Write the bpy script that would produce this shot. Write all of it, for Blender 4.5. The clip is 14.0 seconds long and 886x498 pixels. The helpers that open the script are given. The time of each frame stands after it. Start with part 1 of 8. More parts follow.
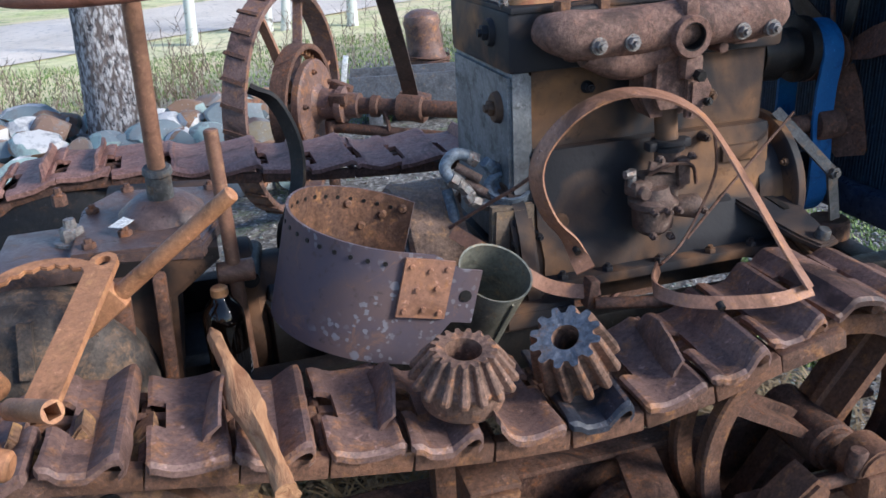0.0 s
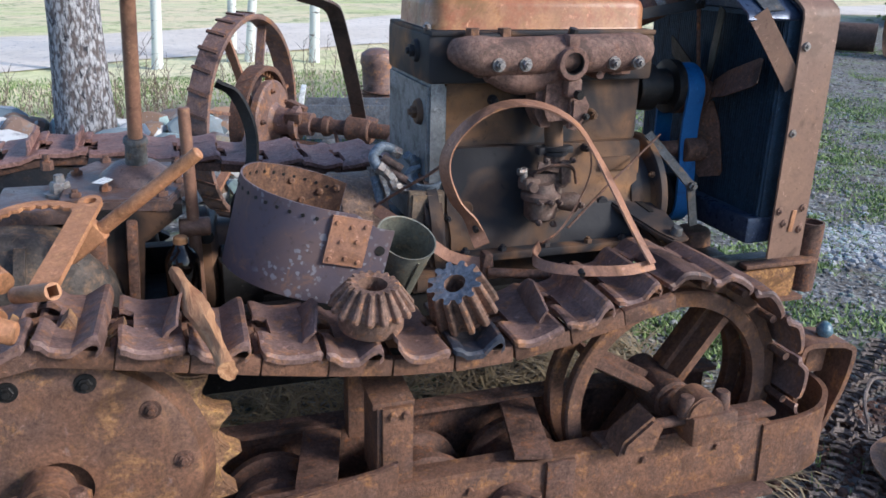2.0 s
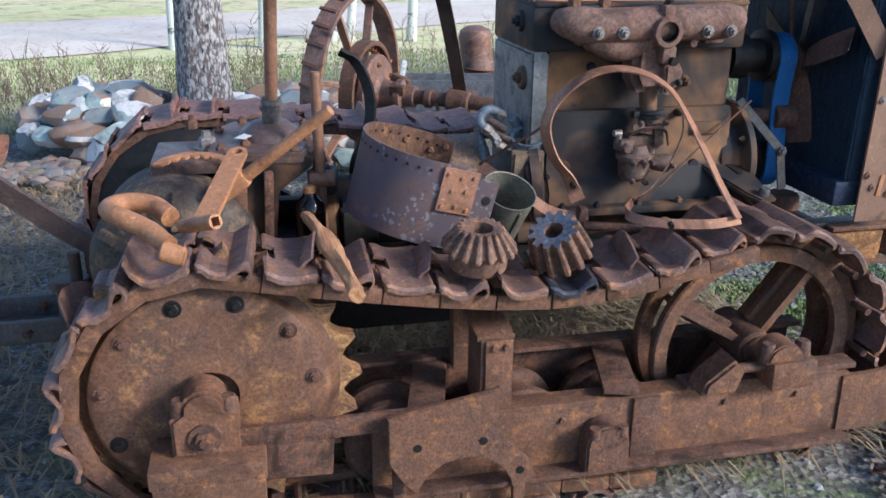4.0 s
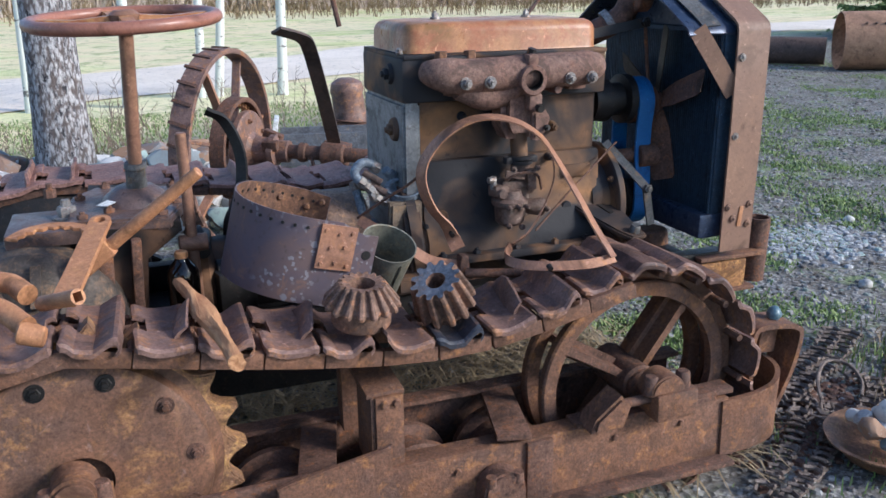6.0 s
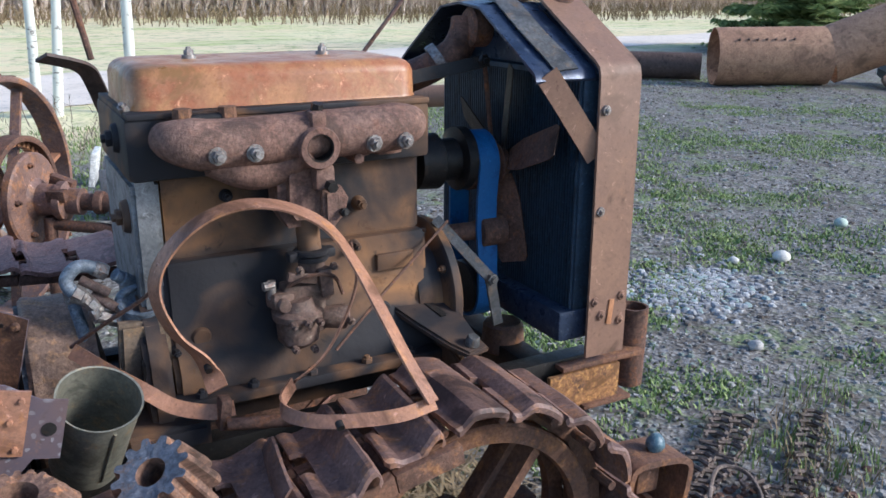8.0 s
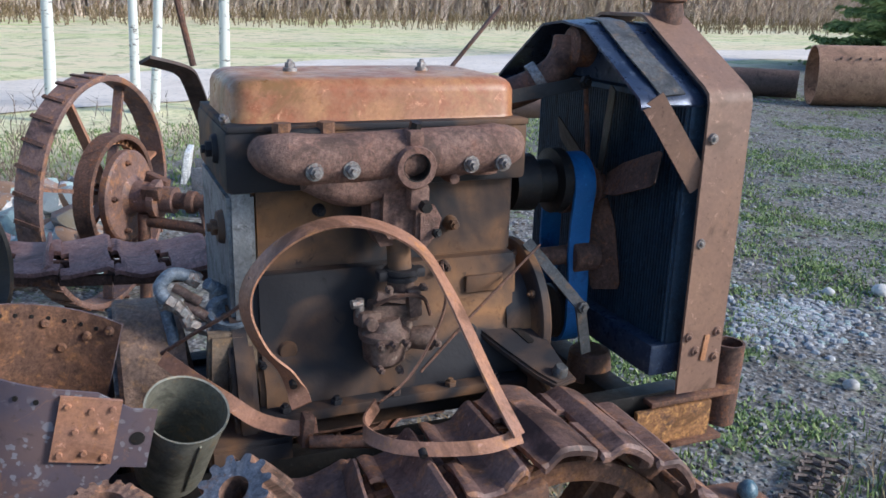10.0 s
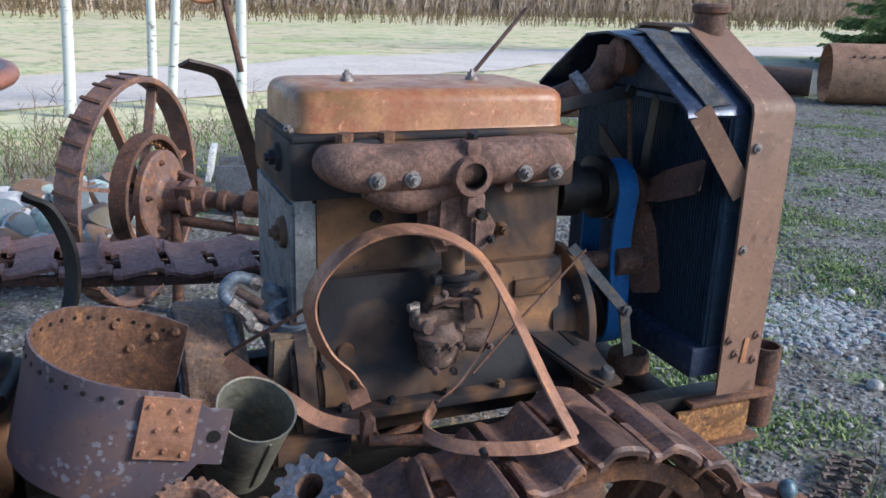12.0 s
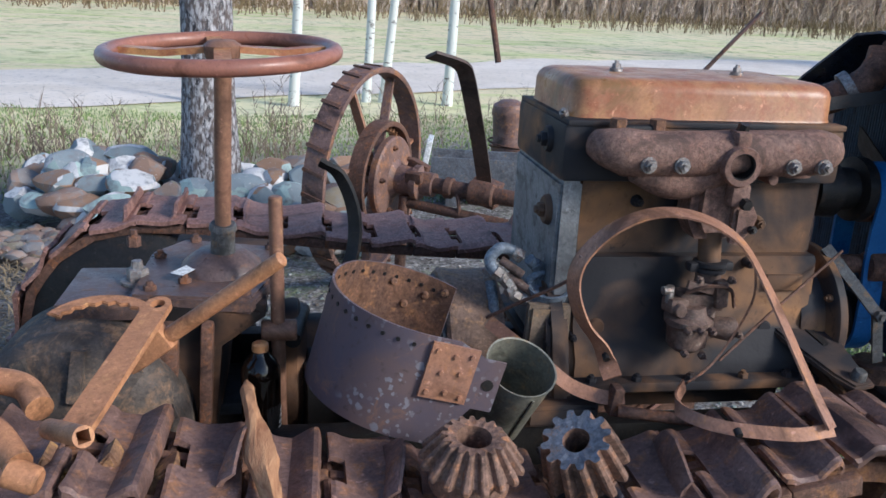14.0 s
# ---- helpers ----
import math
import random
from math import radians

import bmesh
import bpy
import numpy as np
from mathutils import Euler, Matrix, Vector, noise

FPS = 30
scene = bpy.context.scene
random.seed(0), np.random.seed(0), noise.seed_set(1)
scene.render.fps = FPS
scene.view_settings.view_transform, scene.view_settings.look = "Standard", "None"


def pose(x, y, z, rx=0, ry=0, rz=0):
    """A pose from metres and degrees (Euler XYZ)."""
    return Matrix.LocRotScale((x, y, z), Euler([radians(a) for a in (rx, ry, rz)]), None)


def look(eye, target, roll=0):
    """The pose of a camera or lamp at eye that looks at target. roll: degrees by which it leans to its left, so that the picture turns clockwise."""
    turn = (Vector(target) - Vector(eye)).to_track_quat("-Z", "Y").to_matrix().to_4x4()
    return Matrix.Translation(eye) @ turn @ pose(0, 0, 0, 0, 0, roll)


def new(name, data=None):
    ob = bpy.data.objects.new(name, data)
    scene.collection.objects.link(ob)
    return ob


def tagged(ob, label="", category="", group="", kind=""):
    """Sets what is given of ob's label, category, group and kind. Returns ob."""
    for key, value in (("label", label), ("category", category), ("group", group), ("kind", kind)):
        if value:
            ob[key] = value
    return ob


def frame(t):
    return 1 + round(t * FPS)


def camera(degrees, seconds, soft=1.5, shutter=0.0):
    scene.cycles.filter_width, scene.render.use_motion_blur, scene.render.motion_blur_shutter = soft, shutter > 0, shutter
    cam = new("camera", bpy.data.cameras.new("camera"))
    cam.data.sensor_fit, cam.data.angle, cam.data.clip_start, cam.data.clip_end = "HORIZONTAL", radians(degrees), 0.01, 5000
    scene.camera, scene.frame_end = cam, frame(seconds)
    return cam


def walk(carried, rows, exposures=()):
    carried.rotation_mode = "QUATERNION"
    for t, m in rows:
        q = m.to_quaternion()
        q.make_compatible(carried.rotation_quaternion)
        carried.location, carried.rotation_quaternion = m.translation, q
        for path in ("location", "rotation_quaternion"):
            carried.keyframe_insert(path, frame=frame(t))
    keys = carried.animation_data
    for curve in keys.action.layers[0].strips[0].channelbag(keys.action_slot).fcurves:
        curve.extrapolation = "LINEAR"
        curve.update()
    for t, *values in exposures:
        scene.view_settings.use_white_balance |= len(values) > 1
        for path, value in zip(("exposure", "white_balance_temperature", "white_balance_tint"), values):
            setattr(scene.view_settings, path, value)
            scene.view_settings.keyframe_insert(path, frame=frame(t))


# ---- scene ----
cam = camera(55.5, 14.0, 1.6)
METRES, EYE, TILT, LEAN, TURN = 2.25, 1.35, -22.7, 3.0, -16.5
ROWS = [
    (0.0, 0.0, 0.0, 0.0, 0.0, 0.0, -0.0),
    (0.5, 0.0169, -0.0578, -0.0175, 1.6, 0.24, -2.56),
    (1.0, 0.0124, -0.1354, -0.0421, -0.55, 2.65, -3.52),
    (1.5, 0.0226, -0.1649, -0.0673, -2.98, 4.61, -4.77),
    (2.0, 0.0316, -0.1638, -0.0769, -3.42, 3.36, -3.26),
    (2.5, 0.0472, -0.178, -0.0907, -2.42, 1.37, -2.83),
    (3.0, 0.0492, -0.2126, -0.1025, 1.08, 0.8, -4.71),
    (5.5, -0.0257, -0.2712, -0.1241, 2.97, 4.54, -4.55),
    (6.0, 0.0203, -0.2412, -0.1087, -5.07, 5.28, -0.54),
    (6.5, 0.0781, -0.1952, -0.0867, -7.8, 5.59, -0.03),
    (7.0, 0.1222, -0.1284, -0.0573, -8.24, 5.75, 0.19),
    (7.5, 0.1201, -0.0416, -0.0153, -12.59, 5.61, 1.9),
    (8.0, 0.158, 0.0132, 0.0214, -12.07, 5.76, 1.52),
    (10.5, 0.1428, 0.0287, 0.0409, -6.71, 6.03, -2.6),
    (11.0, 0.1233, 0.0207, 0.0419, -6.85, 5.73, -3.01),
    (11.5, 0.1092, 0.0146, 0.04, -7.05, 5.78, -3.32),
    (12.0, 0.1023, 0.0111, 0.0436, -6.91, 5.77, -2.34),
    (12.5, 0.0991, 0.0026, 0.0476, -7.58, 6.16, -1.8),
    (13.0, 0.0825, -0.0065, 0.0417, -6.0, 6.11, -2.26),
    (13.5, 0.0522, -0.0239, 0.0241, 0.42, 5.56, -5.93),
    (14.0, 0.0293, -0.0316, 0.0079, 4.6, 5.03, -8.07),
]
walk(cam, [(t, pose(0, 0, EYE, TILT, LEAN, TURN) @ pose(METRES * x, METRES * y, METRES * z, 90 + pitch, roll, yaw)) for t, x, y, z, yaw, pitch, roll in ROWS],
     [(0.0, 0.68, 5340, 10), (5.5, 0.72, 5340, 10), (7.0, 0.70, 5340, 10), (8.0, 0.76, 5340, 10), (10.5, 0.58, 5340, 10), (13.5, 0.56, 5340, 10), (14.0, 0.48, 5340, 10)])

# ---------------- light ----------------
SUN_DIR = Vector((0.72, -0.52, 0.45)).normalized()      # towards the sun
world = bpy.data.worlds.new("world")
scene.world = world
world.use_nodes = True
_wn = world.node_tree.nodes
_sky = _wn.new("ShaderNodeTexSky")
_sky.sky_type = "NISHITA"
_sky.sun_disc = False
_sky.sun_elevation = math.asin(SUN_DIR.z)
_sky.sun_rotation = math.atan2(SUN_DIR.x, SUN_DIR.y)
world.node_tree.links.new(_sky.outputs[0], _wn["Background"].inputs[0])
_wn["Background"].inputs[1].default_value = 0.13
_sun = bpy.data.lights.new("sun", "SUN")
_sun.energy, _sun.angle, _sun.color = 3.2, radians(16), (1.0, 0.86, 0.68)
sun = new("sun", _sun)
sun.matrix_world = look(SUN_DIR * 30, (0, 0, 0))


# ---------------- materials ----------------
def _mat(name):
    m = bpy.data.materials.new(name)
    m.use_nodes = True
    nt = m.node_tree
    return m, nt, nt.nodes["Principled BSDF"]


def _coords(nt):
    tc = nt.nodes.new("ShaderNodeTexCoord")
    oi = nt.nodes.new("ShaderNodeObjectInfo")
    mul = nt.nodes.new("ShaderNodeVectorMath")
    mul.operation = "MULTIPLY_ADD"
    comb = nt.nodes.new("ShaderNodeCombineXYZ")
    for i in range(3):
        nt.links.new(oi.outputs["Random"], comb.inputs[i])
    nt.links.new(comb.outputs[0], mul.inputs[0])
    mul.inputs[1].default_value = (7.3, 11.1, 5.7)
    nt.links.new(tc.outputs["Object"], mul.inputs[2])
    return mul.outputs[0]


def _noise(nt, co, scale, detail=5.0, rough=0.6, dist=0.0):
    n = nt.nodes.new("ShaderNodeTexNoise")
    n.inputs["Scale"].default_value = scale
    n.inputs["Detail"].default_value = detail
    n.inputs["Roughness"].default_value = rough
    n.inputs["Distortion"].default_value = dist
    nt.links.new(co, n.inputs["Vector"])
    return n.outputs["Fac"]


def _ramp(nt, fac, a, b, ca=(0, 0, 0, 1), cb=(1, 1, 1, 1)):
    r = nt.nodes.new("ShaderNodeValToRGB")
    r.color_ramp.elements[0].position, r.color_ramp.elements[1].position = a, b
    r.color_ramp.elements[0].color, r.color_ramp.elements[1].color = ca, cb
    nt.links.new(fac, r.inputs[0])
    return r.outputs[0]


def _mix(nt, fac, a, b):
    m = nt.nodes.new("ShaderNodeMix")
    m.data_type = "RGBA"
    for v, i in ((fac, 0), (a, 6), (b, 7)):
        if isinstance(v, (int, float)):
            m.inputs[i].default_value = v
        elif isinstance(v, tuple):
            m.inputs[i].default_value = (*v[:3], 1)
        else:
            nt.links.new(v, m.inputs[i])
    return m.outputs[2]


def _bump(nt, bsdf, height, strength=0.4, dist=0.004, normal=None):
    b = nt.nodes.new("ShaderNodeBump")
    b.inputs["Strength"].default_value = strength
    b.inputs["Distance"].default_value = dist
    nt.links.new(height, b.inputs["Height"])
    if normal is not None:
        nt.links.new(normal, b.inputs["Normal"])
    nt.links.new(b.outputs[0], bsdf.inputs["Normal"])
    return b.outputs[0]


def worn(name, base, second, spot, scale=6.0, spots=0.62, pit=0.5, rough=0.75, metal=0.0, streak=None, shine=0.12, grit=0.5):
    """Old metal: two broad tones, finer spots of a third, pits and uneven gloss."""
    m, nt, b = _mat(name)
    base, second = (tuple(0.90 * c + 0.10 * sum(q) / 3 for c in q) for q in (base, second))
    co = _coords(nt)
    big = _noise(nt, co, scale, 6, 0.65, 0.4)
    mid = _noise(nt, co, scale * 4.5, 8, 0.7, 0.2)
    fine = _noise(nt, co, scale * 26, 4, 0.7)
    col = _mix(nt, _ramp(nt, big, 0.38, 0.62), base, second)
    col = _mix(nt, _ramp(nt, mid, spots - 0.06, spots + 0.06), col, spot)
    dark = tuple(c * 0.35 for c in base)
    col = _mix(nt, _ramp(nt, fine, 0.60, 0.74), col, dark)
    light = tuple(min(1, c * 1.9 + 0.02) for c in second)
    mid2 = _noise(nt, co, scale * 9, 6, 0.75, 0.6)
    col = _mix(nt, _ramp(nt, mid2, 0.60, 0.68), col, light)
    grain = nt.nodes.new("ShaderNodeMix")
    grain.data_type, grain.blend_type = "RGBA", "MULTIPLY"
    grain.inputs[0].default_value = 1.0
    nt.links.new(col, grain.inputs[6])
    nt.links.new(_ramp(nt, _noise(nt, co, scale * 5.5, 10, 0.85, 0.5), 0.34, 0.66, (0.92 - 0.6 * grit,) * 3 + (1,), (0.92 + 0.7 * grit,) * 3 + (1,)), grain.inputs[7])
    col = grain.outputs[2]
    speck = nt.nodes.new("ShaderNodeMix")
    speck.data_type, speck.blend_type = "RGBA", "MULTIPLY"
    speck.inputs[0].default_value = 1.0
    nt.links.new(col, speck.inputs[6])
    nt.links.new(_ramp(nt, _noise(nt, co, 120, 7, 0.8, 0.2), 0.36, 0.64, (1 - 0.85 * grit,) * 3 + (1,), (1 + 0.95 * grit,) * 3 + (1,)), speck.inputs[7])
    col = speck.outputs[2]
    stain = _noise(nt, co, scale * 0.75, 5, 0.7, 1.5)
    col = _mix(nt, _ramp(nt, stain, 0.54, 0.66), col, tuple(c * 0.42 for c in base))
    bloom = _noise(nt, co, scale * 2.3, 9, 0.8, 1.1)
    col = _mix(nt, _ramp(nt, bloom, 0.57, 0.68), col, tuple(min(1, 0.55 * c + 0.5 * d) for c, d in zip(spot, second)))
    if streak:
        w = _noise(nt, co, scale * 1.7, 3, 0.5, 1.2)
        col = _mix(nt, _ramp(nt, w, 0.5, 0.62), col, streak)
    nt.links.new(col, b.inputs["Base Color"])
    rr = _ramp(nt, mid, 0.3, 0.75, (rough - shine,) * 3 + (1,), (min(1, rough + 0.15),) * 3 + (1,))
    nt.links.new(rr, b.inputs["Roughness"])
    b.inputs["Metallic"].default_value = metal
    b.inputs["Specular IOR Level"].default_value = 0.35
    n1 = _bump(nt, b, mid, pit * 0.6, 0.006)
    _bump(nt, b, fine, pit * 0.7, 0.003, n1)
    return m


RUST_SHOE = worn("rust_shoe", (0.150, 0.086, 0.070), (0.225, 0.130, 0.102), (0.32, 0.155, 0.075), 5, 0.57, 0.6, 0.52, 0.1, grit=0.38)
RUST_FAR = worn("rust_far_shoe", (0.26, 0.13, 0.10), (0.32, 0.17, 0.13), (0.22, 0.09, 0.06), 6, 0.64, 0.5, 0.6, 0.1)
RUST_ORANGE = worn("rust_orange", (0.195, 0.088, 0.044), (0.118, 0.062, 0.042), (0.30, 0.140, 0.056), 6, 0.60, 0.8, 0.70, grit=0.42)
RUST_BRIGHT = worn("rust_bright", (0.46, 0.205, 0.082), (0.36, 0.158, 0.068), (0.52, 0.27, 0.12), 9, 0.62, 0.35, 0.55, grit=0.26)
RUST_DARK = worn("rust_dark", (0.10, 0.052, 0.036), (0.145, 0.072, 0.046), (0.21, 0.085, 0.034), 8, 0.6, 0.8, 0.75)
FLAKING = worn("flaking_rust", (0.36, 0.165, 0.050), (0.12, 0.062, 0.034), (0.50, 0.26, 0.085), 16, 0.56, 0.5, 0.9, grit=0.5)
PAN_RUST = worn("pan_rust", (0.29, 0.145, 0.070), (0.19, 0.105, 0.066), (0.38, 0.21, 0.10), 7, 0.58, 0.6, 0.7)
RUST_INNER = worn("rust_inner", (0.185, 0.088, 0.045), (0.105, 0.055, 0.036), (0.27, 0.135, 0.06), 9, 0.6, 0.4, 0.8)
RUST_SHELL = worn("rust_shell", (0.27, 0.150, 0.092), (0.225, 0.125, 0.082), (0.29, 0.155, 0.085), 4, 0.68, 0.12, 0.60, 0.0, grit=0.12)
FLYWHEEL = worn("flywheel_brown", (0.27, 0.165, 0.105), (0.17, 0.108, 0.078), (0.36, 0.21, 0.11), 9, 0.58, 1.0, 0.6, 0.1, grit=0.5)
CAST_GREY = worn("cast_grey", (0.105, 0.105, 0.105), (0.075, 0.075, 0.075), (0.16, 0.11, 0.07), 7, 0.6, 0.35, 0.55, 0.2)
COVER_TAN = worn("cover_tan", (0.54, 0.265, 0.080), (0.36, 0.155, 0.068), (0.32, 0.120, 0.055), 4.2, 0.54, 0.2, 0.42, grit=0.17, shine=0.2)
MANIFOLD = worn("manifold_rust", (0.20, 0.115, 0.085), (0.17, 0.088, 0.062), (0.25, 0.13, 0.09), 8, 0.62, 1.0, 0.75)
CARB = worn("carburettor_metal", (0.155, 0.095, 0.07), (0.115, 0.07, 0.055), (0.21, 0.165, 0.13), 14, 0.6, 0.6, 0.6)
GEAR_BROWN = worn("gear_brown", (0.17, 0.10, 0.072), (0.235, 0.13, 0.085), (0.36, 0.17, 0.08), 10, 0.6, 0.7, 0.65, 0.2)
GEAR_BLUE = worn("gear_blue", (0.115, 0.135, 0.175), (0.15, 0.155, 0.175), (0.20, 0.115, 0.07), 10, 0.6, 0.5, 0.55, 0.3)
CAN_GREY = worn("can_zinc", (0.25, 0.245, 0.195), (0.165, 0.160, 0.125), (0.34, 0.26, 0.16), 9, 0.60, 0.2, 0.45, 0.35, grit=0.25)
NAVY = worn("navy_sheet", (0.022, 0.036, 0.078), (0.040, 0.058, 0.105), (0.12, 0.14, 0.17), 7, 0.63, 0.15, 0.32, 0.3, grit=0.25)
NAVY_CORE = worn("radiator_core", (0.016, 0.036, 0.066), (0.026, 0.052, 0.088), (0.05, 0.07, 0.09), 9, 0.66, 0.2, 0.5, 0.2, grit=0.3)
BLUE_BELT = worn("blue_belt", (0.010, 0.125, 0.36), (0.016, 0.145, 0.40), (0.03, 0.09, 0.22), 12, 0.68, 0.2, 0.55, grit=0.08)
# Black iron, taken lower still so it also stands for shade in hollows.
BLACK = worn("black_iron_and_shade", (0.011, 0.010, 0.010), (0.018, 0.016, 0.015), (0.045, 0.028, 0.018), 9, 0.62, 0.3, 0.5, 0.1, grit=0.3)
NUT_STEEL = worn("nut_steel", (0.30, 0.29, 0.28), (0.22, 0.19, 0.17), (0.24, 0.12, 0.07), 40, 0.6, 0.3, 0.45, 0.5)
HOSE = worn("hose_grey_blue", (0.11, 0.14, 0.18), (0.16, 0.19, 0.23), (0.28, 0.28, 0.29), 20, 0.62, 0.2, 0.45)
BAND_RUST = worn("band_rust", (0.40, 0.185, 0.095), (0.31, 0.155, 0.098), (0.45, 0.21, 0.085), 7, 0.6, 0.3, 0.5, 0.1, grit=0.25)
SEAT_RUST = worn("seat_rust", (0.42, 0.17, 0.07), (0.30, 0.12, 0.06), (0.22, 0.10, 0.08), 6, 0.58, 0.5, 0.65)
STEER_RED = worn("steering_rim", (0.34, 0.135, 0.08), (0.27, 0.11, 0.075), (0.22, 0.12, 0.10), 7, 0.66, 0.12, 0.36, grit=0.12)
COLUMN = worn("column_brown", (0.27, 0.135, 0.075), (0.21, 0.10, 0.06), (0.32, 0.18, 0.10), 9, 0.62, 0.25, 0.5, grit=0.2)
PIPE_RUST = worn("culvert_rust", (0.44, 0.245, 0.135), (0.31, 0.165, 0.095), (0.18, 0.10, 0.065), 2.2, 0.6, 0.2, 0.7)
PIPE_DARK = worn("pipe_dark", (0.095, 0.06, 0.048), (0.12, 0.075, 0.055), (0.08, 0.05, 0.045), 3, 0.6, 0.2, 0.7)
CHAIN = worn("chain_rust", (0.115, 0.082, 0.066), (0.23, 0.175, 0.14), (0.060, 0.045, 0.040), 14, 0.6, 0.5, 0.7)
WHITE_BIT = worn("white_paint", (0.72, 0.72, 0.70), (0.6, 0.6, 0.58), (0.4, 0.35, 0.3), 20, 0.64, 0.2, 0.5)
GREY_BOARD = worn("grey_board", (0.125, 0.135, 0.160), (0.095, 0.10, 0.112), (0.20, 0.16, 0.13), 6, 0.62, 0.4, 0.8)


def soot_mat(name, brown, brown2, soot, amount):
    """Smooth old casting: warm brown iron under soft-edged oil and soot stains."""
    m, nt, b = _mat(name)
    co = _coords(nt)
    col = _mix(nt, _ramp(nt, _noise(nt, co, 7, 5, 0.6, 0.6), 0.40, 0.62), brown, brown2)
    col = _mix(nt, _ramp(nt, _noise(nt, co, 34, 6, 0.7, 0.3), 0.56, 0.68), col, tuple(c * 0.55 for c in brown))
    col = _mix(nt, _ramp(nt, _noise(nt, co, 19, 8, 0.75, 0.9), 0.63, 0.70), col, (0.30, 0.165, 0.085))
    cloud = _noise(nt, co, 4.6, 3, 0.5, 0.5)
    col = _mix(nt, _ramp(nt, cloud, amount - 0.10, amount + 0.09), col, soot)
    col = _mix(nt, _ramp(nt, _noise(nt, co, 11, 7, 0.7, 1.6), 0.62, 0.72), col, tuple(c * 0.6 for c in soot))
    nt.links.new(col, b.inputs["Base Color"])
    nt.links.new(_ramp(nt, cloud, 0.35, 0.65, (0.72,) * 3 + (1,), (0.54,) * 3 + (1,)), b.inputs["Roughness"])
    b.inputs["Specular IOR Level"].default_value = 0.2
    n1 = _bump(nt, b, _noise(nt, co, 16, 5, 0.6), 0.25, 0.006)
    _bump(nt, b, _noise(nt, co, 110, 3, 0.6), 0.22, 0.002, n1)
    return m


CAST_ENGINE = soot_mat("cast_engine", (0.27, 0.138, 0.060), (0.145, 0.088, 0.055), (0.026, 0.025, 0.028), 0.455)
PLATE = worn("sprocket_plate", (0.190, 0.086, 0.042), (0.105, 0.060, 0.044), (0.30, 0.155, 0.066), 3.6, 0.60, 0.6, 0.66, grit=0.45)
OCHRE = worn("ochre_rust", (0.29, 0.145, 0.060), (0.17, 0.090, 0.052), (0.44, 0.25, 0.095), 8, 0.57, 0.7, 0.7)
GREASE = soot_mat("greasy_casing", (0.17, 0.088, 0.045), (0.10, 0.06, 0.040), (0.014, 0.012, 0.012), 0.455)
MOUNT_TAN = worn("mount_tan", (0.20, 0.145, 0.095), (0.135, 0.098, 0.070), (0.27, 0.17, 0.09), 8, 0.60, 0.3, 0.6, grit=0.35)
ARM_DARK = worn("arm_dark", (0.062, 0.040, 0.032), (0.085, 0.052, 0.040), (0.13, 0.070, 0.040), 8, 0.6, 0.3, 0.55, grit=0.3)
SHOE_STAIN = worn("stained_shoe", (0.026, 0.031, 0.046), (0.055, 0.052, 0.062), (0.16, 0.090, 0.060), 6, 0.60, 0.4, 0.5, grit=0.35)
DUSTY = worn("dusty_casing", (0.085, 0.066, 0.054), (0.050, 0.042, 0.037), (0.20, 0.125, 0.075), 6, 0.57, 0.5, 0.7, grit=0.4)
DRAW_GREY = worn("drawbar_grey", (0.115, 0.105, 0.100), (0.085, 0.072, 0.066), (0.17, 0.11, 0.075), 7, 0.6, 0.3, 0.6, grit=0.35)
LID_BROWN = worn("lid_brown", (0.135, 0.088, 0.078), (0.095, 0.062, 0.056), (0.22, 0.115, 0.065), 6, 0.60, 0.4, 0.42, 0.1, shine=0.2, grit=0.3)
# Skylight on the rear plate is put into this raised grey.
REAR_SKYLIT = worn("rear_plate_skylit", (0.27, 0.285, 0.30), (0.17, 0.175, 0.18), (0.075, 0.07, 0.065), 5, 0.58, 0.3, 0.5, 0.15, grit=0.3)


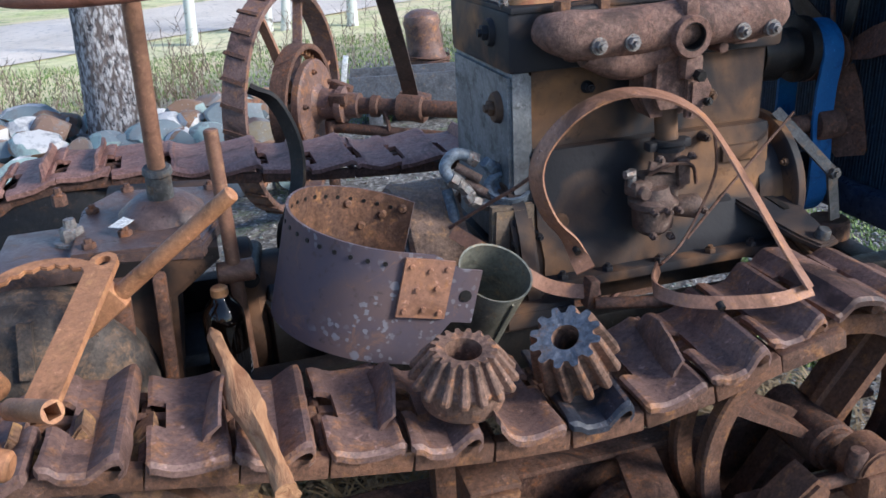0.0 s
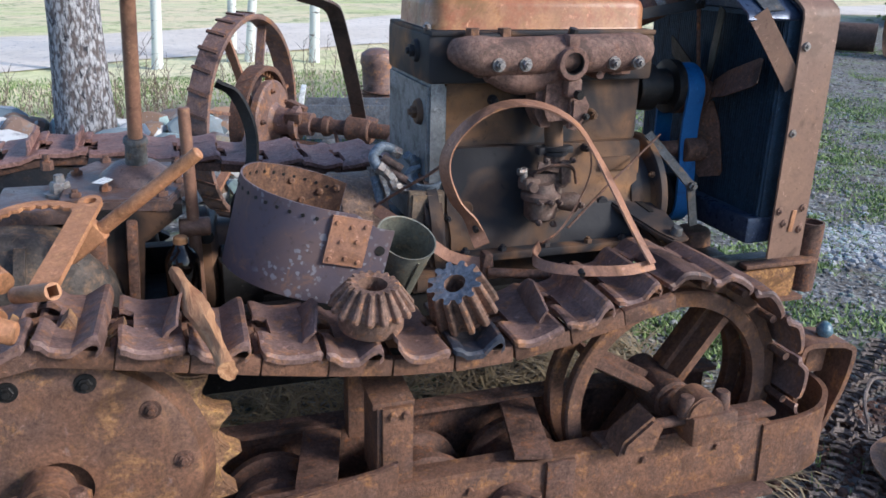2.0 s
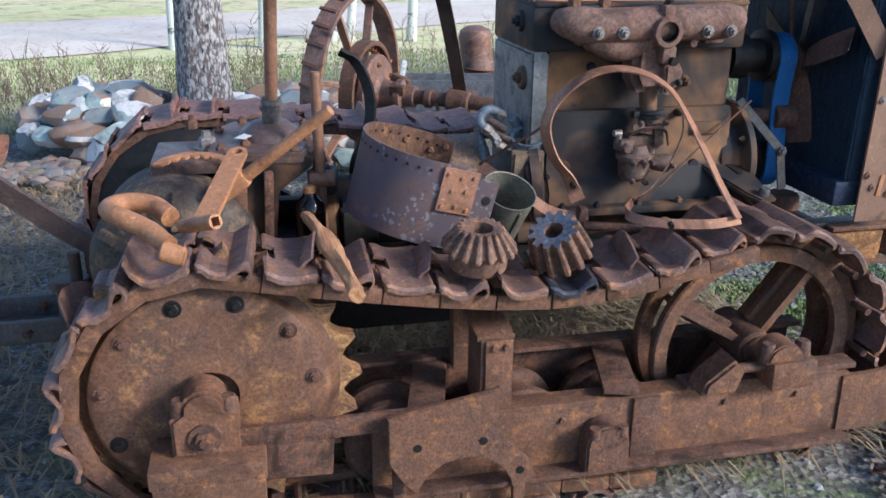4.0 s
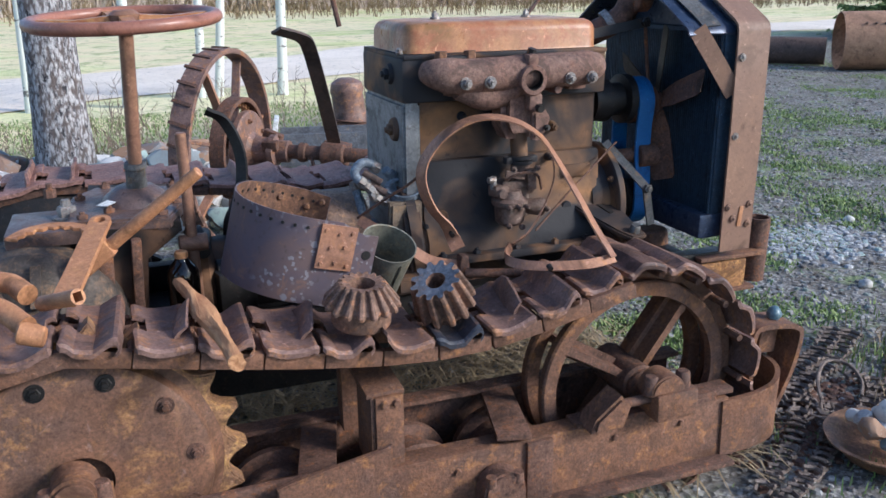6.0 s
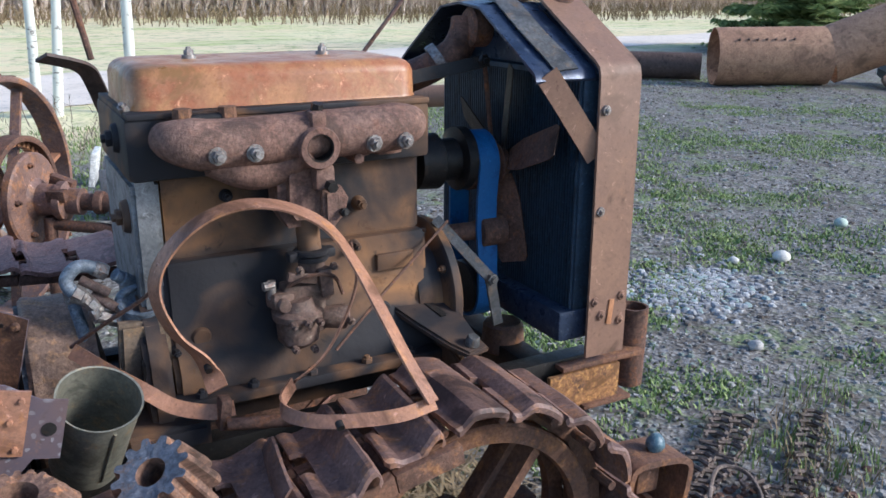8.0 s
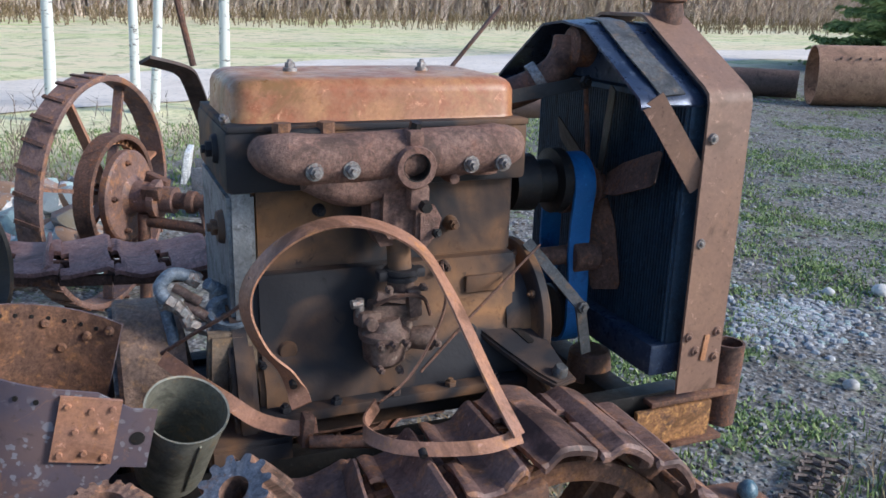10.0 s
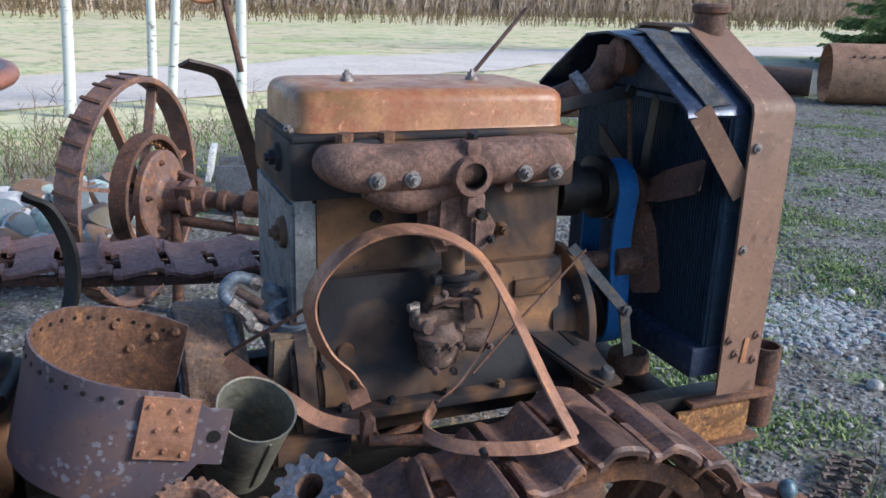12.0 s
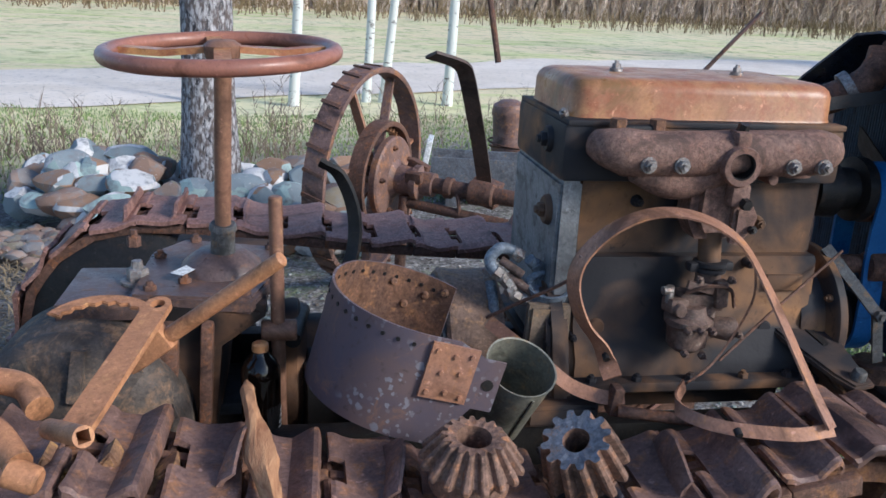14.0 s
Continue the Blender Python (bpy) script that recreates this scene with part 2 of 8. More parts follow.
def lichen_mat():
    """Violet-brown sheet steel with round pale lichen blooms in loose clusters."""
    m, nt, b = _mat("lichened_sheet")
    co = _coords(nt)
    col = _mix(nt, _ramp(nt, _noise(nt, co, 9, 5, 0.6, 0.5), 0.38, 0.62), (0.092, 0.074, 0.092), (0.125, 0.085, 0.082))
    col = _mix(nt, _ramp(nt, _noise(nt, co, 60, 4, 0.7), 0.58, 0.72), col, (0.075, 0.055, 0.055))
    col = _mix(nt, _ramp(nt, _noise(nt, co, 13, 8, 0.75, 0.8), 0.57, 0.68), col, (0.20, 0.115, 0.082))
    where = _ramp(nt, _noise(nt, co, 7, 3, 0.5, 0.4), 0.44, 0.54)
    for scale, size in ((34, 0.34), (75, 0.40)):
        v = nt.nodes.new("ShaderNodeTexVoronoi")
        v.inputs["Scale"].default_value = scale
        wob = nt.nodes.new("ShaderNodeMix")
        wob.data_type = "RGBA"
        wob.inputs[0].default_value = 0.012
        nt.links.new(co, wob.inputs[6])
        n = nt.nodes.new("ShaderNodeTexNoise")
        n.inputs["Scale"].default_value = 90
        nt.links.new(co, n.inputs["Vector"])
        nt.links.new(n.outputs["Color"], wob.inputs[7])
        nt.links.new(wob.outputs[2], v.inputs["Vector"])
        dot = _ramp(nt, v.outputs["Distance"], size - 0.10, size, (1, 1, 1, 1), (0, 0, 0, 1))
        mul = nt.nodes.new("ShaderNodeMath")
        mul.operation = "MULTIPLY"
        nt.links.new(dot, mul.inputs[0])
        nt.links.new(where, mul.inputs[1])
        keep = nt.nodes.new("ShaderNodeMath")
        keep.operation = "MULTIPLY"
        nt.links.new(mul.outputs[0], keep.inputs[0])
        nt.links.new(_ramp(nt, v.outputs["Color"], 0.46, 0.54), keep.inputs[1])
        col = _mix(nt, keep.outputs[0], col, (0.205, 0.195, 0.215))
    nt.links.new(col, b.inputs["Base Color"])
    b.inputs["Roughness"].default_value = 0.72
    b.inputs["Specular IOR Level"].default_value = 0.3
    _bump(nt, b, _noise(nt, co, 40, 5, 0.6), 0.2, 0.003)
    return m


RUST_SHEET = lichen_mat()


def wood_mat(name, a, b, scale=(60, 8, 60)):
    m, nt, bs = _mat(name)
    co = _coords(nt)
    mp = nt.nodes.new("ShaderNodeMapping")
    mp.inputs["Scale"].default_value = scale
    nt.links.new(co, mp.inputs[0])
    g = _noise(nt, mp.outputs[0], 1.0, 6, 0.6, 0.5)
    f = _noise(nt, co, 14, 5)
    col = _mix(nt, _ramp(nt, g, 0.35, 0.65), a, b)
    col = _mix(nt, _ramp(nt, f, 0.6, 0.72), col, tuple(c * 0.5 for c in a))
    nt.links.new(col, bs.inputs["Base Color"])
    bs.inputs["Roughness"].default_value = 0.85
    _bump(nt, bs, g, 0.7, 0.006)
    return m


DRIFTWOOD = wood_mat("driftwood", (0.27, 0.115, 0.050), (0.50, 0.27, 0.13), (70, 9, 70))


def bark_mat():
    m, nt, bs = _mat("conifer_bark")
    co = _coords(nt)
    mp = nt.nodes.new("ShaderNodeMapping")
    mp.inputs["Scale"].default_value = (1, 1, 0.42)
    nt.links.new(co, mp.inputs[0])
    v = nt.nodes.new("ShaderNodeTexVoronoi")
    v.inputs["Scale"].default_value = 55
    nt.links.new(mp.outputs[0], v.inputs["Vector"])
    n = _noise(nt, mp.outputs[0], 42, 6, 0.7, 0.6)
    col = _mix(nt, _ramp(nt, n, 0.41, 0.53), (0.045, 0.042, 0.048), (0.56, 0.54, 0.54))
    col = _mix(nt, _ramp(nt, v.outputs["Distance"], 0.40, 0.75), col, (0.15, 0.12, 0.11))
    nt.links.new(col, bs.inputs["Base Color"])
    bs.inputs["Roughness"].default_value = 0.95
    _bump(nt, bs, n, 1.0, 0.03)
    return m


def aspen_mat():
    m, nt, bs = _mat("aspen_bark")
    co = _coords(nt)
    mp = nt.nodes.new("ShaderNodeMapping")
    mp.inputs["Scale"].default_value = (1, 1, 2.5)
    nt.links.new(co, mp.inputs[0])
    n = _noise(nt, mp.outputs[0], 5, 6, 0.7, 0.3)
    col = _mix(nt, _ramp(nt, n, 0.57, 0.63), (0.60, 0.62, 0.58), (0.14, 0.13, 0.12))
    nt.links.new(col, bs.inputs["Base Color"])
    bs.inputs["Roughness"].default_value = 0.8
    _bump(nt, bs, n, 0.3, 0.01)
    return m


def stone_mat(name, a, b, c):
    m, nt, bs = _mat(name)
    co = _coords(nt)
    oi = nt.nodes.new("ShaderNodeObjectInfo")
    geo = nt.nodes.new("ShaderNodeNewGeometry")
    add = nt.nodes.new("ShaderNodeMath")
    add.operation = "ADD"
    nt.links.new(oi.outputs["Random"], add.inputs[0])
    nt.links.new(geo.outputs["Random Per Island"], add.inputs[1])
    fr = nt.nodes.new("ShaderNodeMath")
    fr.operation = "FRACT"
    nt.links.new(add.outputs[0], fr.inputs[0])
    r = nt.nodes.new("ShaderNodeValToRGB")
    r.color_ramp.interpolation = "CONSTANT"
    els = r.color_ramp.elements
    els[0].color, els[1].color = (*a, 1), (*c, 1)
    els[1].position = 0.78
    e = els.new(0.34)
    e.color = (*b, 1)
    e = els.new(0.60)
    e.color = (*[0.5 * (p + q) * k for p, q, k in zip(a, b, (0.80, 1.0, 0.95))], 1)
    nt.links.new(fr.outputs[0], r.inputs[0])
    n = _noise(nt, co, 12, 7, 0.7)
    f = _noise(nt, co, 70, 4, 0.6)
    col = _mix(nt, _ramp(nt, n, 0.50, 0.66), r.outputs[0], (0.20, 0.205, 0.215))
    col = _mix(nt, _ramp(nt, f, 0.64, 0.74), col, (0.55, 0.53, 0.51))
    nt.links.new(col, bs.inputs["Base Color"])
    bs.inputs["Roughness"].default_value = 0.85
    _bump(nt, bs, n, 0.5, 0.015)
    return m


BARK, ASPEN = bark_mat(), aspen_mat()
STONE = stone_mat("field_stone", (0.62, 0.605, 0.59), (0.215, 0.255, 0.275), (0.27, 0.165, 0.105))
STONE_WHITE = stone_mat("white_stone", (0.60, 0.57, 0.52), (0.52, 0.50, 0.465), (0.44, 0.42, 0.395))
RIVER = stone_mat("river_stone", (0.24, 0.155, 0.115), (0.30, 0.21, 0.16), (0.20, 0.18, 0.17))
PEBBLE = stone_mat("pebble", (0.120, 0.110, 0.100), (0.34, 0.325, 0.305), (0.085, 0.068, 0.054))
GRAVEL_PALE = stone_mat("washed_pebble", (0.27, 0.275, 0.29), (0.46, 0.455, 0.45), (0.19, 0.18, 0.175))


def leaf_mat(name, a, b):
    m, nt, bs = _mat(name)
    geo = nt.nodes.new("ShaderNodeNewGeometry")
    col = _mix(nt, geo.outputs["Random Per Island"], a, b)
    nt.links.new(col, bs.inputs["Base Color"])
    bs.inputs["Roughness"].default_value = 0.8
    return m


GRASS = leaf_mat("grass", (0.105, 0.180, 0.045), (0.30, 0.36, 0.14))
STRAW = leaf_mat("straw", (0.33, 0.25, 0.14), (0.20, 0.145, 0.085))
TWIG = leaf_mat("twig", (0.16, 0.115, 0.085), (0.28, 0.21, 0.16))
BRUSH = leaf_mat("brush", (0.36, 0.29, 0.245), (0.84, 0.73, 0.63))
NEEDLE = leaf_mat("needles", (0.12, 0.19, 0.055), (0.36, 0.41, 0.15))


def ground_mat():
    m, nt, bs = _mat("ground")
    tc = nt.nodes.new("ShaderNodeTexCoord")
    co = tc.outputs["Object"]
    sep = nt.nodes.new("ShaderNodeSeparateXYZ")
    nt.links.new(co, sep.inputs[0])
    big = _noise(nt, co, 0.9, 5, 0.6, 0.3)
    wide = _noise(nt, co, 0.16, 4, 0.55, 0.2)
    mid = _noise(nt, co, 6, 6, 0.65)
    fine = _noise(nt, co, 60, 5, 0.7)
    v = nt.nodes.new("ShaderNodeTexVoronoi")
    v.inputs["Scale"].default_value = 42
    nt.links.new(co, v.inputs["Vector"])
    grit = _mix(nt, _ramp(nt, v.outputs["Color"], 0.2, 0.9), (0.080, 0.076, 0.072), (0.35, 0.335, 0.315))
    dirt = _mix(nt, _ramp(nt, mid, 0.4, 0.6), (0.060, 0.050, 0.040), (0.150, 0.135, 0.118))
    col = _mix(nt, _ramp(nt, fine, 0.42, 0.55), dirt, grit)
    speck = _noise(nt, co, 15, 5, 0.7, 0.3)
    col = _mix(nt, _ramp(nt, speck, 0.58, 0.64), col, (0.33, 0.315, 0.295))
    col = _mix(nt, _ramp(nt, _noise(nt, co, 8.5, 6, 0.75, 0.6), 0.60, 0.66), col, (0.055, 0.045, 0.038))
    col = _mix(nt, _ramp(nt, _noise(nt, co, 4.5, 9, 0.8, 0.8), 0.60, 0.66), col, (0.31, 0.295, 0.275))
    col = _mix(nt, _ramp(nt, _noise(nt, co, 3.3, 8, 0.8, 1.0), 0.52, 0.62), col, (0.070, 0.056, 0.044))
    col = _mix(nt, _ramp(nt, _noise(nt, co, 1.5, 7, 0.75, 0.8), 0.56, 0.66), col, (0.105, 0.082, 0.062))
    green = _mix(nt, _ramp(nt, fine, 0.4, 0.62), (0.095, 0.135, 0.05), (0.21, 0.245, 0.12))
    col = _mix(nt, _ramp(nt, _noise(nt, co, 2.6, 8, 0.78, 0.9), 0.52, 0.62), col, green)
    # the meadow past the track
    meadow = _mix(nt, _ramp(nt, wide, 0.42, 0.62), (0.60, 0.62, 0.27), (0.80, 0.71, 0.47))
    meadow = _mix(nt, _ramp(nt, mid, 0.5, 0.75), meadow, (0.30, 0.335, 0.14))
    tuft = _noise(nt, co, 1.7, 8, 0.75, 0.8)
    wide_map = nt.nodes.new("ShaderNodeMapping")
    wide_map.inputs["Scale"].default_value = (0.25, 1.0, 1.0)
    nt.links.new(co, wide_map.inputs[0])
    drift = _noise(nt, wide_map.outputs[0], 0.55, 7, 0.7, 0.6)
    meadow = _mix(nt, _ramp(nt, drift, 0.40, 0.56), meadow, (0.76, 0.64, 0.40))
    meadow = _mix(nt, _ramp(nt, _noise(nt, wide_map.outputs[0], 1.3, 7, 0.75, 0.8), 0.60, 0.68), meadow, (0.22, 0.20, 0.11))
    meadow = _mix(nt, _ramp(nt, tuft, 0.52, 0.62), meadow, (0.30, 0.34, 0.14))
    far = nt.nodes.new("ShaderNodeMapRange")
    far.inputs[1].default_value, far.inputs[2].default_value = 6.5, 8.5
    lean = nt.nodes.new("ShaderNodeMath")
    lean.operation = "MULTIPLY_ADD"
    nt.links.new(sep.outputs[0], lean.inputs[0])
    lean.inputs[1].default_value = -0.55
    nt.links.new(sep.outputs[1], lean.inputs[2])
    nt.links.new(lean.outputs[0], far.inputs[0])
    col = _mix(nt, far.outputs[0], col, meadow)
    nt.links.new(col, bs.inputs["Base Color"])
    bs.inputs["Roughness"].default_value = 0.95
    n1 = _bump(nt, bs, v.outputs["Distance"], 0.6, 0.012)
    _bump(nt, bs, mid, 0.7, 0.04, n1)
    return m


def road_mat():
    m, nt, bs = _mat("dirt_road")
    tc = nt.nodes.new("ShaderNodeTexCoord")
    co = tc.outputs["Object"]
    n = _noise(nt, co, 0.8, 6, 0.65, 0.4)
    f = _noise(nt, co, 12, 5, 0.7)
    col = _mix(nt, _ramp(nt, n, 0.38, 0.62), (0.66, 0.575, 0.48), (0.78, 0.69, 0.59))
    col = _mix(nt, _ramp(nt, f, 0.55, 0.7), col, (0.36, 0.33, 0.30))
    nt.links.new(col, bs.inputs["Base Color"])
    bs.inputs["Roughness"].default_value = 0.95
    _bump(nt, bs, f, 0.4, 0.03)
    return m


def glass_mat(name, col):
    m, nt, bs = _mat(name)
    bs.inputs["Base Color"].default_value = (*col, 1)
    bs.inputs["Transmission Weight"].default_value = 0.7
    bs.inputs["Roughness"].default_value = 0.06
    bs.inputs["IOR"].default_value = 1.5
    return m


BOTTLE = glass_mat("dark_bottle_glass", (0.012, 0.008, 0.006))
BALL_BLUE = worn("clouded_blue_glass", (0.055, 0.12, 0.17), (0.10, 0.17, 0.21), (0.24, 0.30, 0.32), 40, 0.58, 0.15, 0.35, grit=0.3)


# ---------------- mesh helpers ----------------
def to_mesh(name, bm, mat, smooth=40):
    bmesh.ops.recalc_face_normals(bm, faces=bm.faces)
    me = bpy.data.meshes.new(name)
    bm.to_mesh(me)
    bm.free()
    for mm in (mat if isinstance(mat, (list, tuple)) else [mat]):
        me.materials.append(mm)
    if smooth:
        me.polygons.foreach_set("use_smooth", [True] * len(me.polygons))
        me.set_sharp_from_angle(angle=radians(smooth))
    return me


BASE = {}


def thing(name, base, label, category, group="", kind=""):
    ob = new(name)
    ob.location = base
    ob.empty_display_size = 0.05
    BASE[ob.name] = Vector(base)
    return tagged(ob, label, category, group, kind)


def part(name, bm, mat, parent, label="", smooth=40):
    """Links a bmesh in world coordinates as one mesh under a thing or a part."""
    ob = new(name, bm if isinstance(bm, bpy.types.Mesh) else to_mesh(name, bm, mat, smooth))
    ob.parent = parent
    if parent.name in BASE:
        ob.matrix_parent_inverse = Matrix.Translation(-BASE[parent.name])
    if label:
        tagged(ob, label)
    return ob


def single(name, bm, mat, label, category, group="", kind="", smooth=40):
    return tagged(new(name, to_mesh(name, bm, mat, smooth)), label, category, group, kind)


def box(bm, c, s, rot=(0, 0, 0), bevel=0.004, taper=1.0):
    m = Matrix.LocRotScale(c, Euler([radians(a) for a in rot]), s)
    g = bmesh.ops.create_cube(bm, size=1)
    vs = g["verts"]
    for v in vs:
        if taper != 1.0 and v.co.z > 0:
            v.co.x *= taper
            v.co.y *= taper
        v.co = m @ v.co
    if bevel:
        es = list({e for v in vs for e in v.link_edges})
        bmesh.ops.bevel(bm, geom=es, offset=min(bevel, 0.45 * min(s)), segments=2, affect="EDGES", profile=0.6)
    return bm


def axis_matrix(p0, p1):
    p0, p1 = Vector(p0), Vector(p1)
    d = (p1 - p0)
    q = d.to_track_quat("Z", "Y")
    return Matrix.Translation(p0) @ q.to_matrix().to_4x4(), d.length


def lathe(bm, prof, m, segs=24, closed=False, a0=0.0, a1=360.0, wob=0.0):
    """Turns a profile of (radius, height) about the z axis of m."""
    full = abs(a1 - a0) >= 359.9
    n = segs if full else segs + 1
    rings = []
    for i in range(n):
        a = radians(a0 + (a1 - a0) * i / segs)
        ring = []
        for r, h in prof:
            k = 1 + wob * math.sin(3 * a + 9 * h)
            ring.append(bm.verts.new(m @ Vector((r * k * math.cos(a), r * k * math.sin(a), h))))
        rings.append(ring)
    np_ = len(prof)
    for i in range(segs):
        r0, r1 = rings[i], rings[(i + 1) % n]
        for j in range(np_ if closed else np_ - 1):
            k = (j + 1) % np_
            bm.faces.new((r0[j], r1[j], r1[k], r0[k]))
    if not full and closed:
        bm.faces.new(rings[0])
        bm.faces.new(rings[-1])
    if full and not closed:
        for j in (0, -1):
            if prof[j][0] > 1e-6:
                bm.faces.new([r[j] for r in rings])
    bmesh.ops.remove_doubles(bm, verts=bm.verts, dist=1e-6)
    return bm


def cyl(bm, p0, p1, r0, r1=None, segs=20, bevel=0.0):
    m, L = axis_matrix(p0, p1)
    r1 = r0 if r1 is None else r1
    b = min(bevel, r0 * 0.5, L * 0.4)
    prof = [(r0 - b, 0), (r0, b), (r1, L - b), (r1 - b, L)] if b else [(r0, 0), (r1, L)]
    return lathe(bm, prof, m, segs)


def pipe(bm, p0, p1, r, wall, segs=24):
    m, L = axis_matrix(p0, p1)
    return lathe(bm, [(r, 0), (r, L), (r - wall, L), (r - wall, 0)], m, segs, closed=True)


def hexnut(bm, p, d, r, h):
    p, d = Vector(p), Vector(d).normalized()
    m, _ = axis_matrix(p, p + d)
    lathe(bm, [(r, 0), (r, h * 0.85), (r * 0.88, h), (r * 0.55, h), (r * 0.5, h * 1.6)], m, 6)


def smooth_path(pts, n=8):
    """Catmull-Rom through the points."""
    P = [Vector(p) for p in pts]
    P = [2 * P[0] - P[1]] + P + [2 * P[-1] - P[-2]]
    out = []
    for i in range(1, len(P) - 2):
        a, b, c, d = P[i - 1:i + 3]
        for k in range(n):
            t = k / n
            out.append(0.5 * (2 * b + (c - a) * t + (2 * a - 5 * b + 4 * c - d) * t * t + (3 * b - a - 3 * c + d) * t ** 3))
    out.append(P[-2])
    return out


def tube(bm, pts, r, segs=10, radii=None):
    P = [Vector(p) for p in pts]
    rings, up = [], Vector((0.13, 0.21, 1)).normalized()
    for i, p in enumerate(P):
        d = (P[min(i + 1, len(P) - 1)] - P[max(i - 1, 0)]).normalized()
        s = d.cross(up)
        if s.length < 0.05:
            s = d.cross(Vector((1, 0, 0)))
        s.normalize()
        u = s.cross(d)
        up = u
        rr = radii[i] if radii else r
        rings.append([bm.verts.new(p + rr * (math.cos(a) * s + math.sin(a) * u)) for a in [2 * math.pi * k / segs for k in range(segs)]])
    for a, b in zip(rings, rings[1:]):
        for k in range(segs):
            bm.faces.new((a[k], a[(k + 1) % segs], b[(k + 1) % segs], b[k]))
    bm.faces.new(rings[0])
    bm.faces.new(rings[-1])
    return bm


def strip(bm, pts, wide, thick, width):
    """A flat bar along pts; wide: the direction(s) of its width."""
    P = [Vector(p) for p in pts]
    W = [Vector(w).normalized() for w in wide] if isinstance(wide, list) else [Vector(wide).normalized()] * len(P)
    rings = []
    for i, p in enumerate(P):
        d = (P[min(i + 1, len(P) - 1)] - P[max(i - 1, 0)]).normalized()
        w = (W[i] - d * W[i].dot(d)).normalized()
        n = d.cross(w)
        rings.append([bm.verts.new(p + w * width / 2 * a + n * thick / 2 * b) for a, b in ((-1, -1), (1, -1), (1, 1), (-1, 1))])
    for a, b in zip(rings, rings[1:]):
        for k in range(4):
            bm.faces.new((a[k], a[(k + 1) % 4], b[(k + 1) % 4], b[k]))
    bm.faces.new(rings[0])
    bm.faces.new(rings[-1])
    return bm


def prism(bm, poly, h0, h1, m=Matrix.Identity(4), bevel=0.0):
    """A flat shape in the xy plane of m, from height h0 to h1."""
    a = [bm.verts.new(m @ Vector((x, y, h0))) for x, y in poly]
    b = [bm.verts.new(m @ Vector((x, y, h1))) for x, y in poly]
    n = len(poly)
    fs = [bm.faces.new(a), bm.faces.new(b)]
    for i in range(n):
        fs.append(bm.faces.new((a[i], a[(i + 1) % n], b[(i + 1) % n], b[i])))
    if bevel:
        bmesh.ops.recalc_face_normals(bm, faces=fs)
        es = list({e for f in fs[:2] for e in f.edges})
        bmesh.ops.bevel(bm, geom=es, offset=bevel, segments=2, affect="EDGES")
    return bm


XZ = Matrix(((1, 0, 0, 0), (0, 0, 1, 0), (0, 1, 0, 0), (0, 0, 0, 1)))      # shape in x and z, height along y
YZ = Matrix(((0, 0, 1, 0), (1, 0, 0, 0), (0, 1, 0, 0), (0, 0, 0, 1)))      # shape in y and z, height along x


def arc(cx, cy, r, a0, a1, n):
    return [(cx + r * math.cos(radians(a0 + (a1 - a0) * i / n)), cy + r * math.sin(radians(a0 + (a1 - a0) * i / n))) for i in range(n + 1)]


def rock(bm, c, s, seed, sub=2, rough=0.35):
    g = bmesh.ops.create_icosphere(bm, subdivisions=sub, radius=1.0)
    off = Vector((seed * 3.7, seed * 1.9, seed * 0.7))
    q = Euler((seed * 1.3, seed * 2.1, seed * 0.9)).to_matrix()
    for v in g["verts"]:
        d = v.co.normalized()
        k = 1 + rough * noise.noise(d * 1.3 + off) + rough * 0.35 * noise.noise(d * 3.1 + off)
        e = q @ (d * k)
        v.co = Vector(c) + Vector((e.x * s[0], e.y * s[1], e.z * s[2]))
    return bm


def cut_rock(bm, c, s, seed, sub=3, flats=11):
    """An angular field stone: a ball planed off by random flats, then roughened."""
    rnd = random.Random(seed)
    g = bmesh.ops.create_icosphere(bm, subdivisions=sub, radius=1.0)
    planes = []
    for _ in range(flats):
        n = Vector((rnd.gauss(0, 1), rnd.gauss(0, 1), rnd.gauss(0, 1))).normalized()
        planes.append((n, rnd.uniform(0.58, 0.86)))
    off = Vector((seed * 3.7, seed * 1.9, seed * 0.7))
    for v in g["verts"]:
        p = v.co.normalized()
        for n, d in planes:
            over = p.dot(n) - d
            if over > 0:
                p -= n * over * 0.93
        p += p * (0.07 * noise.noise(p * 2.2 + off) + 0.035 * noise.noise(p * 6 + off))
        v.co = Vector(c) + Vector((p.x * s[0] * 1.08, p.y * s[1] * 1.08, p.z * s[2] * 1.08))
    return bm


def soft(bm, amp, scale=8.0):
    """Knocks a mesh a little out of true."""
    for v in bm.verts:
        v.co += amp * noise.noise_vector(v.co * scale)
    return bm


# ---------------- ground, road, meadow ----------------
def height(x, y):
    d = math.hypot(x - 0.5, y - 1.7)
    k = min(1, max(0, (d - 1.2) / 3))
    far = max(0, y - 22) * 0.012
    return k * (0.05 * noise.noise(Vector((x * 0.5, y * 0.5, 0))) + 0.012 * noise.noise(Vector((x * 2.1, y * 2.1, 3)))) + far * 0.3


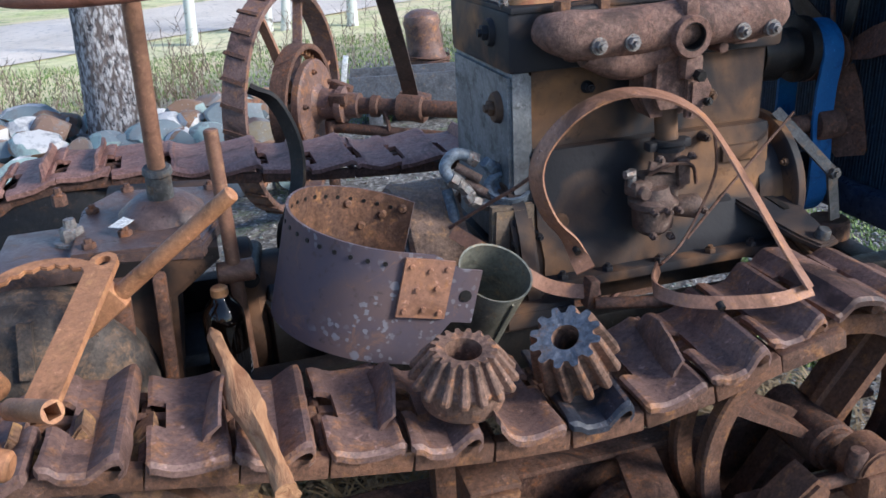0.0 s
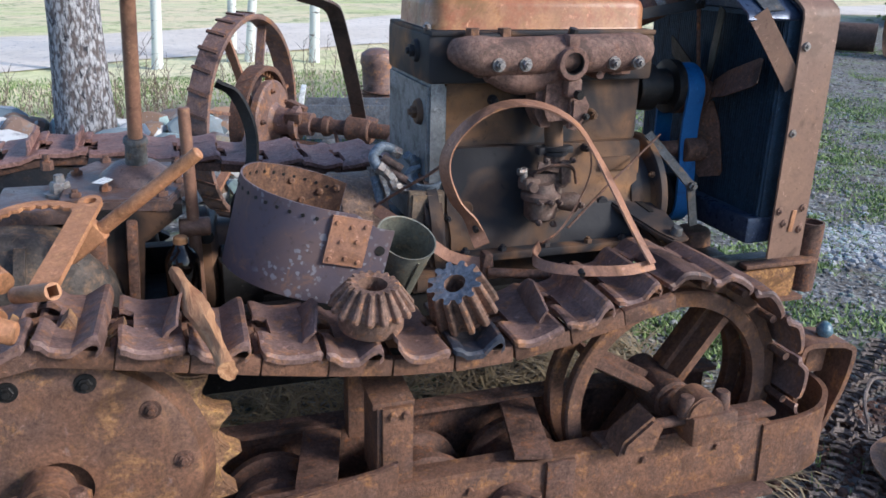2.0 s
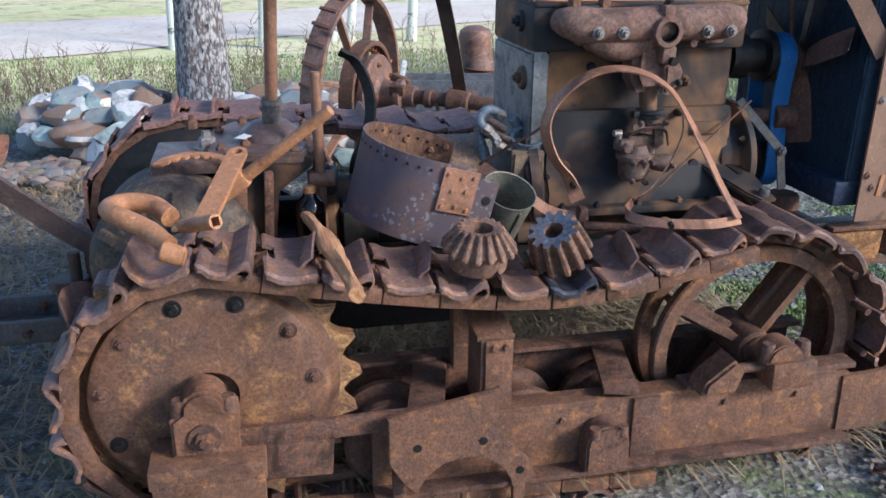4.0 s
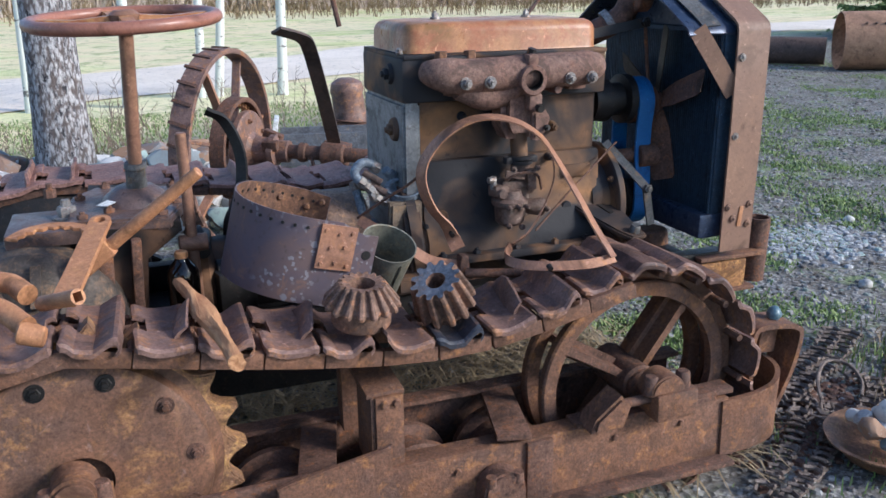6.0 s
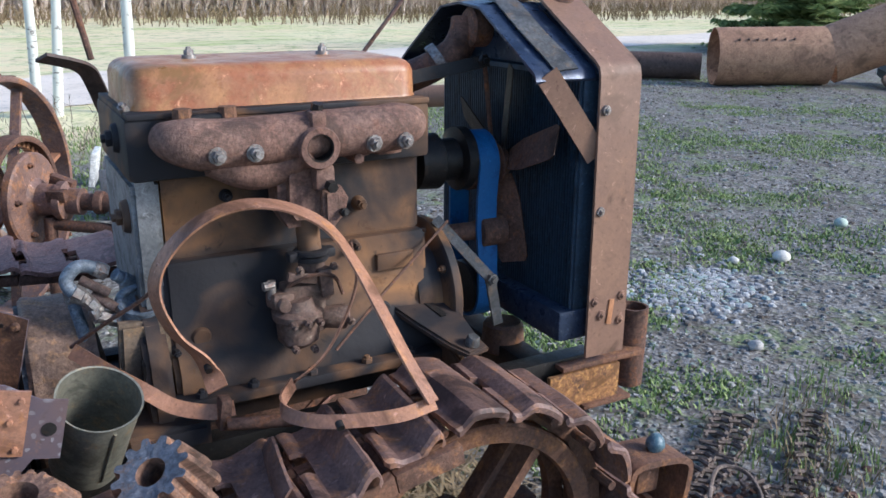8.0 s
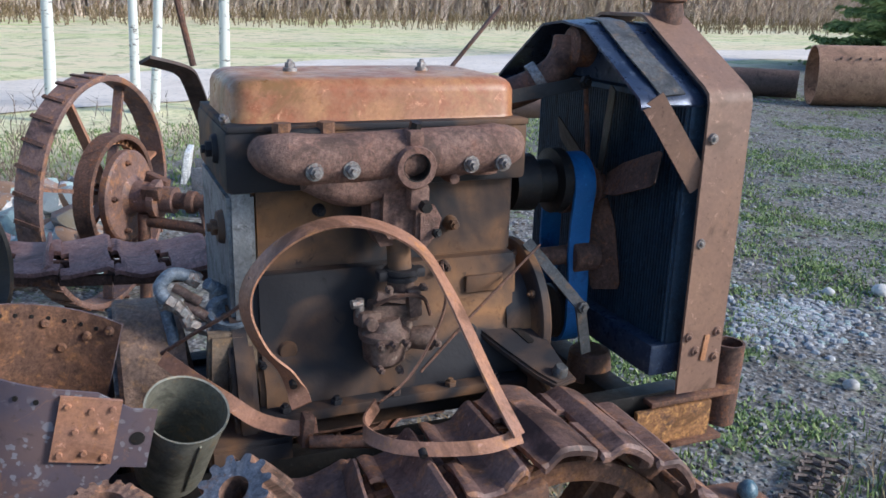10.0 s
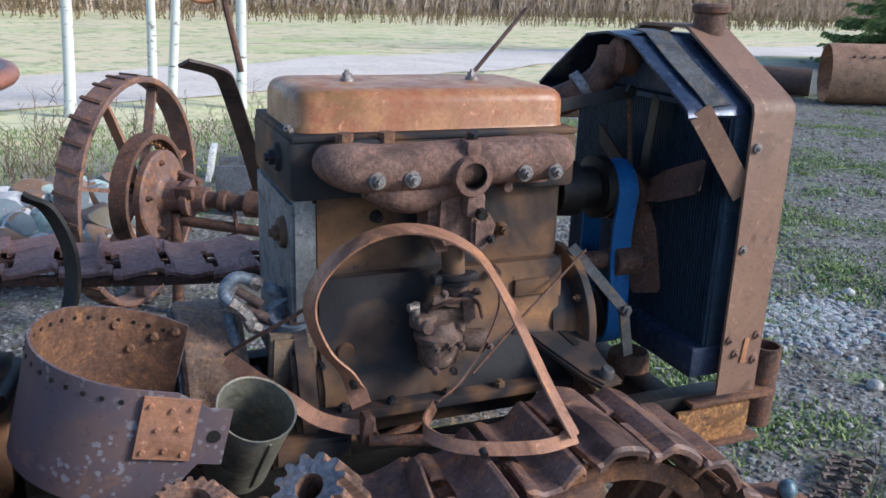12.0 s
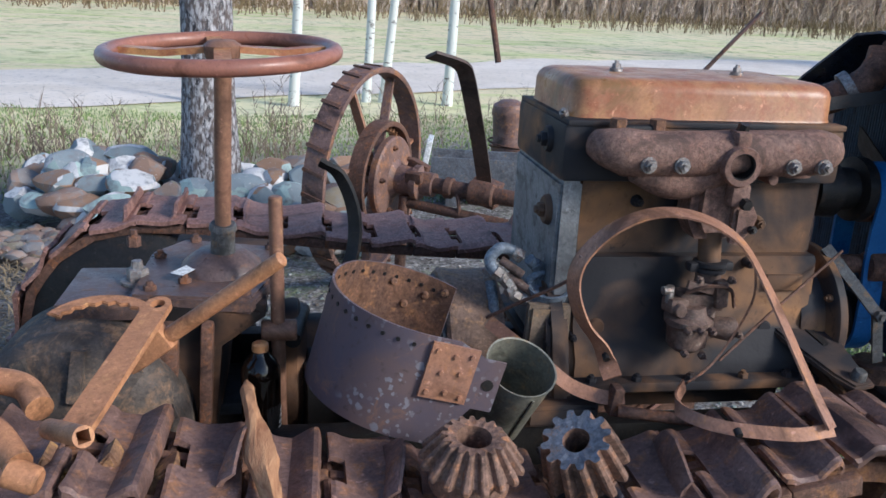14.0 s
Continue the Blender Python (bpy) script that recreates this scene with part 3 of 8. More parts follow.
def make_ground():
    bm = bmesh.new()

    def steps(near, lo, hi):
        out, v, s = [0.0], 0.0, near
        while v < hi:
            v += s
            s *= 1.13 if v > 6 else 1.0
            out.append(v)
        neg, v, s = [], 0.0, near
        while v < lo:
            v += s
            s *= 1.13 if v > 6 else 1.0
            neg.append(-v)
        return neg[::-1] + out
    xs = [0.5 + v for v in steps(0.14, 900, 900)]
    ys = [2.0 + v for v in steps(0.14, 600, 1200)]
    grid = [[bm.verts.new((x, y, height(x, y))) for x in xs] for y in ys]
    for a, b in zip(grid, grid[1:]):
        for i in range(len(xs) - 1):
            bm.faces.new((a[i], a[i + 1], b[i + 1], b[i]))
    single("ground", bm, ground_mat(), "gravel and dirt ground with patches of short grass", "ground", kind="structure", smooth=180)


make_ground()
ROAD = [(-40, -6), (-20, 3.0), (-8, 8.6), (-3.0, 11.0), (2.0, 13.4), (6.2, 16.0), (11, 18.0), (18, 19.6), (30, 21), (60, 23), (150, 27)]


def make_road():
    bm = bmesh.new()
    P = smooth_path([(x, y, 0) for x, y in ROAD], 10)
    rows = []
    for i, p in enumerate(P):
        d = (P[min(i + 1, len(P) - 1)] - P[max(i - 1, 0)]).normalized()
        n = Vector((-d.y, d.x, 0))
        row = []
        for k in range(7):
            w = (k / 6 - 0.5) * (3.5 + 0.25 * math.sin(i * 0.9 + (k > 3) * 2))
            q = p + n * w
            row.append(bm.verts.new((q.x, q.y, height(q.x, q.y) + 0.012 + 0.02 * (1 - abs(k / 3 - 1)))))
        rows.append(row)
    for a, b in zip(rows, rows[1:]):
        for k in range(6):
            bm.faces.new((a[k], a[k + 1], b[k + 1], b[k]))
    single("road", bm, road_mat(), "pale dirt road between yard and meadow", "road", kind="structure", smooth=180)


make_road()

# ---------------- the tractor ----------------
tractor = thing("crawler_tractor", (0.4, 1.7, 0.0), "rusty antique crawler tractor stripped to engine and tracks, standing on gravel", "tractor")
SPR = Vector((-0.283, 0, 0.37))
IDL, FAR_IDL = Vector((1.071, 0, 0.315)), Vector((0.945, 0, 0.36))
SPR_R, IDL_R, FAR_IDL_R, PITCH = 0.312, 0.325, 0.302, 0.127
FAR, FAR_R = Vector((-0.385, 0, 0.42)), 0.328


def loop(sag):
    """The closed line of the shoes: rows of x and z, the top run first, from back to front."""
    if sag > 0.5:
        top = [(-0.283, 0.682), (-0.1, 0.648), (0.06, 0.617), (0.25, 0.586), (0.42, 0.567), (0.57, 0.566), (0.72, 0.588), (0.88, 0.624), (0.98, 0.642), (1.078, 0.643)]
    else:
        top = [(FAR.x, FAR.z + FAR_R), (-0.22, 0.742), (0.0, 0.715), (0.3, 0.685), (0.6, 0.668), (0.945, FAR_IDL.z + FAR_IDL_R)]
    pts = [(p.x, p.z) for p in smooth_path([(x, 0, z) for x, z in top], 14)]
    s, r, c, cr = (SPR, SPR_R, IDL, IDL_R) if sag > 0.5 else (FAR, FAR_R, FAR_IDL, FAR_IDL_R)
    pts += arc(c.x, c.z, cr, 88, -90, 40)
    pts += arc(s.x, s.z, r, 270, 92, 44)
    pts.append(pts[0])
    return pts


def along(pts, step):
    """Places every step along a line: point and direction."""
    out, need, acc = [], 0.0, 0.0
    for (x0, z0), (x1, z1) in zip(pts, pts[1:]):
        L = math.hypot(x1 - x0, z1 - z0)
        while L > 1e-9 and need <= acc + L:
            t = (need - acc) / L
            out.append((x0 + (x1 - x0) * t, z0 + (z1 - z0) * t))
            need += step
        acc += L
    return out, acc


def far_shoe_mesh(name, kind, mat, seed, w=0.30, relief=1.0):
    """One pressed shoe: plate with a joint hole, a raised grouser at one edge and rolled ends; u along the track, v across it."""
    bm = bmesh.new()
    rnd = random.Random(seed)
    us = [0.000, 0.010, 0.022, 0.042, 0.066, 0.084, 0.098, 0.112] if relief > 0.8 else [0.000, 0.010, 0.022, 0.042, 0.070, 0.094, 0.112, 0.127]
    hs = {0: [0.002, 0.003, 0.001, 0.000, 0.002, 0.007, 0.013, 0.012], 1: [-0.004, -0.002, 0.000, 0.004, 0.011, 0.019, 0.025, 0.018],
          2: [0.006, 0.013, 0.011, 0.002, -0.003, 0.001, 0.011, 0.013]}[kind]
    hs = [h * relief for h in hs]
    vs = [-w / 2, -w / 2 + 0.02, -0.105, -0.060, -0.02, 0.015, 0.055, w / 2 - 0.05, w / 2 - 0.015, w / 2]
    th = 0.011
    top, bot = {}, {}
    for i, u in enumerate(us):
        for j, v in enumerate(vs):
            e = 1 if j in (0, len(vs) - 1) else 0
            dz = -0.005 * e + 0.001 * rnd.uniform(-1, 1)
            du = 0.0015 * rnd.uniform(-1, 1) * (1 + e)
            cut = 0.003 if e and i in (0, len(us) - 1) else 0
            uu = u + du + (cut if i == 0 else -cut)
            top[i, j] = bm.verts.new((uu, v, hs[i] + dz + th))
            bot[i, j] = bm.verts.new((uu, v, hs[i] + dz))
    gone = {(i, j) for i in (0, 1, 6) for j in (2, 3, 4)}
    faces = {(i, j) for i in range(len(us) - 1) for j in range(len(vs) - 1)} - gone
    for i, j in faces:
        for d in (top, bot):
            bm.faces.new((d[i, j], d[i + 1, j], d[i + 1, j + 1], d[i, j + 1]))
        for (a, b), nb in ((((i, j), (i + 1, j)), (i, j - 1)), (((i + 1, j), (i + 1, j + 1)), (i + 1, j)),
                           (((i + 1, j + 1), (i, j + 1)), (i, j + 1)), (((i, j + 1), (i, j)), (i - 1, j))):
            if nb not in faces:
                bm.faces.new((top[a], top[b], bot[b], bot[a]))
    # grouser: a standing flange across most of the shoe
    u0, lean, hi = {0: (0.092, 0.008, 0.050), 1: (0.092, 0.022, 0.026), 2: (0.030, -0.008, 0.018)}[kind]
    hi *= relief
    pts = []
    n = 8
    for k in range(n + 1):
        v = -w / 2 + 0.012 + (w - 0.024) * k / n
        hh = hi * (0.35 if k in (0, n) else 1.0) * rnd.uniform(0.95, 1.04)
        pts.append((v, hh))
    low = [bm.verts.new((u0 + d, v, 0.010)) for v, _ in pts for d in (-0.005, 0.005)]
    high = [bm.verts.new((u0 + lean + d + 0.003 * math.sin(v * 31 + seed), v, 0.012 + h)) for v, h in pts for d in (-0.004, 0.004)]
    for k in range(n):
        a, b, c, d = 2 * k, 2 * k + 1, 2 * k + 3, 2 * k + 2
        bm.faces.new((low[a], low[d], high[d], high[a]))
        bm.faces.new((low[b], low[c], high[c], high[b]))
        bm.faces.new((high[a], high[b], high[c], high[d]))
    for k in (0, 2 * n):
        bm.faces.new((low[k], low[k + 1], high[k + 1], high[k]))
    return to_mesh(name, bm, mat, 50)


def shoe_mesh(name, kind, mat, seed, w=0.30):
    """A pressed shoe of the sagging track: 0 a plate with a tall torn fin, 1 a corrugated plate, 2 a plate with its rear edge bent up, 3 a flat stepped plate.
    A window is punched through its rear half; u runs along the track, v across it."""
    bm = bmesh.new()
    rnd = random.Random(seed)
    us = [0.0, 0.007, 0.016, 0.027, 0.038, 0.050, 0.062, 0.074, 0.085, 0.095, 0.103, 0.109, 0.113]
    vs = [w * q for q in (-0.5, -0.475, -0.40, -0.30, -0.205, -0.115, -0.02, 0.075, 0.165, 0.26, 0.355, 0.46, 0.5)]
    lines = {0: [0.004, 0.006, 0.004, 0.000, -0.002, -0.002, 0.000, 0.002, 0.005, 0.009, 0.012, 0.011, 0.006],
             1: [0.008, 0.009, 0.006, -0.004, -0.006, -0.006, -0.005, 0.006, 0.017, 0.024, 0.0245, 0.012, -0.002],
             2: [0.046, 0.036, 0.012, 0.002, -0.002, -0.003, -0.002, 0.000, 0.003, 0.006, 0.008, 0.007, 0.003],
             3: [0.000, 0.001, 0.003, 0.016, 0.026, 0.028, 0.027, 0.025, 0.022, 0.019, 0.015, 0.011, 0.006]}
    th = 0.010
    grids = {}
    for side in (0, 1):
        for i, u in enumerate(us):
            for j, v in enumerate(vs):
                e = (v + w / 2) / w
                h = lines[kind][i] * (0.92 + 0.12 * math.sin(math.pi * min(1, e * 1.25)))
                h += 0.0016 * noise.noise(Vector((u * 22 + seed, v * 14, seed * 0.7)))
                h -= 0.006 * (1 if j == 0 else 0) + 0.004 * (1 if j == len(vs) - 1 else 0)
                skew = 0.012 * (e - 0.5) if kind == 1 else 0.0
                nick = 0.004 * noise.noise(Vector((v * 30, seed * 1.3, i * 0.01))) * (1 if i in (0, len(us) - 1) else 0)
                trim = 0.010 if (j == 0 and i == len(us) - 1) else (-0.006 if (j == 0 and i == 0) else 0)
                lean = -0.006 if kind == 2 and i < 2 else 0.0
                grids[side, i, j] = bm.verts.new((u + skew + nick - trim + lean, v + 0.002 * noise.noise(Vector((u * 40, seed, 0))) * (j == 0), h + th * side))
    gone = {(i, j) for i in (0, 1, 2) for j in (5, 6, 7)} if kind != 2 else {(i, j) for i in (9, 10, 11) for j in (6, 7)}
    if kind == 3:
        gone = {(i, j) for i in (0, 1) for j in (6, 7)}
    if kind == 0:
        gone |= {(i, j) for i in (9, 10, 11) for j in (8, 9)}
    cells = {(i, j) for i in range(len(us) - 1) for j in range(len(vs) - 1)} - gone
    for i, j in cells:
        for side in (0, 1):
            bm.faces.new([grids[side, a, b] for a, b in ((i, j), (i + 1, j), (i + 1, j + 1), (i, j + 1))])
        for (a, b), nb in ((((i, j), (i + 1, j)), (i, j - 1)), (((i + 1, j), (i + 1, j + 1)), (i + 1, j)),
                           (((i + 1, j + 1), (i, j + 1)), (i, j + 1)), (((i, j + 1), (i, j)), (i - 1, j))):
            if nb not in cells:
                bm.faces.new((grids[1, a[0], a[1]], grids[1, b[0], b[1]], grids[0, b[0], b[1]], grids[0, a[0], a[1]]))
    if kind == 0:
        n = 12
        fin = []
        for k in range(n + 1):
            f = k / n
            v = w * (-0.30 + 0.78 * f)
            hh = 0.010 + 0.052 * math.sin(math.pi * min(1, 0.10 + f * 0.98)) ** 0.7 * (1 + 0.10 * noise.noise(Vector((f * 6, seed, 1))))
            u0 = 0.088 + 0.010 * math.sin(f * 3.0 + seed)
            row = []
            for q, d in ((0.0, -0.005), (0.55, -0.004), (1.0, -0.0025), (1.0, 0.0025), (0.55, 0.004), (0.0, 0.005)):
                row.append(bm.verts.new((u0 + 0.020 * q * q + d, v, 0.006 + hh * q)))
            fin.append(row)
        for a, b in zip(fin, fin[1:]):
            for k in range(5):
                bm.faces.new((a[k], a[k + 1], b[k + 1], b[k]))
        bm.faces.new(fin[0])
        bm.faces.new(fin[-1])
    return to_mesh(name, bm, mat, 26)


def make_track(name, y0, y1, sag, mat, label, seed):
    pts = loop(sag)
    yc, w = (y0 + y1) / 2, y1 - y0
    bm = bmesh.new()
    place, total = along(pts, PITCH)
    count = int(round(total / PITCH))
    step = total / count
    place, _ = along(pts, step)
    place = place[:count]
    # chain links under the shoes
    links, pins = [], []
    for i in range(count):
        a, b = Vector((place[i][0], 0, place[i][1])), Vector((place[(i + 1) % count][0], 0, place[(i + 1) % count][1]))
        d = (b - a).normalized()
        n = Vector((d.z, 0, -d.x))
        ang = math.degrees(math.atan2(-d.z, d.x))
        for yy in (y0 + 0.024, y0 + 0.15, y1 - 0.04):
            if sag > 0.5 and yy < y0 + 0.1 and a.x > 0.86:
                continue
            c = (a + b) / 2 + n * 0.016 + Vector((0, yy, 0))
            links.append(Matrix.Translation(c) @ pose(0, 0, 0, 0, ang, 0))
        pins.append(Matrix.Translation(a + n * 0.016 + Vector((0, 0.05 if sag > 0.5 and a.x > 0.86 else 0, 0))))
    box(bm, (0.4, y1 - 0.12, 0.075), (1.2, 0.03, 0.02), (0, 0, 0), 0.003)
    tr = part("track", bm, RUST_ORANGE if sag > 0.5 else RUST_DARK, tractor, label)
    lm = bmesh.new()
    box(lm, (0, 0, -0.005 if sag > 0.5 else 0), (step * 0.985, 0.022, 0.036 if sag > 0.5 else 0.026), (0, 0, 0), 0.003)
    lm = to_mesh("chain_link", lm, RUST_ORANGE if sag > 0.5 else RUST_DARK)
    pm = bmesh.new()
    cyl(pm, (0, y0 + 0.03, 0), (0, y1 - 0.04, 0), 0.010, None, 8)
    pm = to_mesh("link_pin", pm, RUST_DARK)
    for nm, me, ms in (("chain_link", lm, links), ("link_pin", pm, pins)):
        for mm in ms:
            o = new(nm, me)
            o.parent = tr
            o.matrix_basis = mm
    if sag > 0.5:
        meshes = [shoe_mesh("track_shoe", k, mat, seed + k * 5 + j, w) for k in (0, 1, 2, 3) for j in (0, 1)]
    else:
        meshes = [far_shoe_mesh("track_shoe", k, mat, seed + k * 5 + j, w, 0.75) for k in (0, 1, 2) for j in (0, 1)]
    rnd = random.Random(seed)
    order = [2, 0, 3, 1, 2, 4, 3, 0, 2, 3, 2, 5, 3, 2, 1, 3, 2, 0, 3, 5]
    for i in range(count):
        a, b = Vector((place[i][0], 0, place[i][1])), Vector((place[(i + 1) % count][0], 0, place[(i + 1) % count][1]))
        d = (b - a).normalized()
        up = Vector((-d.z, 0, d.x))
        drift = 0.05 * min(1, max(0, (a.x - 0.70) / 0.3)) if sag > 0.5 else 0
        m = Matrix(((d.x, 0, up.x, a.x), (0, 1, 0, yc + drift), (d.z, 0, up.z, a.z), (0, 0, 0, 1)))
        s = new("track_shoe", meshes[(4 if i == count - 1 else 6 + i % 2 if a.x > 0.9 else order[i % len(order)]) if sag > 0.5 else (0, 2, 4, 3)[i % 4]])
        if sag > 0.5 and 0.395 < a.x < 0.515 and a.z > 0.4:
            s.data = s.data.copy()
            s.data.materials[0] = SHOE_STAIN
        s.parent = tr
        loose = 3.0 if drift > 0.035 else 1.0
        s.matrix_basis = m @ pose(rnd.uniform(-0.002, 0.002), rnd.uniform(-0.004, 0.004), 0, rnd.uniform(-1.5, 1.5), rnd.uniform(-2, 2) * loose, rnd.uniform(-1, 1) * loose)
    return tr


make_track("track", 1.012, 1.262, 1.0, RUST_SHOE, "sagging track of rusted pressed shoes", 11)
make_track("track", 2.18, 2.48, 0.0, RUST_FAR, "taut track of rusted pressed shoes with slotted joints", 51)


def make_sprocket(y_face, sgn, rust, SPR):
    """Rear driving wheel: toothed ring behind a dished plate, y outwards = -sgn."""
    bm = bmesh.new()
    n = 22
    poly = []
    for i in range(n):
        for f, r in ((0.0, 0.333), (0.07, 0.325), (0.20, 0.306), (0.38, 0.294), (0.5, 0.291), (0.62, 0.294), (0.80, 0.306), (0.93, 0.325)):
            a = 2 * math.pi * (i + f) / n
            poly.append((SPR.x + r * math.cos(a), SPR.z + r * math.sin(a)))
    prism(bm, poly, y_face + sgn * 0.035, y_face + sgn * 0.085, XZ, 0.004)
    sp = part("sprocket", bm, rust, tractor, "rusty toothed driving sprocket")
    bm = bmesh.new()
    m, _ = axis_matrix((SPR.x, y_face + sgn * 0.05, SPR.z), (SPR.x, y_face - sgn * 1, SPR.z))
    lathe(bm, [(0.285, 0.0), (0.285, 0.014), (0.262, 0.022), (0.255, 0.045), (0.245, 0.051), (0.20, 0.052), (0.060, 0.052), (0.057, 0.030), (0.0, 0.030)], m, 72)
    soft(bm, 0.0015, 9)
    plate = part("cover_plate", bm, PLATE, sp, "round rusty cover plate bolted to the sprocket")
    for i in range(11):
        a = radians(7 + 33.0 * i)
        p = Vector((SPR.x + 0.224 * math.cos(a), y_face, SPR.z + 0.224 * math.sin(a)))
        bm = bmesh.new()
        cyl(bm, p + Vector((0, sgn * 0.004, 0)), p + Vector((0, -sgn * 0.004, 0)), 0.021, 0.019, 18)
        hexnut(bm, p, (0, -sgn, 0), 0.013, 0.009)
        part("bolt", bm, BLACK if i in (2, 3, 6) else RUST_DARK, plate)
    return sp


sprocket = make_sprocket(1.062, 1, OCHRE, SPR)
# Far sprocket goes black to paint in its shade; the near one is ochre.
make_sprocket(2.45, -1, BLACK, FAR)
# Black disc fills the far track so its hollow looks deep in shade.
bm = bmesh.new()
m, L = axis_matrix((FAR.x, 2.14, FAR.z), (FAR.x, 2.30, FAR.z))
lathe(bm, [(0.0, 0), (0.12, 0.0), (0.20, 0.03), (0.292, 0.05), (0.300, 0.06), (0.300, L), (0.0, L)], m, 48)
part("far_drive_casing", bm, BLACK, tractor, "black disc set as shade in the far track's hollow")

# outboard bearing of the sprocket shaft, with its long bar
bm = bmesh.new()
prism(bm, [(-0.365, 0.285), (-0.227, 0.285), (-0.227, 0.375), (-0.25, 0.392)] + arc(-0.296, 0.392, 0.046, 0, 180, 8)[1:] + [(-0.365, 0.375)], 0.962, 1.05, XZ, 0.008)
box(bm, (-0.295, 0.985, 0.262), (0.24, 0.13, 0.045), (0, 0, 0), 0.006)
box(bm, (-0.295, 0.955, 0.20), (0.23, 0.06, 0.09), (6, 0, 0), 0.006)
hb = part("shaft_bearing", bm, RUST_ORANGE, tractor, "square rusty bearing block with bolt caps")
bm = bmesh.new()
cyl(bm, (-0.297, 0.970, 0.330), (-0.297, 0.956, 0.330), 0.036, 0.034, 24)
hexnut(bm, (-0.297, 0.957, 0.330), (0, -1, 0), 0.022, 0.012)
cyl(bm, (-0.297, 0.946, 0.330), (-0.297, 0.936, 0.330), 0.011, 0.010, 12)
part("shaft_nut", bm, RUST_DARK, hb)
for xx in (-0.345, -0.245):
    bm = bmesh.new()
    cyl(bm, (xx, 0.985, 0.375), (xx, 0.985, 0.415), 0.019, 0.017, 12, 0.004)
    part("bolt", bm, RUST_DARK, hb)
bm = bmesh.new()
box(bm, (-0.01, 0.995, 0.302), (0.50, 0.016, 0.048), (0, 0, 0.6), 0.003)
box(bm, (-0.11, 1.0, 0.235), (0.16, 0.02, 0.10), (0, 4, 3), 0.004)
part("radius_bar", bm, RUST_DARK, tractor, "long flat rusty bar running to the bearing")


def channel(bm, x0, x1, y0, z0, z1, depth, t=0.012):
    """A rolled channel, open to the back."""
    box(bm, ((x0 + x1) / 2, y0 + t / 2, (z0 + z1) / 2), (x1 - x0, t, z1 - z0), (0, 0, 0), 0.003)
    for z in (z0, z1):
        box(bm, ((x0 + x1) / 2, y0 + depth / 2, z), (x1 - x0, depth, t), (0, 0, 0), 0.003)


# track frame
for yn, yf, sg in ((1.035, 1.31, 1), (2.475, 2.2, -1)):
    bm = bmesh.new()
    channel(bm, 0.06, 1.30, yn, 0.095, 0.265, 0.06 * sg)
    soft(bm, 0.002, 5)
    tf = part("track_frame", bm, RUST_ORANGE, tractor, "rusty channel frame between sprocket and idler")
    bm = bmesh.new()
    channel(bm, -0.05, 1.30, yf, 0.13, 0.30, -0.05 * sg)
    part("inner_rail", bm, RUST_DARK, tf)
    bm = bmesh.new()
    P = smooth_path([(1.28, yn, 0.18), (1.40, yn + sg * 0.003, 0.185), (1.47, yn + sg * 0.02, 0.20), (1.515, yn + sg * 0.075, 0.215), (1.52, yn + sg * 0.16, 0.22), (1.50, yn + sg * 0.26, 0.22)], 8)
    strip(bm, P, (0, 0, 1), 0.014, 0.165)
    part("front_bow", bm, RUST_ORANGE, tf, "bent strap closing the frame's front")
    bm = bmesh.new()
    box(bm, (1.05, yn + sg * 0.03, 0.274), (0.42, 0.06, 0.014), (0, 0, 0), 0.003)
    box(bm, (1.20, yn + sg * 0.03, 0.285), (0.23, 0.055, 0.016), (0, -1, 0), 0.003)
    part("wear_plate", bm, RUST_DARK, tf)
    for xx in (0.20, 0.68):
        bm = bmesh.new()
        m = pose(xx + 0.02, (yn + yf) / 2, 0.290, 0, 0, -14 * sg)
        box(bm, (0, 0, 0), (0.085, abs(yf - yn) + 0.03, 0.014), (0, 0, 0), 0.003)
        bmesh.ops.transform(bm, matrix=m, verts=bm.verts)
        part("cross_plate", bm, RUST_DARK, tf)
    bm = bmesh.new()
    box(bm, (0.735, yn - sg * 0.004, 0.18), (0.07, 0.012, 0.17), (0, 0, 0), 0.003)
    part("splice_plate", bm, RUST_DARK, tf)
    for xx in (0.45, 0.70, 0.12):
        bm = bmesh.new()
        m, L = axis_matrix((xx, yn + sg * 0.08, 0.15), (xx, yn + sg * 0.22, 0.15))
        lathe(bm, [(0.03, 0), (0.105, 0), (0.115, 0.01), (0.115, 0.03), (0.09, 0.04), (0.09, 0.10), (0.115, 0.11), (0.115, 0.13), (0.105, 0.14), (0.03, 0.14)], m, 32)
        part("track_roller", bm, RUST_DARK, tf)
    if sg > 0:
        # boss of a roller on the side
        bm = bmesh.new()
        prism(bm, [(-0.055, -0.05), (0.055, -0.05), (0.055, 0.02)] + arc(0, 0.02, 0.055, 0, 180, 8)[1:], 0.975, 1.036, Matrix.Translation((0.62, 0, 0.155)) @ XZ, 0.006)
        boss = part("roller_bearing", bm, RUST_DARK, tf)
        for xx in (0.585, 0.655):
            bm = bmesh.new()
            cyl(bm, (xx, 0.985, 0.20), (xx, 0.985, 0.225), 0.015, 0.013, 10)
            part("bolt", bm, RUST_DARK, boss)
        for xx in (0.25, 0.52, 0.95, 1.15):
            bm = bmesh.new()
            cyl(bm, (xx, yn + 0.002, 0.225), (xx, yn - 0.008, 0.225), 0.010, 0.007, 10)
            part("rivet", bm, RUST_ORANGE, tf)

bm = bmesh.new()
box(bm, (0.68, 1.012, 0.096), (1.24, 0.05, 0.014), (0, 0, 0), 0.003)
part("lower_ledge", bm, RUST_DARK, tf)
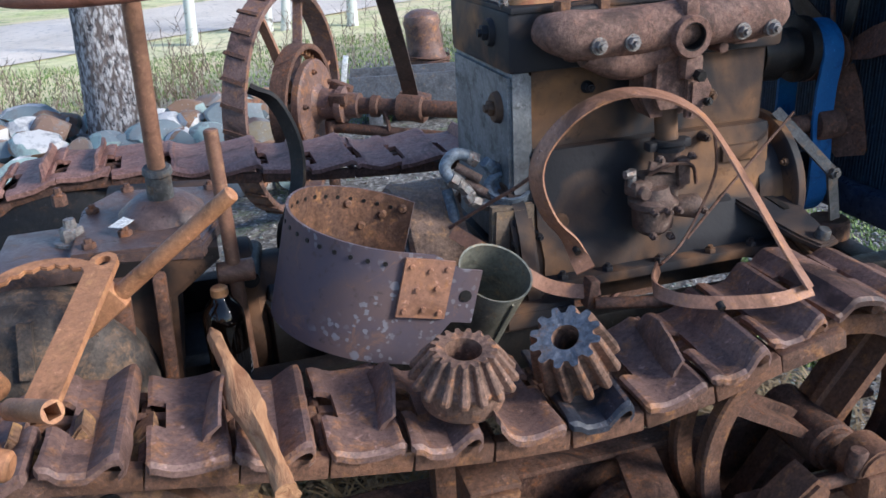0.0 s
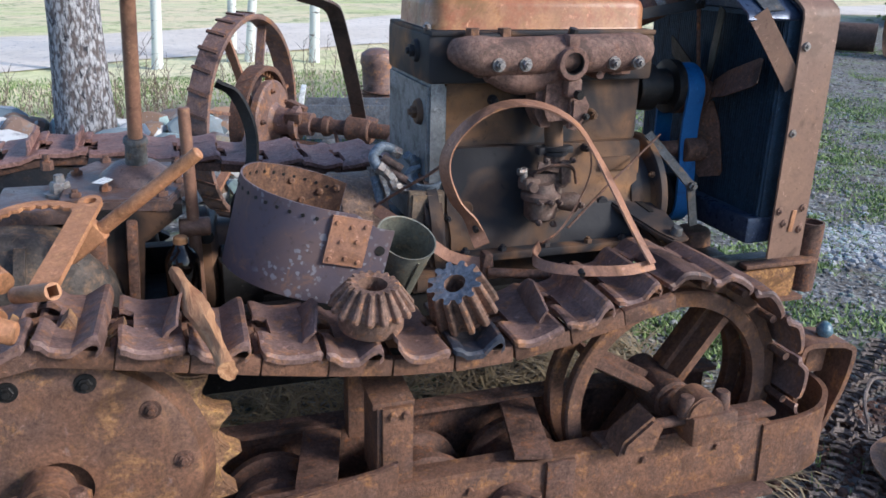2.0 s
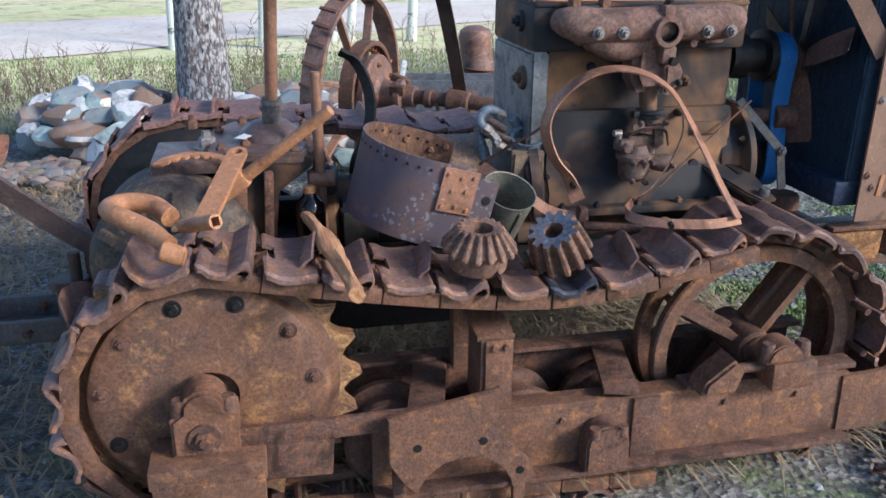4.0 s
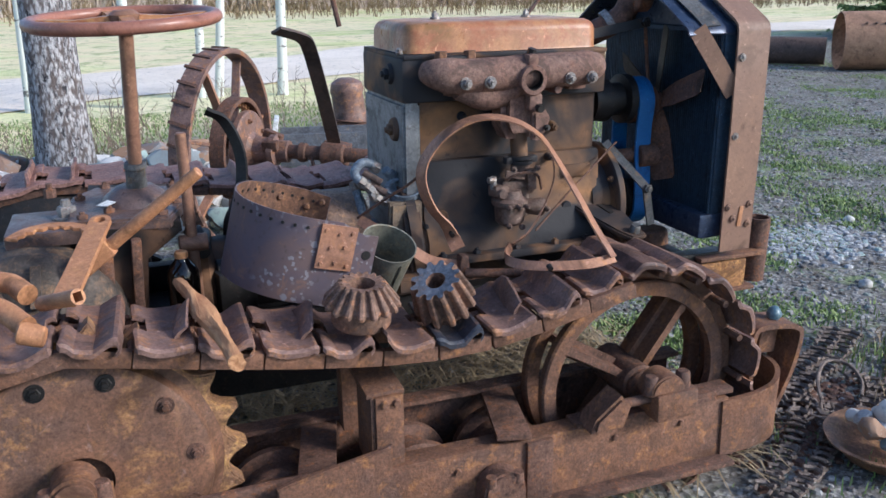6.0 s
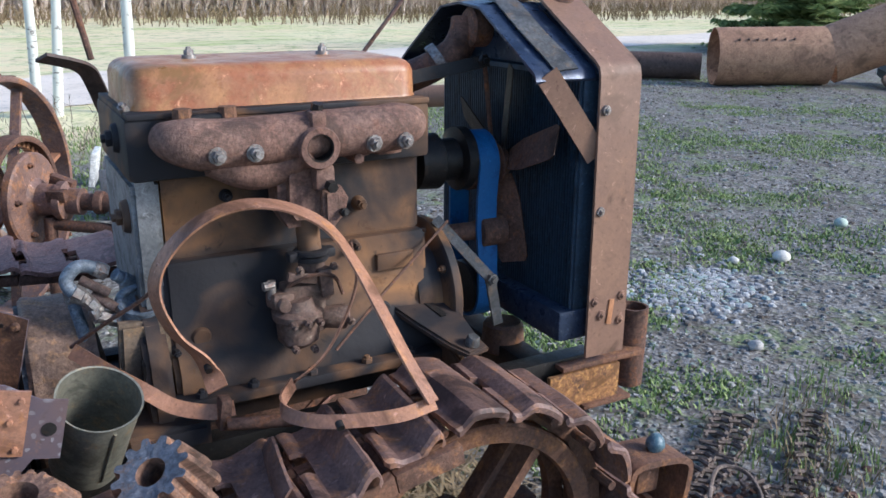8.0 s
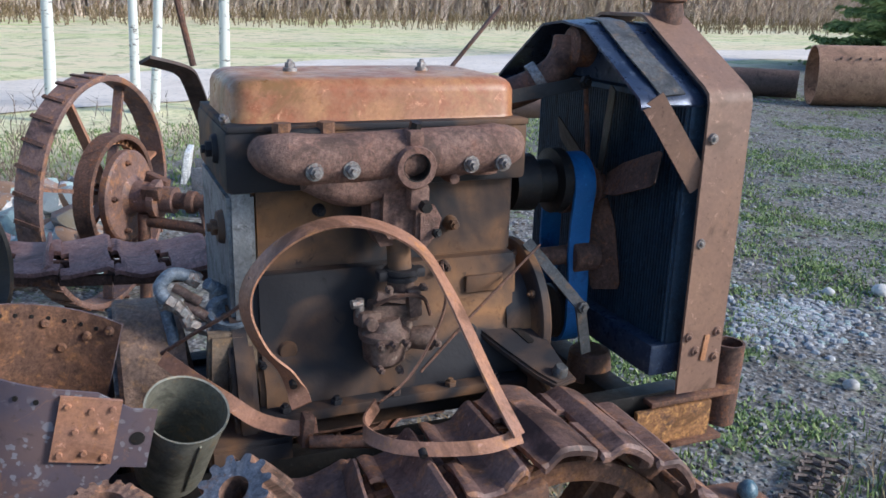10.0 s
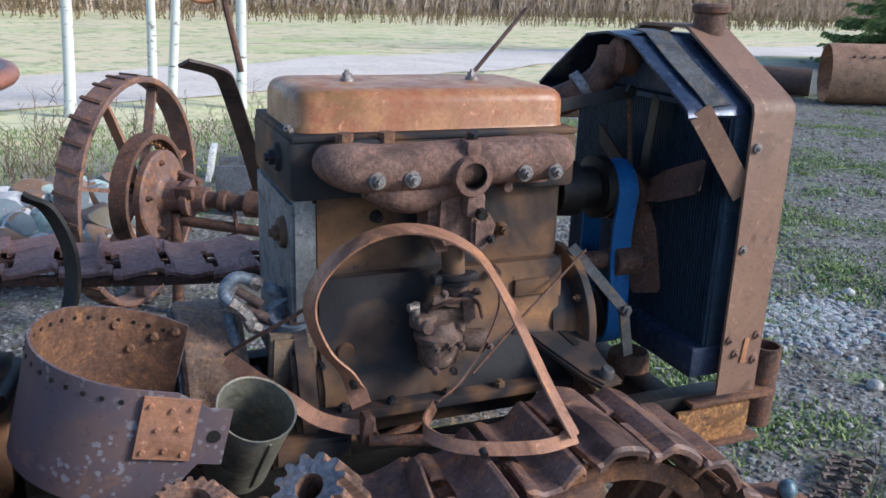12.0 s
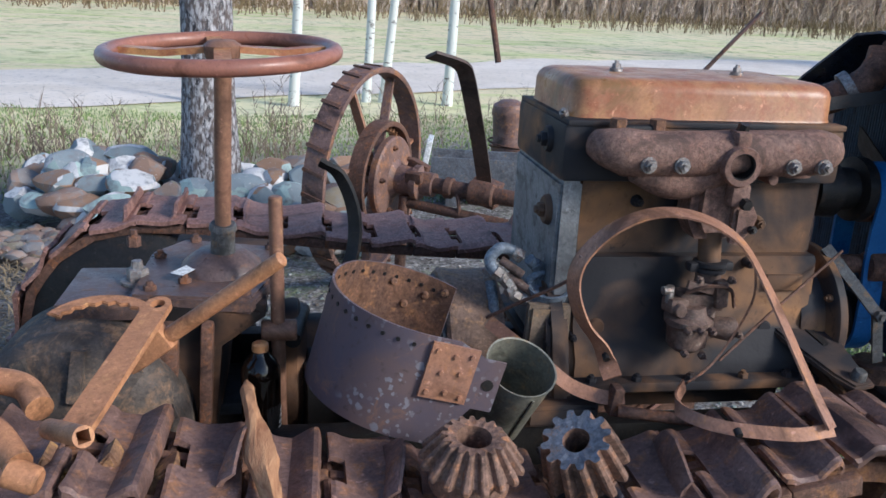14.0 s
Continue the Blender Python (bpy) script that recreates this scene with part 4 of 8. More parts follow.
# box post on the frame that carries the top run
bm = bmesh.new()
box(bm, (0.362, 1.055, 0.352), (0.066, 0.014, 0.19), (0, 0, 0), 0.003)
post = part("carrier_post", bm, RUST_ORANGE, tractor, "riveted rusty box post bright with orange rust")
for nm, c, s, r in (("side_plate", (0.325, 1.115, 0.352), (0.012, 0.12, 0.19), (0, 0, 0)), ("cap_plate", (0.356, 1.145, 0.454), (0.09, 0.17, 0.014), (4, 0, 0)), ("rear_post", (0.33, 1.25, 0.40), (0.07, 0.05, 0.24), (0, 0, 0))):
    bm = bmesh.new()
    box(bm, c, s, r, 0.003)
    part(nm, bm, RUST_ORANGE, post)
for x, z in ((0.350, 0.43), (0.378, 0.43), (0.346, 0.285)):
    bm = bmesh.new()
    cyl(bm, (x, 1.049, z), (x, 1.040, z), 0.011, 0.007, 10)
    part("rivet", bm, RUST_ORANGE, post)


def make_idler(y0, y1, sg, IDL):
    bm = bmesh.new()
    m, L = axis_matrix((IDL.x, y0, IDL.z), (IDL.x, y1, IDL.z))
    R = 0.276
    rim = [(R - 0.036, 0.002), (R - 0.002, 0), (R + 0.003, 0.005), (R + 0.003, 0.026), (R - 0.004, 0.032), (R - 0.034, 0.032), (R - 0.040, 0.018)]
    lathe(bm, rim, m, 80, closed=True)
    w = part("idler_wheel", bm, RUST_ORANGE, tractor, "spoked rusty idler wheel with two thin rims")
    bm = bmesh.new()
    lathe(bm, [(r, h + L - 0.034) for r, h in rim], m, 80, closed=True)
    part("far_rim", bm, RUST_ORANGE, w)
    for k, deg in enumerate((54, 150, 234, 330)):
        a = radians(deg)
        d = Vector((math.cos(a), 0, math.sin(a)))
        bm = bmesh.new()
        ym = (y0 + y1) / 2
        p0, p1 = Vector((IDL.x, ym, IDL.z)) + d * 0.05, Vector((IDL.x, ym, IDL.z)) + d * 0.240
        strip(bm, [p0, p0.lerp(p1, 0.5), p1], (0, 1, 0), 0.020, 0.115)
        strip(bm, [p0, p0.lerp(p1, 0.5), p1], d.cross(Vector((0, 1, 0))), 0.018, 0.05)
        part("spoke", bm, RUST_DARK if k % 2 else RUST_ORANGE, w)
    bm = bmesh.new()
    cyl(bm, (IDL.x, y0 - sg * 0.02, IDL.z), (IDL.x, y1 + sg * 0.02, IDL.z), 0.052, None, 28, 0.006)
    cyl(bm, (IDL.x, y0 - sg * 0.035, IDL.z), (IDL.x, y0 - sg * 0.01, IDL.z), 0.042, None, 24, 0.004)
    cyl(bm, (IDL.x, y0 - sg * 0.10, IDL.z), (IDL.x, y0, IDL.z), 0.024, None, 16)
    part("hub", bm, RUST_DARK, w)
    return w


make_idler(1.130, 1.262, 1, IDL)
make_idler(2.395, 2.255, -1, FAR_IDL)
# idler bearing block, wedge and adjusting screw
bm = bmesh.new()
box(bm, (1.095, 1.02, 0.312), (0.12, 0.085, 0.075), (0, -2, 0), 0.008)
prism(bm, arc(0, 0, 0.05, 0, 180, 10), 0.985, 1.06, Matrix.Translation((1.07, 0, 0.345)) @ XZ, 0.005)
ib = part("idler_bearing", bm, RUST_ORANGE, tractor, "bolted bearing cap of the idler axle")
for xx in (1.03, 1.125):
    bm = bmesh.new()
    cyl(bm, (xx, 1.01, 0.34), (xx, 1.01, 0.392), 0.021, 0.018, 10, 0.004)
    part("bolt", bm, RUST_DARK, ib)
bm = bmesh.new()
prism(bm, [(0.855, 0.275), (0.945, 0.275), (0.965, 0.33), (0.935, 0.365), (0.865, 0.31)], 0.985, 1.065, XZ, 0.008)
part("stop_block", bm, RUST_ORANGE, ib)
bm = bmesh.new()
cyl(bm, (0.93, 1.02, 0.325), (1.05, 1.02, 0.325), 0.013, None, 12)
part("adjusting_screw", bm, RUST_DARK, ib)

# front loop bracket
bm = bmesh.new()
P = smooth_path([(1.435, 1.15, 0.19), (1.425, 1.15, 0.32), (1.43, 1.15, 0.395), (1.452, 1.15, 0.416), (1.52, 1.15, 0.412), (1.575, 1.15, 0.400), (1.592, 1.15, 0.372), (1.575, 1.15, 0.28), (1.535, 1.15, 0.18), (1.505, 1.15, 0.12)], 6)
strip(bm, P, (0, 1, 0), 0.014, 0.10)
fb = part("front_bracket", bm, RUST_ORANGE, tractor, "bent strap bracket at the front of the track frame")
bm = bmesh.new()
box(bm, (1.515, 1.17, 0.355), (0.06, 0.05, 0.08), (0, 4, 0), 0.006)
part("link", bm, RUST_ORANGE, fb)

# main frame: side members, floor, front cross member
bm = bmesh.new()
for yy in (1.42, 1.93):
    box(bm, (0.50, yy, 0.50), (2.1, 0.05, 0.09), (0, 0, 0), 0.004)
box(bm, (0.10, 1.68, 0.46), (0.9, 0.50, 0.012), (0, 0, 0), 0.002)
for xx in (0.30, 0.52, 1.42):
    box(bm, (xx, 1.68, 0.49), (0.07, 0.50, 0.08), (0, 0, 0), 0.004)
# Black here also carries the shade of the hollow below the gearbox.
part("main_frame", bm, BLACK, tractor, "greasy side members of the frame, black for the hollow's shade")
bm = bmesh.new()
box(bm, (1.555, 1.405, 0.532), (0.24, 0.085, 0.013), (0, 0, 0), 0.003)
box(bm, (1.56, 1.40, 0.43), (0.14, 0.10, 0.012), (0, 0, 0), 0.003)
cross = part("front_cross_member", bm, RUST_ORANGE, tractor)
bm = bmesh.new()
box(bm, (1.50, 1.37, 0.475), (0.20, 0.016, 0.09), (0, 0, 0), 0.004)
soft(bm, 0.003, 20)
part("front_plate", bm, FLAKING, cross, "flaking bright orange rusted plate")
bm = bmesh.new()
pipe(bm, (1.675, 1.42, 0.43), (1.68, 1.42, 0.63), 0.038, 0.006, 24)
part("front_socket", bm, RUST_DARK, tractor, "upright pipe socket at the front")

# engine
def plate_poly(x0, x1, z0, z1, r):
    return arc(x0 + r, z0 + r, r, 180, 270, 4) + arc(x1 - r, z0 + r, r, 270, 360, 4) + arc(x1 - r, z1 - r, r, 0, 90, 4) + arc(x0 + r, z1 - r, r, 90, 180, 4)


bm = bmesh.new()
# crankcase, widening towards its flange, then cylinder block
prism(bm, [(1.455, 0.60), (1.925, 0.60), (1.925, 0.66), (1.89, 0.72), (1.875, 0.872), (1.505, 0.872), (1.495, 0.72), (1.455, 0.66)], 0.600, 1.155, YZ, 0.010)
prism(bm, [(1.535, 0.862), (1.85, 0.862), (1.85, 1.035), (1.535, 1.035)], 0.606, 1.152, YZ, 0.010)
soft(bm, 0.002, 6)
engine = part("engine_block", bm, CAST_ENGINE, tractor, "soot-stained brown cast iron four-cylinder engine")
bm = bmesh.new()
box(bm, (0.86, 1.69, 0.612), (0.60, 0.54, 0.022), (0, 0, 0), 0.005)
prism(bm, [(1.48, 0.60), (1.90, 0.60), (1.86, 0.52), (1.80, 0.50), (1.58, 0.50), (1.50, 0.53)], 0.60, 1.11, YZ, 0.01)
part("oil_pan", bm, CAST_ENGINE, engine)
bm = bmesh.new()
box(bm, (0.861, 1.69, 1.088), (0.606, 0.37, 0.118), (0, 0, 0), 0.014)
box(bm, (0.863, 1.69, 1.148), (0.598, 0.375, 0.012), (0, 0, 0), 0.003)
part("cylinder_head", bm, CAST_ENGINE, engine)
# rear end plate of the engine, its grey lightened for skylight, with two plugs
bm = bmesh.new()
prism(bm, [(1.512, 0.64), (1.868, 0.64), (1.868, 1.03), (1.512, 1.03)], 0.560, 0.610, YZ, 0.008)
rp = part("rear_plate", bm, REAR_SKYLIT, engine, "rear face of the block, grey lightened as skylight")
for y, z, r in ((1.60, 1.10, 0.030), (1.575, 0.955, 0.034)):
    bm = bmesh.new()
    cyl(bm, (0.566, y, z), (0.548, y, z), r, r * 0.9, 20, 0.003)
    hexnut(bm, (0.549, y, z), (-1, 0, 0), 0.016, 0.012)
    part("plug", bm, CAST_ENGINE, rp)
bm = bmesh.new()
hexnut(bm, (0.570, 1.555, 1.155), (-0.3, -0.5, 0.6), 0.010, 0.012)
part("drain_cock", bm, NUT_STEEL, rp)


def make_cover():
    bm = bmesh.new()
    secs = [(0.0, 0.0), (0.002, 0.005), (0.003, 0.050), (0.007, 0.063), (0.014, 0.071), (0.024, 0.076), (0.045, 0.078)]
    x0, x1, y0, y1 = 0.576, 1.153, 1.525, 1.855
    rings = []
    for ins, h in secs:
        r = 0.042
        poly = plate_poly(x0 + ins, x1 - ins, y0 + ins, y1 - ins, r)
        rings.append([bm.verts.new((x, y, 1.155 + h)) for x, y in poly])
    for a, b in zip(rings, rings[1:]):
        for i in range(len(a)):
            bm.faces.new((a[i], a[(i + 1) % len(a)], b[(i + 1) % len(a)], b[i]))
    bm.faces.new(rings[-1])
    bm.faces.new(rings[0])
    soft(bm, 0.002, 7)
    c = part("valve_cover", bm, COVER_TAN, engine, "tan rusted pressed valve cover with rounded edges")
    for x in (0.72, 1.0):
        bm = bmesh.new()
        cyl(bm, (x, 1.69, 1.230), (x, 1.69, 1.240), 0.015, 0.014, 14)
        hexnut(bm, (x, 1.69, 1.240), (0, 0, 1), 0.010, 0.010)
        part("cover_nut", bm, NUT_STEEL, c)


make_cover()
# manifold with its outlet flange, studs and riser
bm = bmesh.new()
P = smooth_path([(0.618, 1.49, 1.112), (0.640, 1.455, 1.108), (0.70, 1.448, 1.100), (0.80, 1.448, 1.100), (0.90, 1.448, 1.104), (1.02, 1.448, 1.106), (1.085, 1.455, 1.110), (1.105, 1.49, 1.110)], 6)
n = len(P)
tube(bm, P, 0.05, 18, [0.028 + 0.018 * min(1, 5 * min(i, n - 1 - i) / n) for i in range(n)])
P = smooth_path([(0.70, 1.46, 1.075), (0.765, 1.455, 1.045), (0.83, 1.455, 1.055), (0.87, 1.44, 1.085)], 6)
tube(bm, P, 0.036, 14)
soft(bm, 0.0012, 25)
man = part("exhaust_manifold", bm, MANIFOLD, engine, "rough rust-brown cast manifold with bolted flanges")
for x in (0.70, 0.78, 0.99, 1.06):
    bm = bmesh.new()
    box(bm, (x, 1.51, 1.09), (0.06, 0.06, 0.09), (0, 0, 0), 0.012)
    part("port_pad", bm, MANIFOLD, man)
bm = bmesh.new()
m, L = axis_matrix((0.880, 1.455, 1.088), (0.880, 1.388, 1.088))
lathe(bm, [(0.026, 0.0), (0.044, 0.0), (0.042, 0.02), (0.038, 0.040), (0.040, L - 0.006), (0.037, L), (0.026, L)], m, 36, closed=True)
box(bm, (0.884, 1.425, 1.136), (0.030, 0.050, 0.034), (0, 0, 0), 0.010)
box(bm, (0.890, 1.412, 1.030), (0.040, 0.036, 0.050), (0, 2, 0), 0.012)
soft(bm, 0.0015, 25)
part("outlet_flange", bm, MANIFOLD, man, "thick cast ring round the exhaust outlet")
for p, q in (((0.886, 1.425, 1.150), (0.888, 1.420, 1.166)), ((0.897, 1.396, 1.016), (0.898, 1.380, 1.014))):
    bm = bmesh.new()
    cyl(bm, p, q, 0.012, 0.011, 6)
    part("flange_nut", bm, BLACK, man)
bm = bmesh.new()
pipe(bm, (0.880, 1.452, 1.088), (0.880, 1.390, 1.088), 0.0262, 0.002, 24)
cyl(bm, (0.880, 1.454, 1.088), (0.880, 1.446, 1.088), 0.026, None, 20)
part("outlet_bore", bm, BLACK, man)
for x in (0.695, 0.762, 0.992, 1.058):
    bm = bmesh.new()
    cyl(bm, (x, 1.42, 1.087), (x, 1.399, 1.087), 0.017, 0.016, 14)
    hexnut(bm, (x, 1.40, 1.087), (0, -1, 0), 0.012, 0.012)
    part("stud", bm, NUT_STEEL, man)
for x, z in ((0.660, 1.09), (0.97, 1.055), (1.035, 1.075)):
    bm = bmesh.new()
    cyl(bm, (x, 1.47, z), (x, 1.425, z), 0.011, 0.010, 10)
    part("clamp_bolt", bm, MANIFOLD, man)
for x in (0.655, 0.735):
    bm = bmesh.new()
    cyl(bm, (x, 1.475, 1.128), (x, 1.475, 1.163), 0.017 if x < 0.7 else 0.017, None, 6)
    part("pipe_plug", bm, RUST_INNER, man)
bm = bmesh.new()
cyl(bm, (0.66, 1.478, 1.142), (0.735, 1.474, 1.144), 0.010, None, 10)
part("pipe_nipple", bm, BLACK, man)
# heat riser and carburettor
bm = bmesh.new()
prism(bm, [(0.812, 1.075), (0.905, 1.085), (0.915, 0.985), (0.900, 0.932), (0.830, 0.930), (0.810, 0.965)], 1.425, 1.52, XZ, 0.018)
soft(bm, 0.002, 22)
riser = part("heat_riser", bm, MANIFOLD, engine, "dark cast heat riser block")
bm = bmesh.new()
prism(bm, [(0.888, 1.005), (0.925, 1.010), (0.940, 0.985), (0.932, 0.955), (0.905, 0.925), (0.888, 0.930)], 1.405, 1.430, XZ, 0.007)
part("riser_cover", bm, MANIFOLD, riser)
bm = bmesh.new()
cyl(bm, (0.870, 1.460, 0.94), (0.872, 1.452, 0.880), 0.023, 0.023, 20)
part("intake_pipe", bm, CAST_ENGINE, riser)
bm = bmesh.new()
for z in (0.872, 0.860):
    prism(bm, arc(0.872, 1.448, 0.034, 0, 360, 20)[:-1], z, z + 0.010, Matrix.Identity(4), 0.002)
box(bm, (0.872, 1.448, 0.871), (0.098, 0.026, 0.020), (0, 0, 4), 0.006)
part("carburettor_flange", bm, CAST_ENGINE, riser)
bm = bmesh.new()
hexnut(bm, (0.925, 1.402, 0.960), (0, -1, 0.2), 0.009, 0.010)
part("pet_cock", bm, BLACK, riser)
bm = bmesh.new()
lathe(bm, [(0.0, 0), (0.030, 0.0), (0.040, 0.010), (0.043, 0.05), (0.050, 0.056), (0.050, 0.068), (0.036, 0.076), (0.030, 0.095), (0.0, 0.095)], pose(0.832, 1.425, 0.700), 24)
cyl(bm, (0.872, 1.44, 0.715), (0.872, 1.448, 0.862), 0.022, 0.026, 16, 0.004)
cyl(bm, (0.86, 1.435, 0.745), (0.935, 1.425, 0.738), 0.020, 0.026, 18, 0.004)
box(bm, (0.855, 1.44, 0.800), (0.10, 0.045, 0.040), (0, 4, 0), 0.010)
box(bm, (0.800, 1.43, 0.795), (0.045, 0.040, 0.032), (0, 0, 10), 0.008)
box(bm, (0.890, 1.418, 0.820), (0.028, 0.024, 0.060), (0, -6, 0), 0.005)
cyl(bm, (0.800, 1.412, 0.790), (0.800, 1.398, 0.790), 0.014, 0.013, 12, 0.002)
box(bm, (0.840, 1.412, 0.838), (0.060, 0.012, 0.020), (0, 12, 0), 0.004)
soft(bm, 0.003, 30)
carb = part("carburettor", bm, CARB, engine, "rusty brass and iron carburettor")
bm = bmesh.new()
cyl(bm, (0.785, 1.428, 0.80), (0.785, 1.428, 0.835), 0.009, 0.008, 10)
cyl(bm, (0.768, 1.426, 0.826), (0.788, 1.428, 0.826), 0.009, None, 8)
part("fuel_tap", bm, NUT_STEEL, carb, "pale metal fuel tap")
for dx, dy, dz in ((0.812, 1.388, 0.705), (0.850, 1.388, 0.700), (0.932, 1.402, 0.738), (0.808, 1.380, 0.757), (0.860, 1.380, 0.757), (0.835, 1.376, 0.759), (0.905, 1.415, 0.852), (0.838, 1.420, 0.852)):
    bm = bmesh.new()
    hexnut(bm, (dx, dy, dz), (0, -1, 0), 0.008, 0.012)
    part("screw", bm, CARB, carb)
bm = bmesh.new()
tube(bm, smooth_path([(0.81, 1.410, 0.825), (0.85, 1.395, 0.845), (0.90, 1.40, 0.835), (0.925, 1.42, 0.79)], 6), 0.004, 6)
part("throttle_rod", bm, RUST_DARK, carb)
# bosses on the block side
for x, y, z, r in ((1.01, 1.53, 0.94, 0.016), (1.045, 1.50, 0.71, 0.020), (0.66, 1.50, 0.72, 0.022), (0.61, 1.50, 0.70, 0.012), (0.735, 1.535, 0.985, 0.014), (0.985, 1.50, 0.86, 0.012)):
    bm = bmesh.new()
    cyl(bm, (x, y + 0.01, z), (x, y - 0.012, z), r, r * 0.85, 16, 0.003)
    if r < 0.018:
        hexnut(bm, (x, y - 0.012, z), (0, -1, 0), r * 0.7, 0.010)
    part("boss", bm, CAST_ENGINE, engine)
bm = bmesh.new()
box(bm, (1.075, 1.497, 0.815), (0.085, 0.012, 0.036), (0, 0, 0), 0.004)
part("data_plate", bm, CAST_ENGINE, engine, "small blank plate on the crankcase")
for x in (0.64, 0.74, 0.86, 0.98, 1.08):
    bm = bmesh.new()
    hexnut(bm, (x, 1.435, 0.622), (0, 0, 1), 0.012, 0.010)
    part("flange_bolt", bm, CAST_ENGINE, engine)
# rear foot of the crankcase with its slot
bm = bmesh.new()
prism(bm, [(1.40, 0.585), (1.60, 0.585), (1.60, 0.80), (1.535, 0.80), (1.485, 0.77), (1.455, 0.72), (1.435, 0.66)], 0.545, 0.592, YZ, 0.010)
prism(bm, [(0.49, 0.555), (0.64, 0.555), (0.64, 0.600), (0.49, 0.600)], 1.37, 1.50, XZ, 0.008)
part("rear_foot", bm, CAST_ENGINE, engine)
bm = bmesh.new()
box(bm, (0.544, 1.462, 0.675), (0.006, 0.022, 0.06), (12, 0, 0), 0.001)
part("slot", bm, BLACK, engine)
bm = bmesh.new()
prism(bm, [(0.512, 0.775), (0.600, 0.770), (0.602, 0.700), (0.625, 0.605), (0.500, 0.605), (0.506, 0.690)], 1.482, 1.512, XZ, 0.007)
soft(bm, 0.002, 14)
part("rear_mount", bm, MOUNT_TAN, engine, "dusty tan cast mounting flange with a slot")
bm = bmesh.new()
prism(bm, [(0.545, 0.682), (0.557, 0.680), (0.569, 0.642), (0.557, 0.640)], 1.479, 1.4825, XZ, 0.0)
part("slot", bm, BLACK, engine)
bm = bmesh.new()
cyl(bm, (0.561, 1.484, 0.738), (0.561, 1.474, 0.738), 0.012, 0.011, 12, 0.002)
part("mount_bolt", bm, CAST_ENGINE, engine)
# timing case with its flared foot
bm = bmesh.new()
m, L = axis_matrix((1.13, 1.61, 0.70), (1.26, 1.61, 0.70))
lathe(bm, [(0.0, 0), (0.125, 0), (0.130, 0.02), (0.130, 0.055), (0.150, 0.060), (0.164, 0.062), (0.168, 0.066), (0.168, 0.082), (0.163, 0.087), (0.12, 0.095), (0.06, 0.13), (0.0, 0.13)], m, 48)
prism(bm, [(1.12, 0.60), (1.235, 0.60), (1.225, 0.68), (1.13, 0.70)], 1.50, 1.84, XZ, 0.01)
tc_ = part("timing_case", bm, CAST_ENGINE, engine, "round cast timing case")
along_foot = Vector((0.055, -0.20, -0.060)).normalized()
over_foot = along_foot.cross(Vector((1.0, 0.30, 0.05))).normalized()
across_foot = over_foot.cross(along_foot)
FOOT = Matrix.Translation((1.150, 1.440, 0.694)) @ Matrix((along_foot, across_foot, over_foot)).transposed().to_4x4()
bm = bmesh.new()
prism(bm, [(-0.13, -0.075), (-0.10, 0.070), (0.0, 0.060), (0.10, 0.030), (0.135, 0.024), (0.135, -0.030), (0.09, -0.045), (0.0, -0.062)], -0.018, 0.0, FOOT, 0.005)
soft(bm, 0.002, 14)
foot = part("front_foot", bm, CAST_ENGINE, engine, "sooty cast foot plate with a long slot")
bm = bmesh.new()
prism(bm, [(1.62, 0.70), (1.50, 0.670), (1.33, 0.620), (1.31, 0.590), (1.42, 0.565), (1.62, 0.52)], 1.150, 1.172, YZ, 0.006)
part("web", bm, CAST_ENGINE, foot)
bm = bmesh.new()
prism(bm, [(-0.068, 0.012), (-0.062, 0.020), (0.006, 0.020), (0.010, 0.014), (0.008, 0.002), (-0.060, 0.001)], 0.0005, 0.003, FOOT)
part("foot_slot", bm, BLACK, foot)
bm = bmesh.new()
cyl(bm, FOOT @ Vector((0.112, -0.004, -0.002)), FOOT @ Vector((0.112, -0.004, 0.020)), 0.016, 0.014, 14, 0.003)
part("foot_bolt", bm, CAST_GREY, foot)
for a in range(0, 360, 45):
    bm = bmesh.new()
    p = Vector((1.190, 1.61 + 0.147 * math.cos(radians(a + 12)), 0.70 + 0.147 * math.sin(radians(a + 12))))
    hexnut(bm, p, (-1, 0, 0), 0.009, 0.009)
    part("case_bolt", bm, CAST_ENGINE, tc_)
# crank hub, pump, pulleys, belt, fan
bm = bmesh.new()
cyl(bm, (1.25, 1.62, 0.815), (1.36, 1.62, 0.815), 0.022, None, 16)
cyl(bm, (1.345, 1.60, 0.815), (1.41, 1.60, 0.815), 0.036, None, 22, 0.004)
part("crank_hub", bm, RUST_DARK, engine)
bm = bmesh.new()
m, L = axis_matrix((1.125, 1.66, 0.985), (1.335, 1.66, 0.985))
lathe(bm, [(0.0, 0), (0.045, 0), (0.05, 0.03), (0.03, 0.04), (0.03, 0.07), (0.062, 0.075), (0.066, 0.13), (0.05, 0.14), (0.05, 0.18), (0.075, 0.185), (0.075, L), (0.0, L)], m, 32)
part("pump_pulley", bm, BLACK, engine, "black water pump and pulley")
bm = bmesh.new()
xb, yb = 1.36, 1.655
loop_pts = [(yb + 0.072 * math.cos(radians(a)), 0.975 + 0.072 * math.sin(radians(a))) for a in range(0, 181, 12)]
loop_pts += [(yb - 0.072 + 0.012 * math.sin(k), 0.975 - 0.075 * k) for k in (1, 2, 3)]
loop_pts += [(yb + 0.072 * math.cos(radians(a)), 0.665 + 0.072 * math.sin(radians(a))) for a in range(180, 361, 12)]
loop_pts.append(loop_pts[0])
strip(bm, [(xb, y, z) for y, z in loop_pts], (1, 0, 0), 0.008, 0.052)
part("fan_belt", bm, BLUE_BELT, engine, "wide bright blue flat fan belt")
